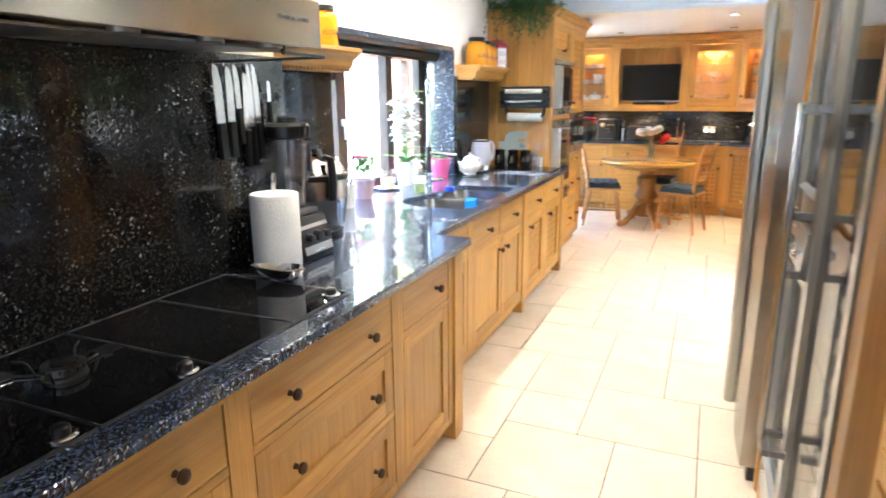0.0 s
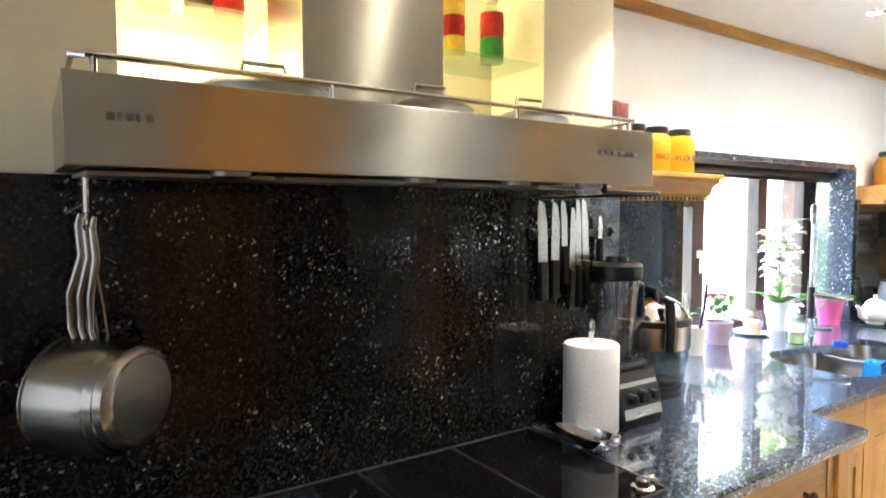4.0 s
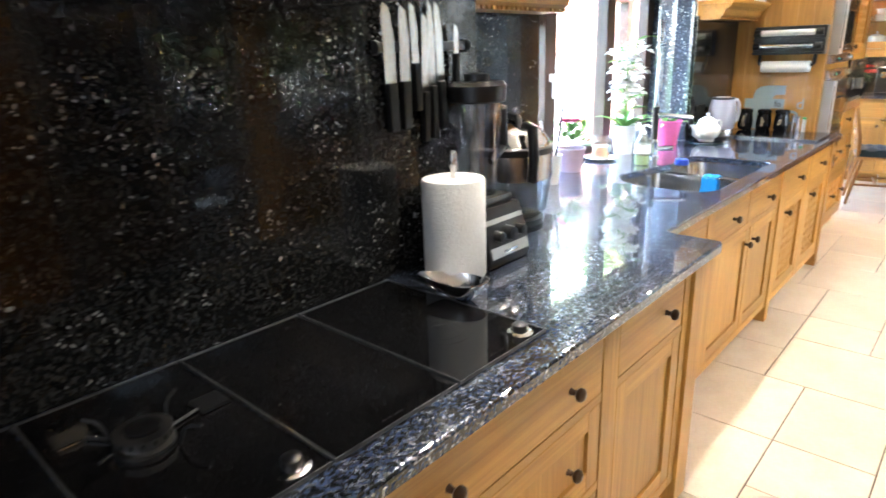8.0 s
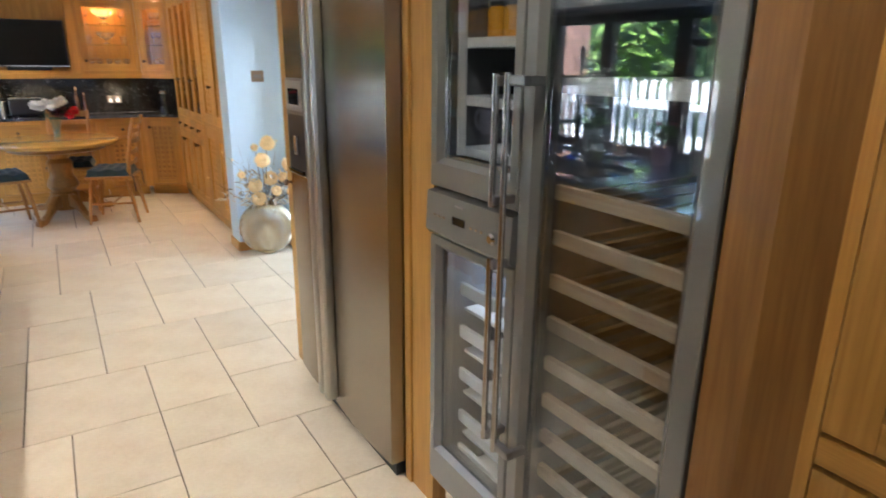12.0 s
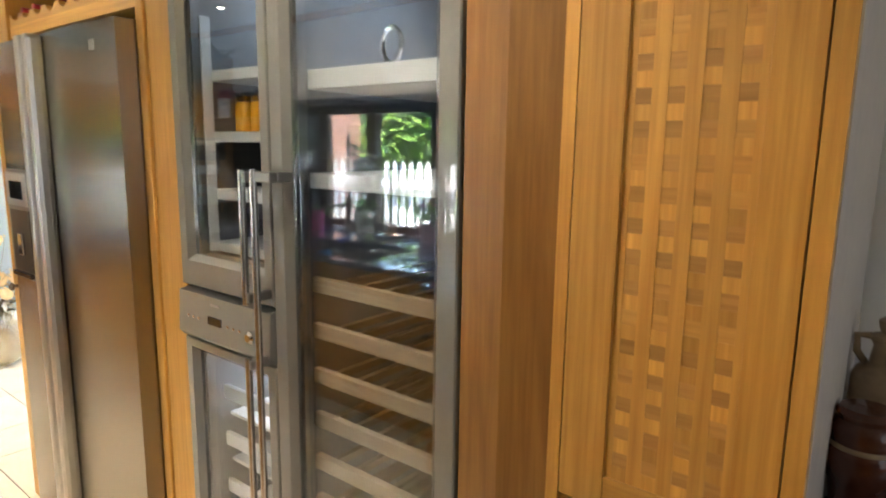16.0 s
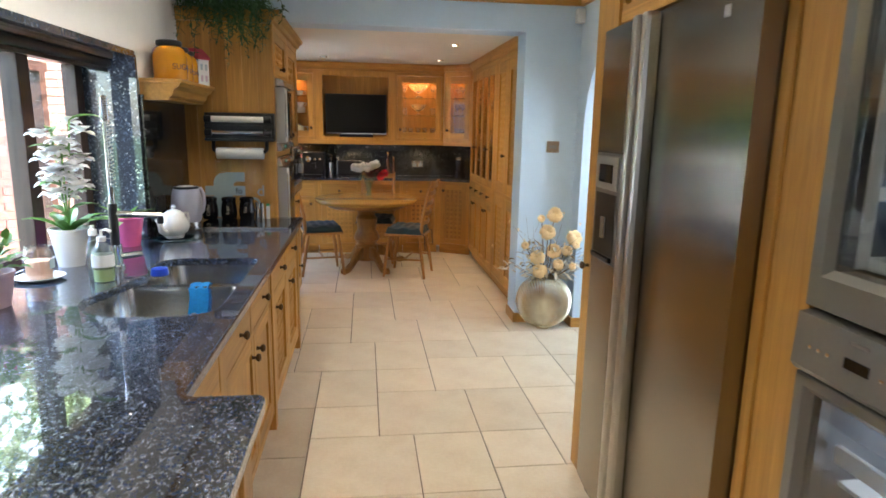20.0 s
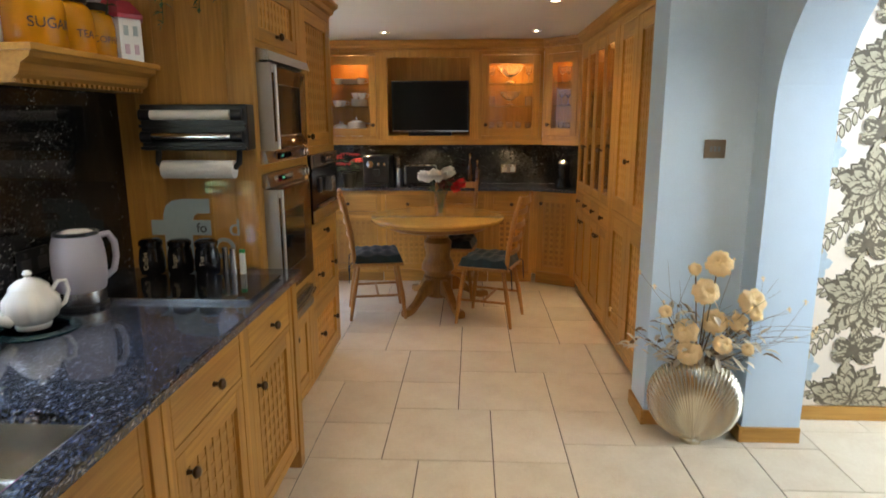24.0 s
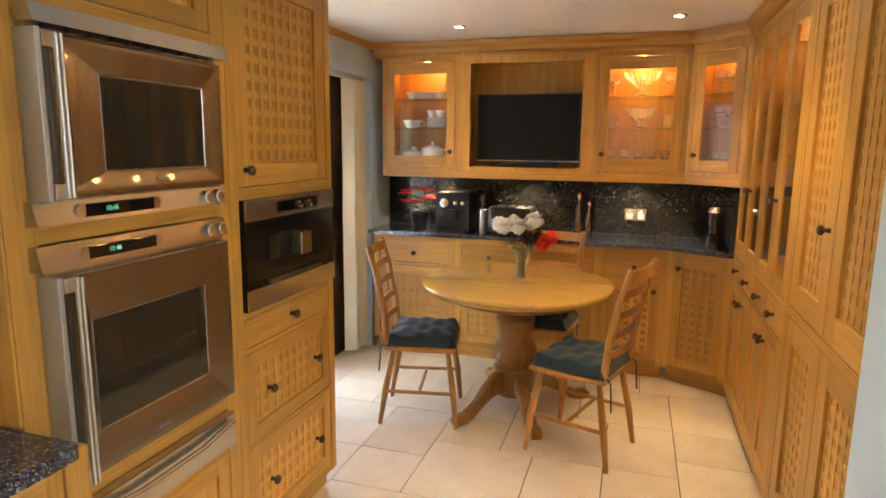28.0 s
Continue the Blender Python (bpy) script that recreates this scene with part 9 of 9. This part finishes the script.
part("handle", tube(bmesh.new(), [(0, -0.045, 0.17), (0, -0.08, 0.16), (0, -0.08, 0.10), (0, -0.045, 0.08)], 0.009, 8), GLAZE, tb2, smooth=True)
tb3 = thing("dark_teapot", "dark glazed teapot on the granite top", "teapot", (0.72, 0.50, 0.91))
part("body", lathe(bmesh.new(), [(0.0, 0.0), (0.05, 0.0), (0.075, 0.05), (0.07, 0.10), (0.04, 0.13), (0.0, 0.135)], seg=24), BLACK_GLASS, tb3, smooth=True)
part("lid", lathe(bmesh.new(), [(0.035, 0.132), (0.02, 0.15), (0.0, 0.16)], seg=16), STONE, tb3, smooth=True)
part("spout", tube(bmesh.new(), [(0, 0.06, 0.05), (0, 0.10, 0.08), (0, 0.11, 0.12)], 0.013, 8), BLACK_GLASS, tb3, smooth=True)

# things inside the tall fridge
for i, (lx, z, m) in enumerate(((0.11, 1.564, PR[0]), (0.18, 1.564, PR[0]), (0.25, 1.564, PR[0]), (0.32, 1.564, YELLOW))):
    jr = thing("preserve_jar", "jar of amber preserve on a fridge shelf", "jar", (0.42, 2.252 - lx, z), 0, "jars in the fridge")
    part("jar", lathe(bmesh.new(), [(0.0, 0.0), (0.03, 0.0), (0.03, 0.07), (0.024, 0.08), (0.0, 0.08)], seg=16), m, jr, smooth=True)
    part("lid", lathe(bmesh.new(), [(0.028, 0.08), (0.028, 0.095), (0.0, 0.096)], seg=16), BLACK, jr, smooth=True)
area("fridge_lamp", (0.62, 1.57, 1.985), (0.62, 1.57, 0.5), 0.3, 0.3, 0.15, (0.80, 0.90, 1.0))
area("fridge_lamp", (0.62, 2.04, 1.985), (0.62, 2.04, 0.5), 0.25, 0.3, 0.11, (0.80, 0.90, 1.0))
area("fridge_lamp", (0.62, 2.04, 0.97), (0.62, 2.04, 0.1), 0.25, 0.3, 0.22, (0.9, 0.95, 1.0))

ring = thing("crystal_ring", "small oval cut crystal ornament on the fridge shelf", "ornament", (0.40, 1.583, 1.703))
part("ring", tube(bmesh.new(), [(0, 0.027 * math.cos(a / 12 * math.pi), 0.042 + 0.036 * math.sin(a / 12 * math.pi)) for a in range(24)], 0.006, 6, closed=True), glass("ring_crystal", (0.95, 0.95, 0.95), 0.03, 0.65), ring, smooth=True)
part("foot", B(-0.008, 0.008, -0.012, 0.012, 0.0, 0.006, bev=0.002), CRYSTAL, ring)
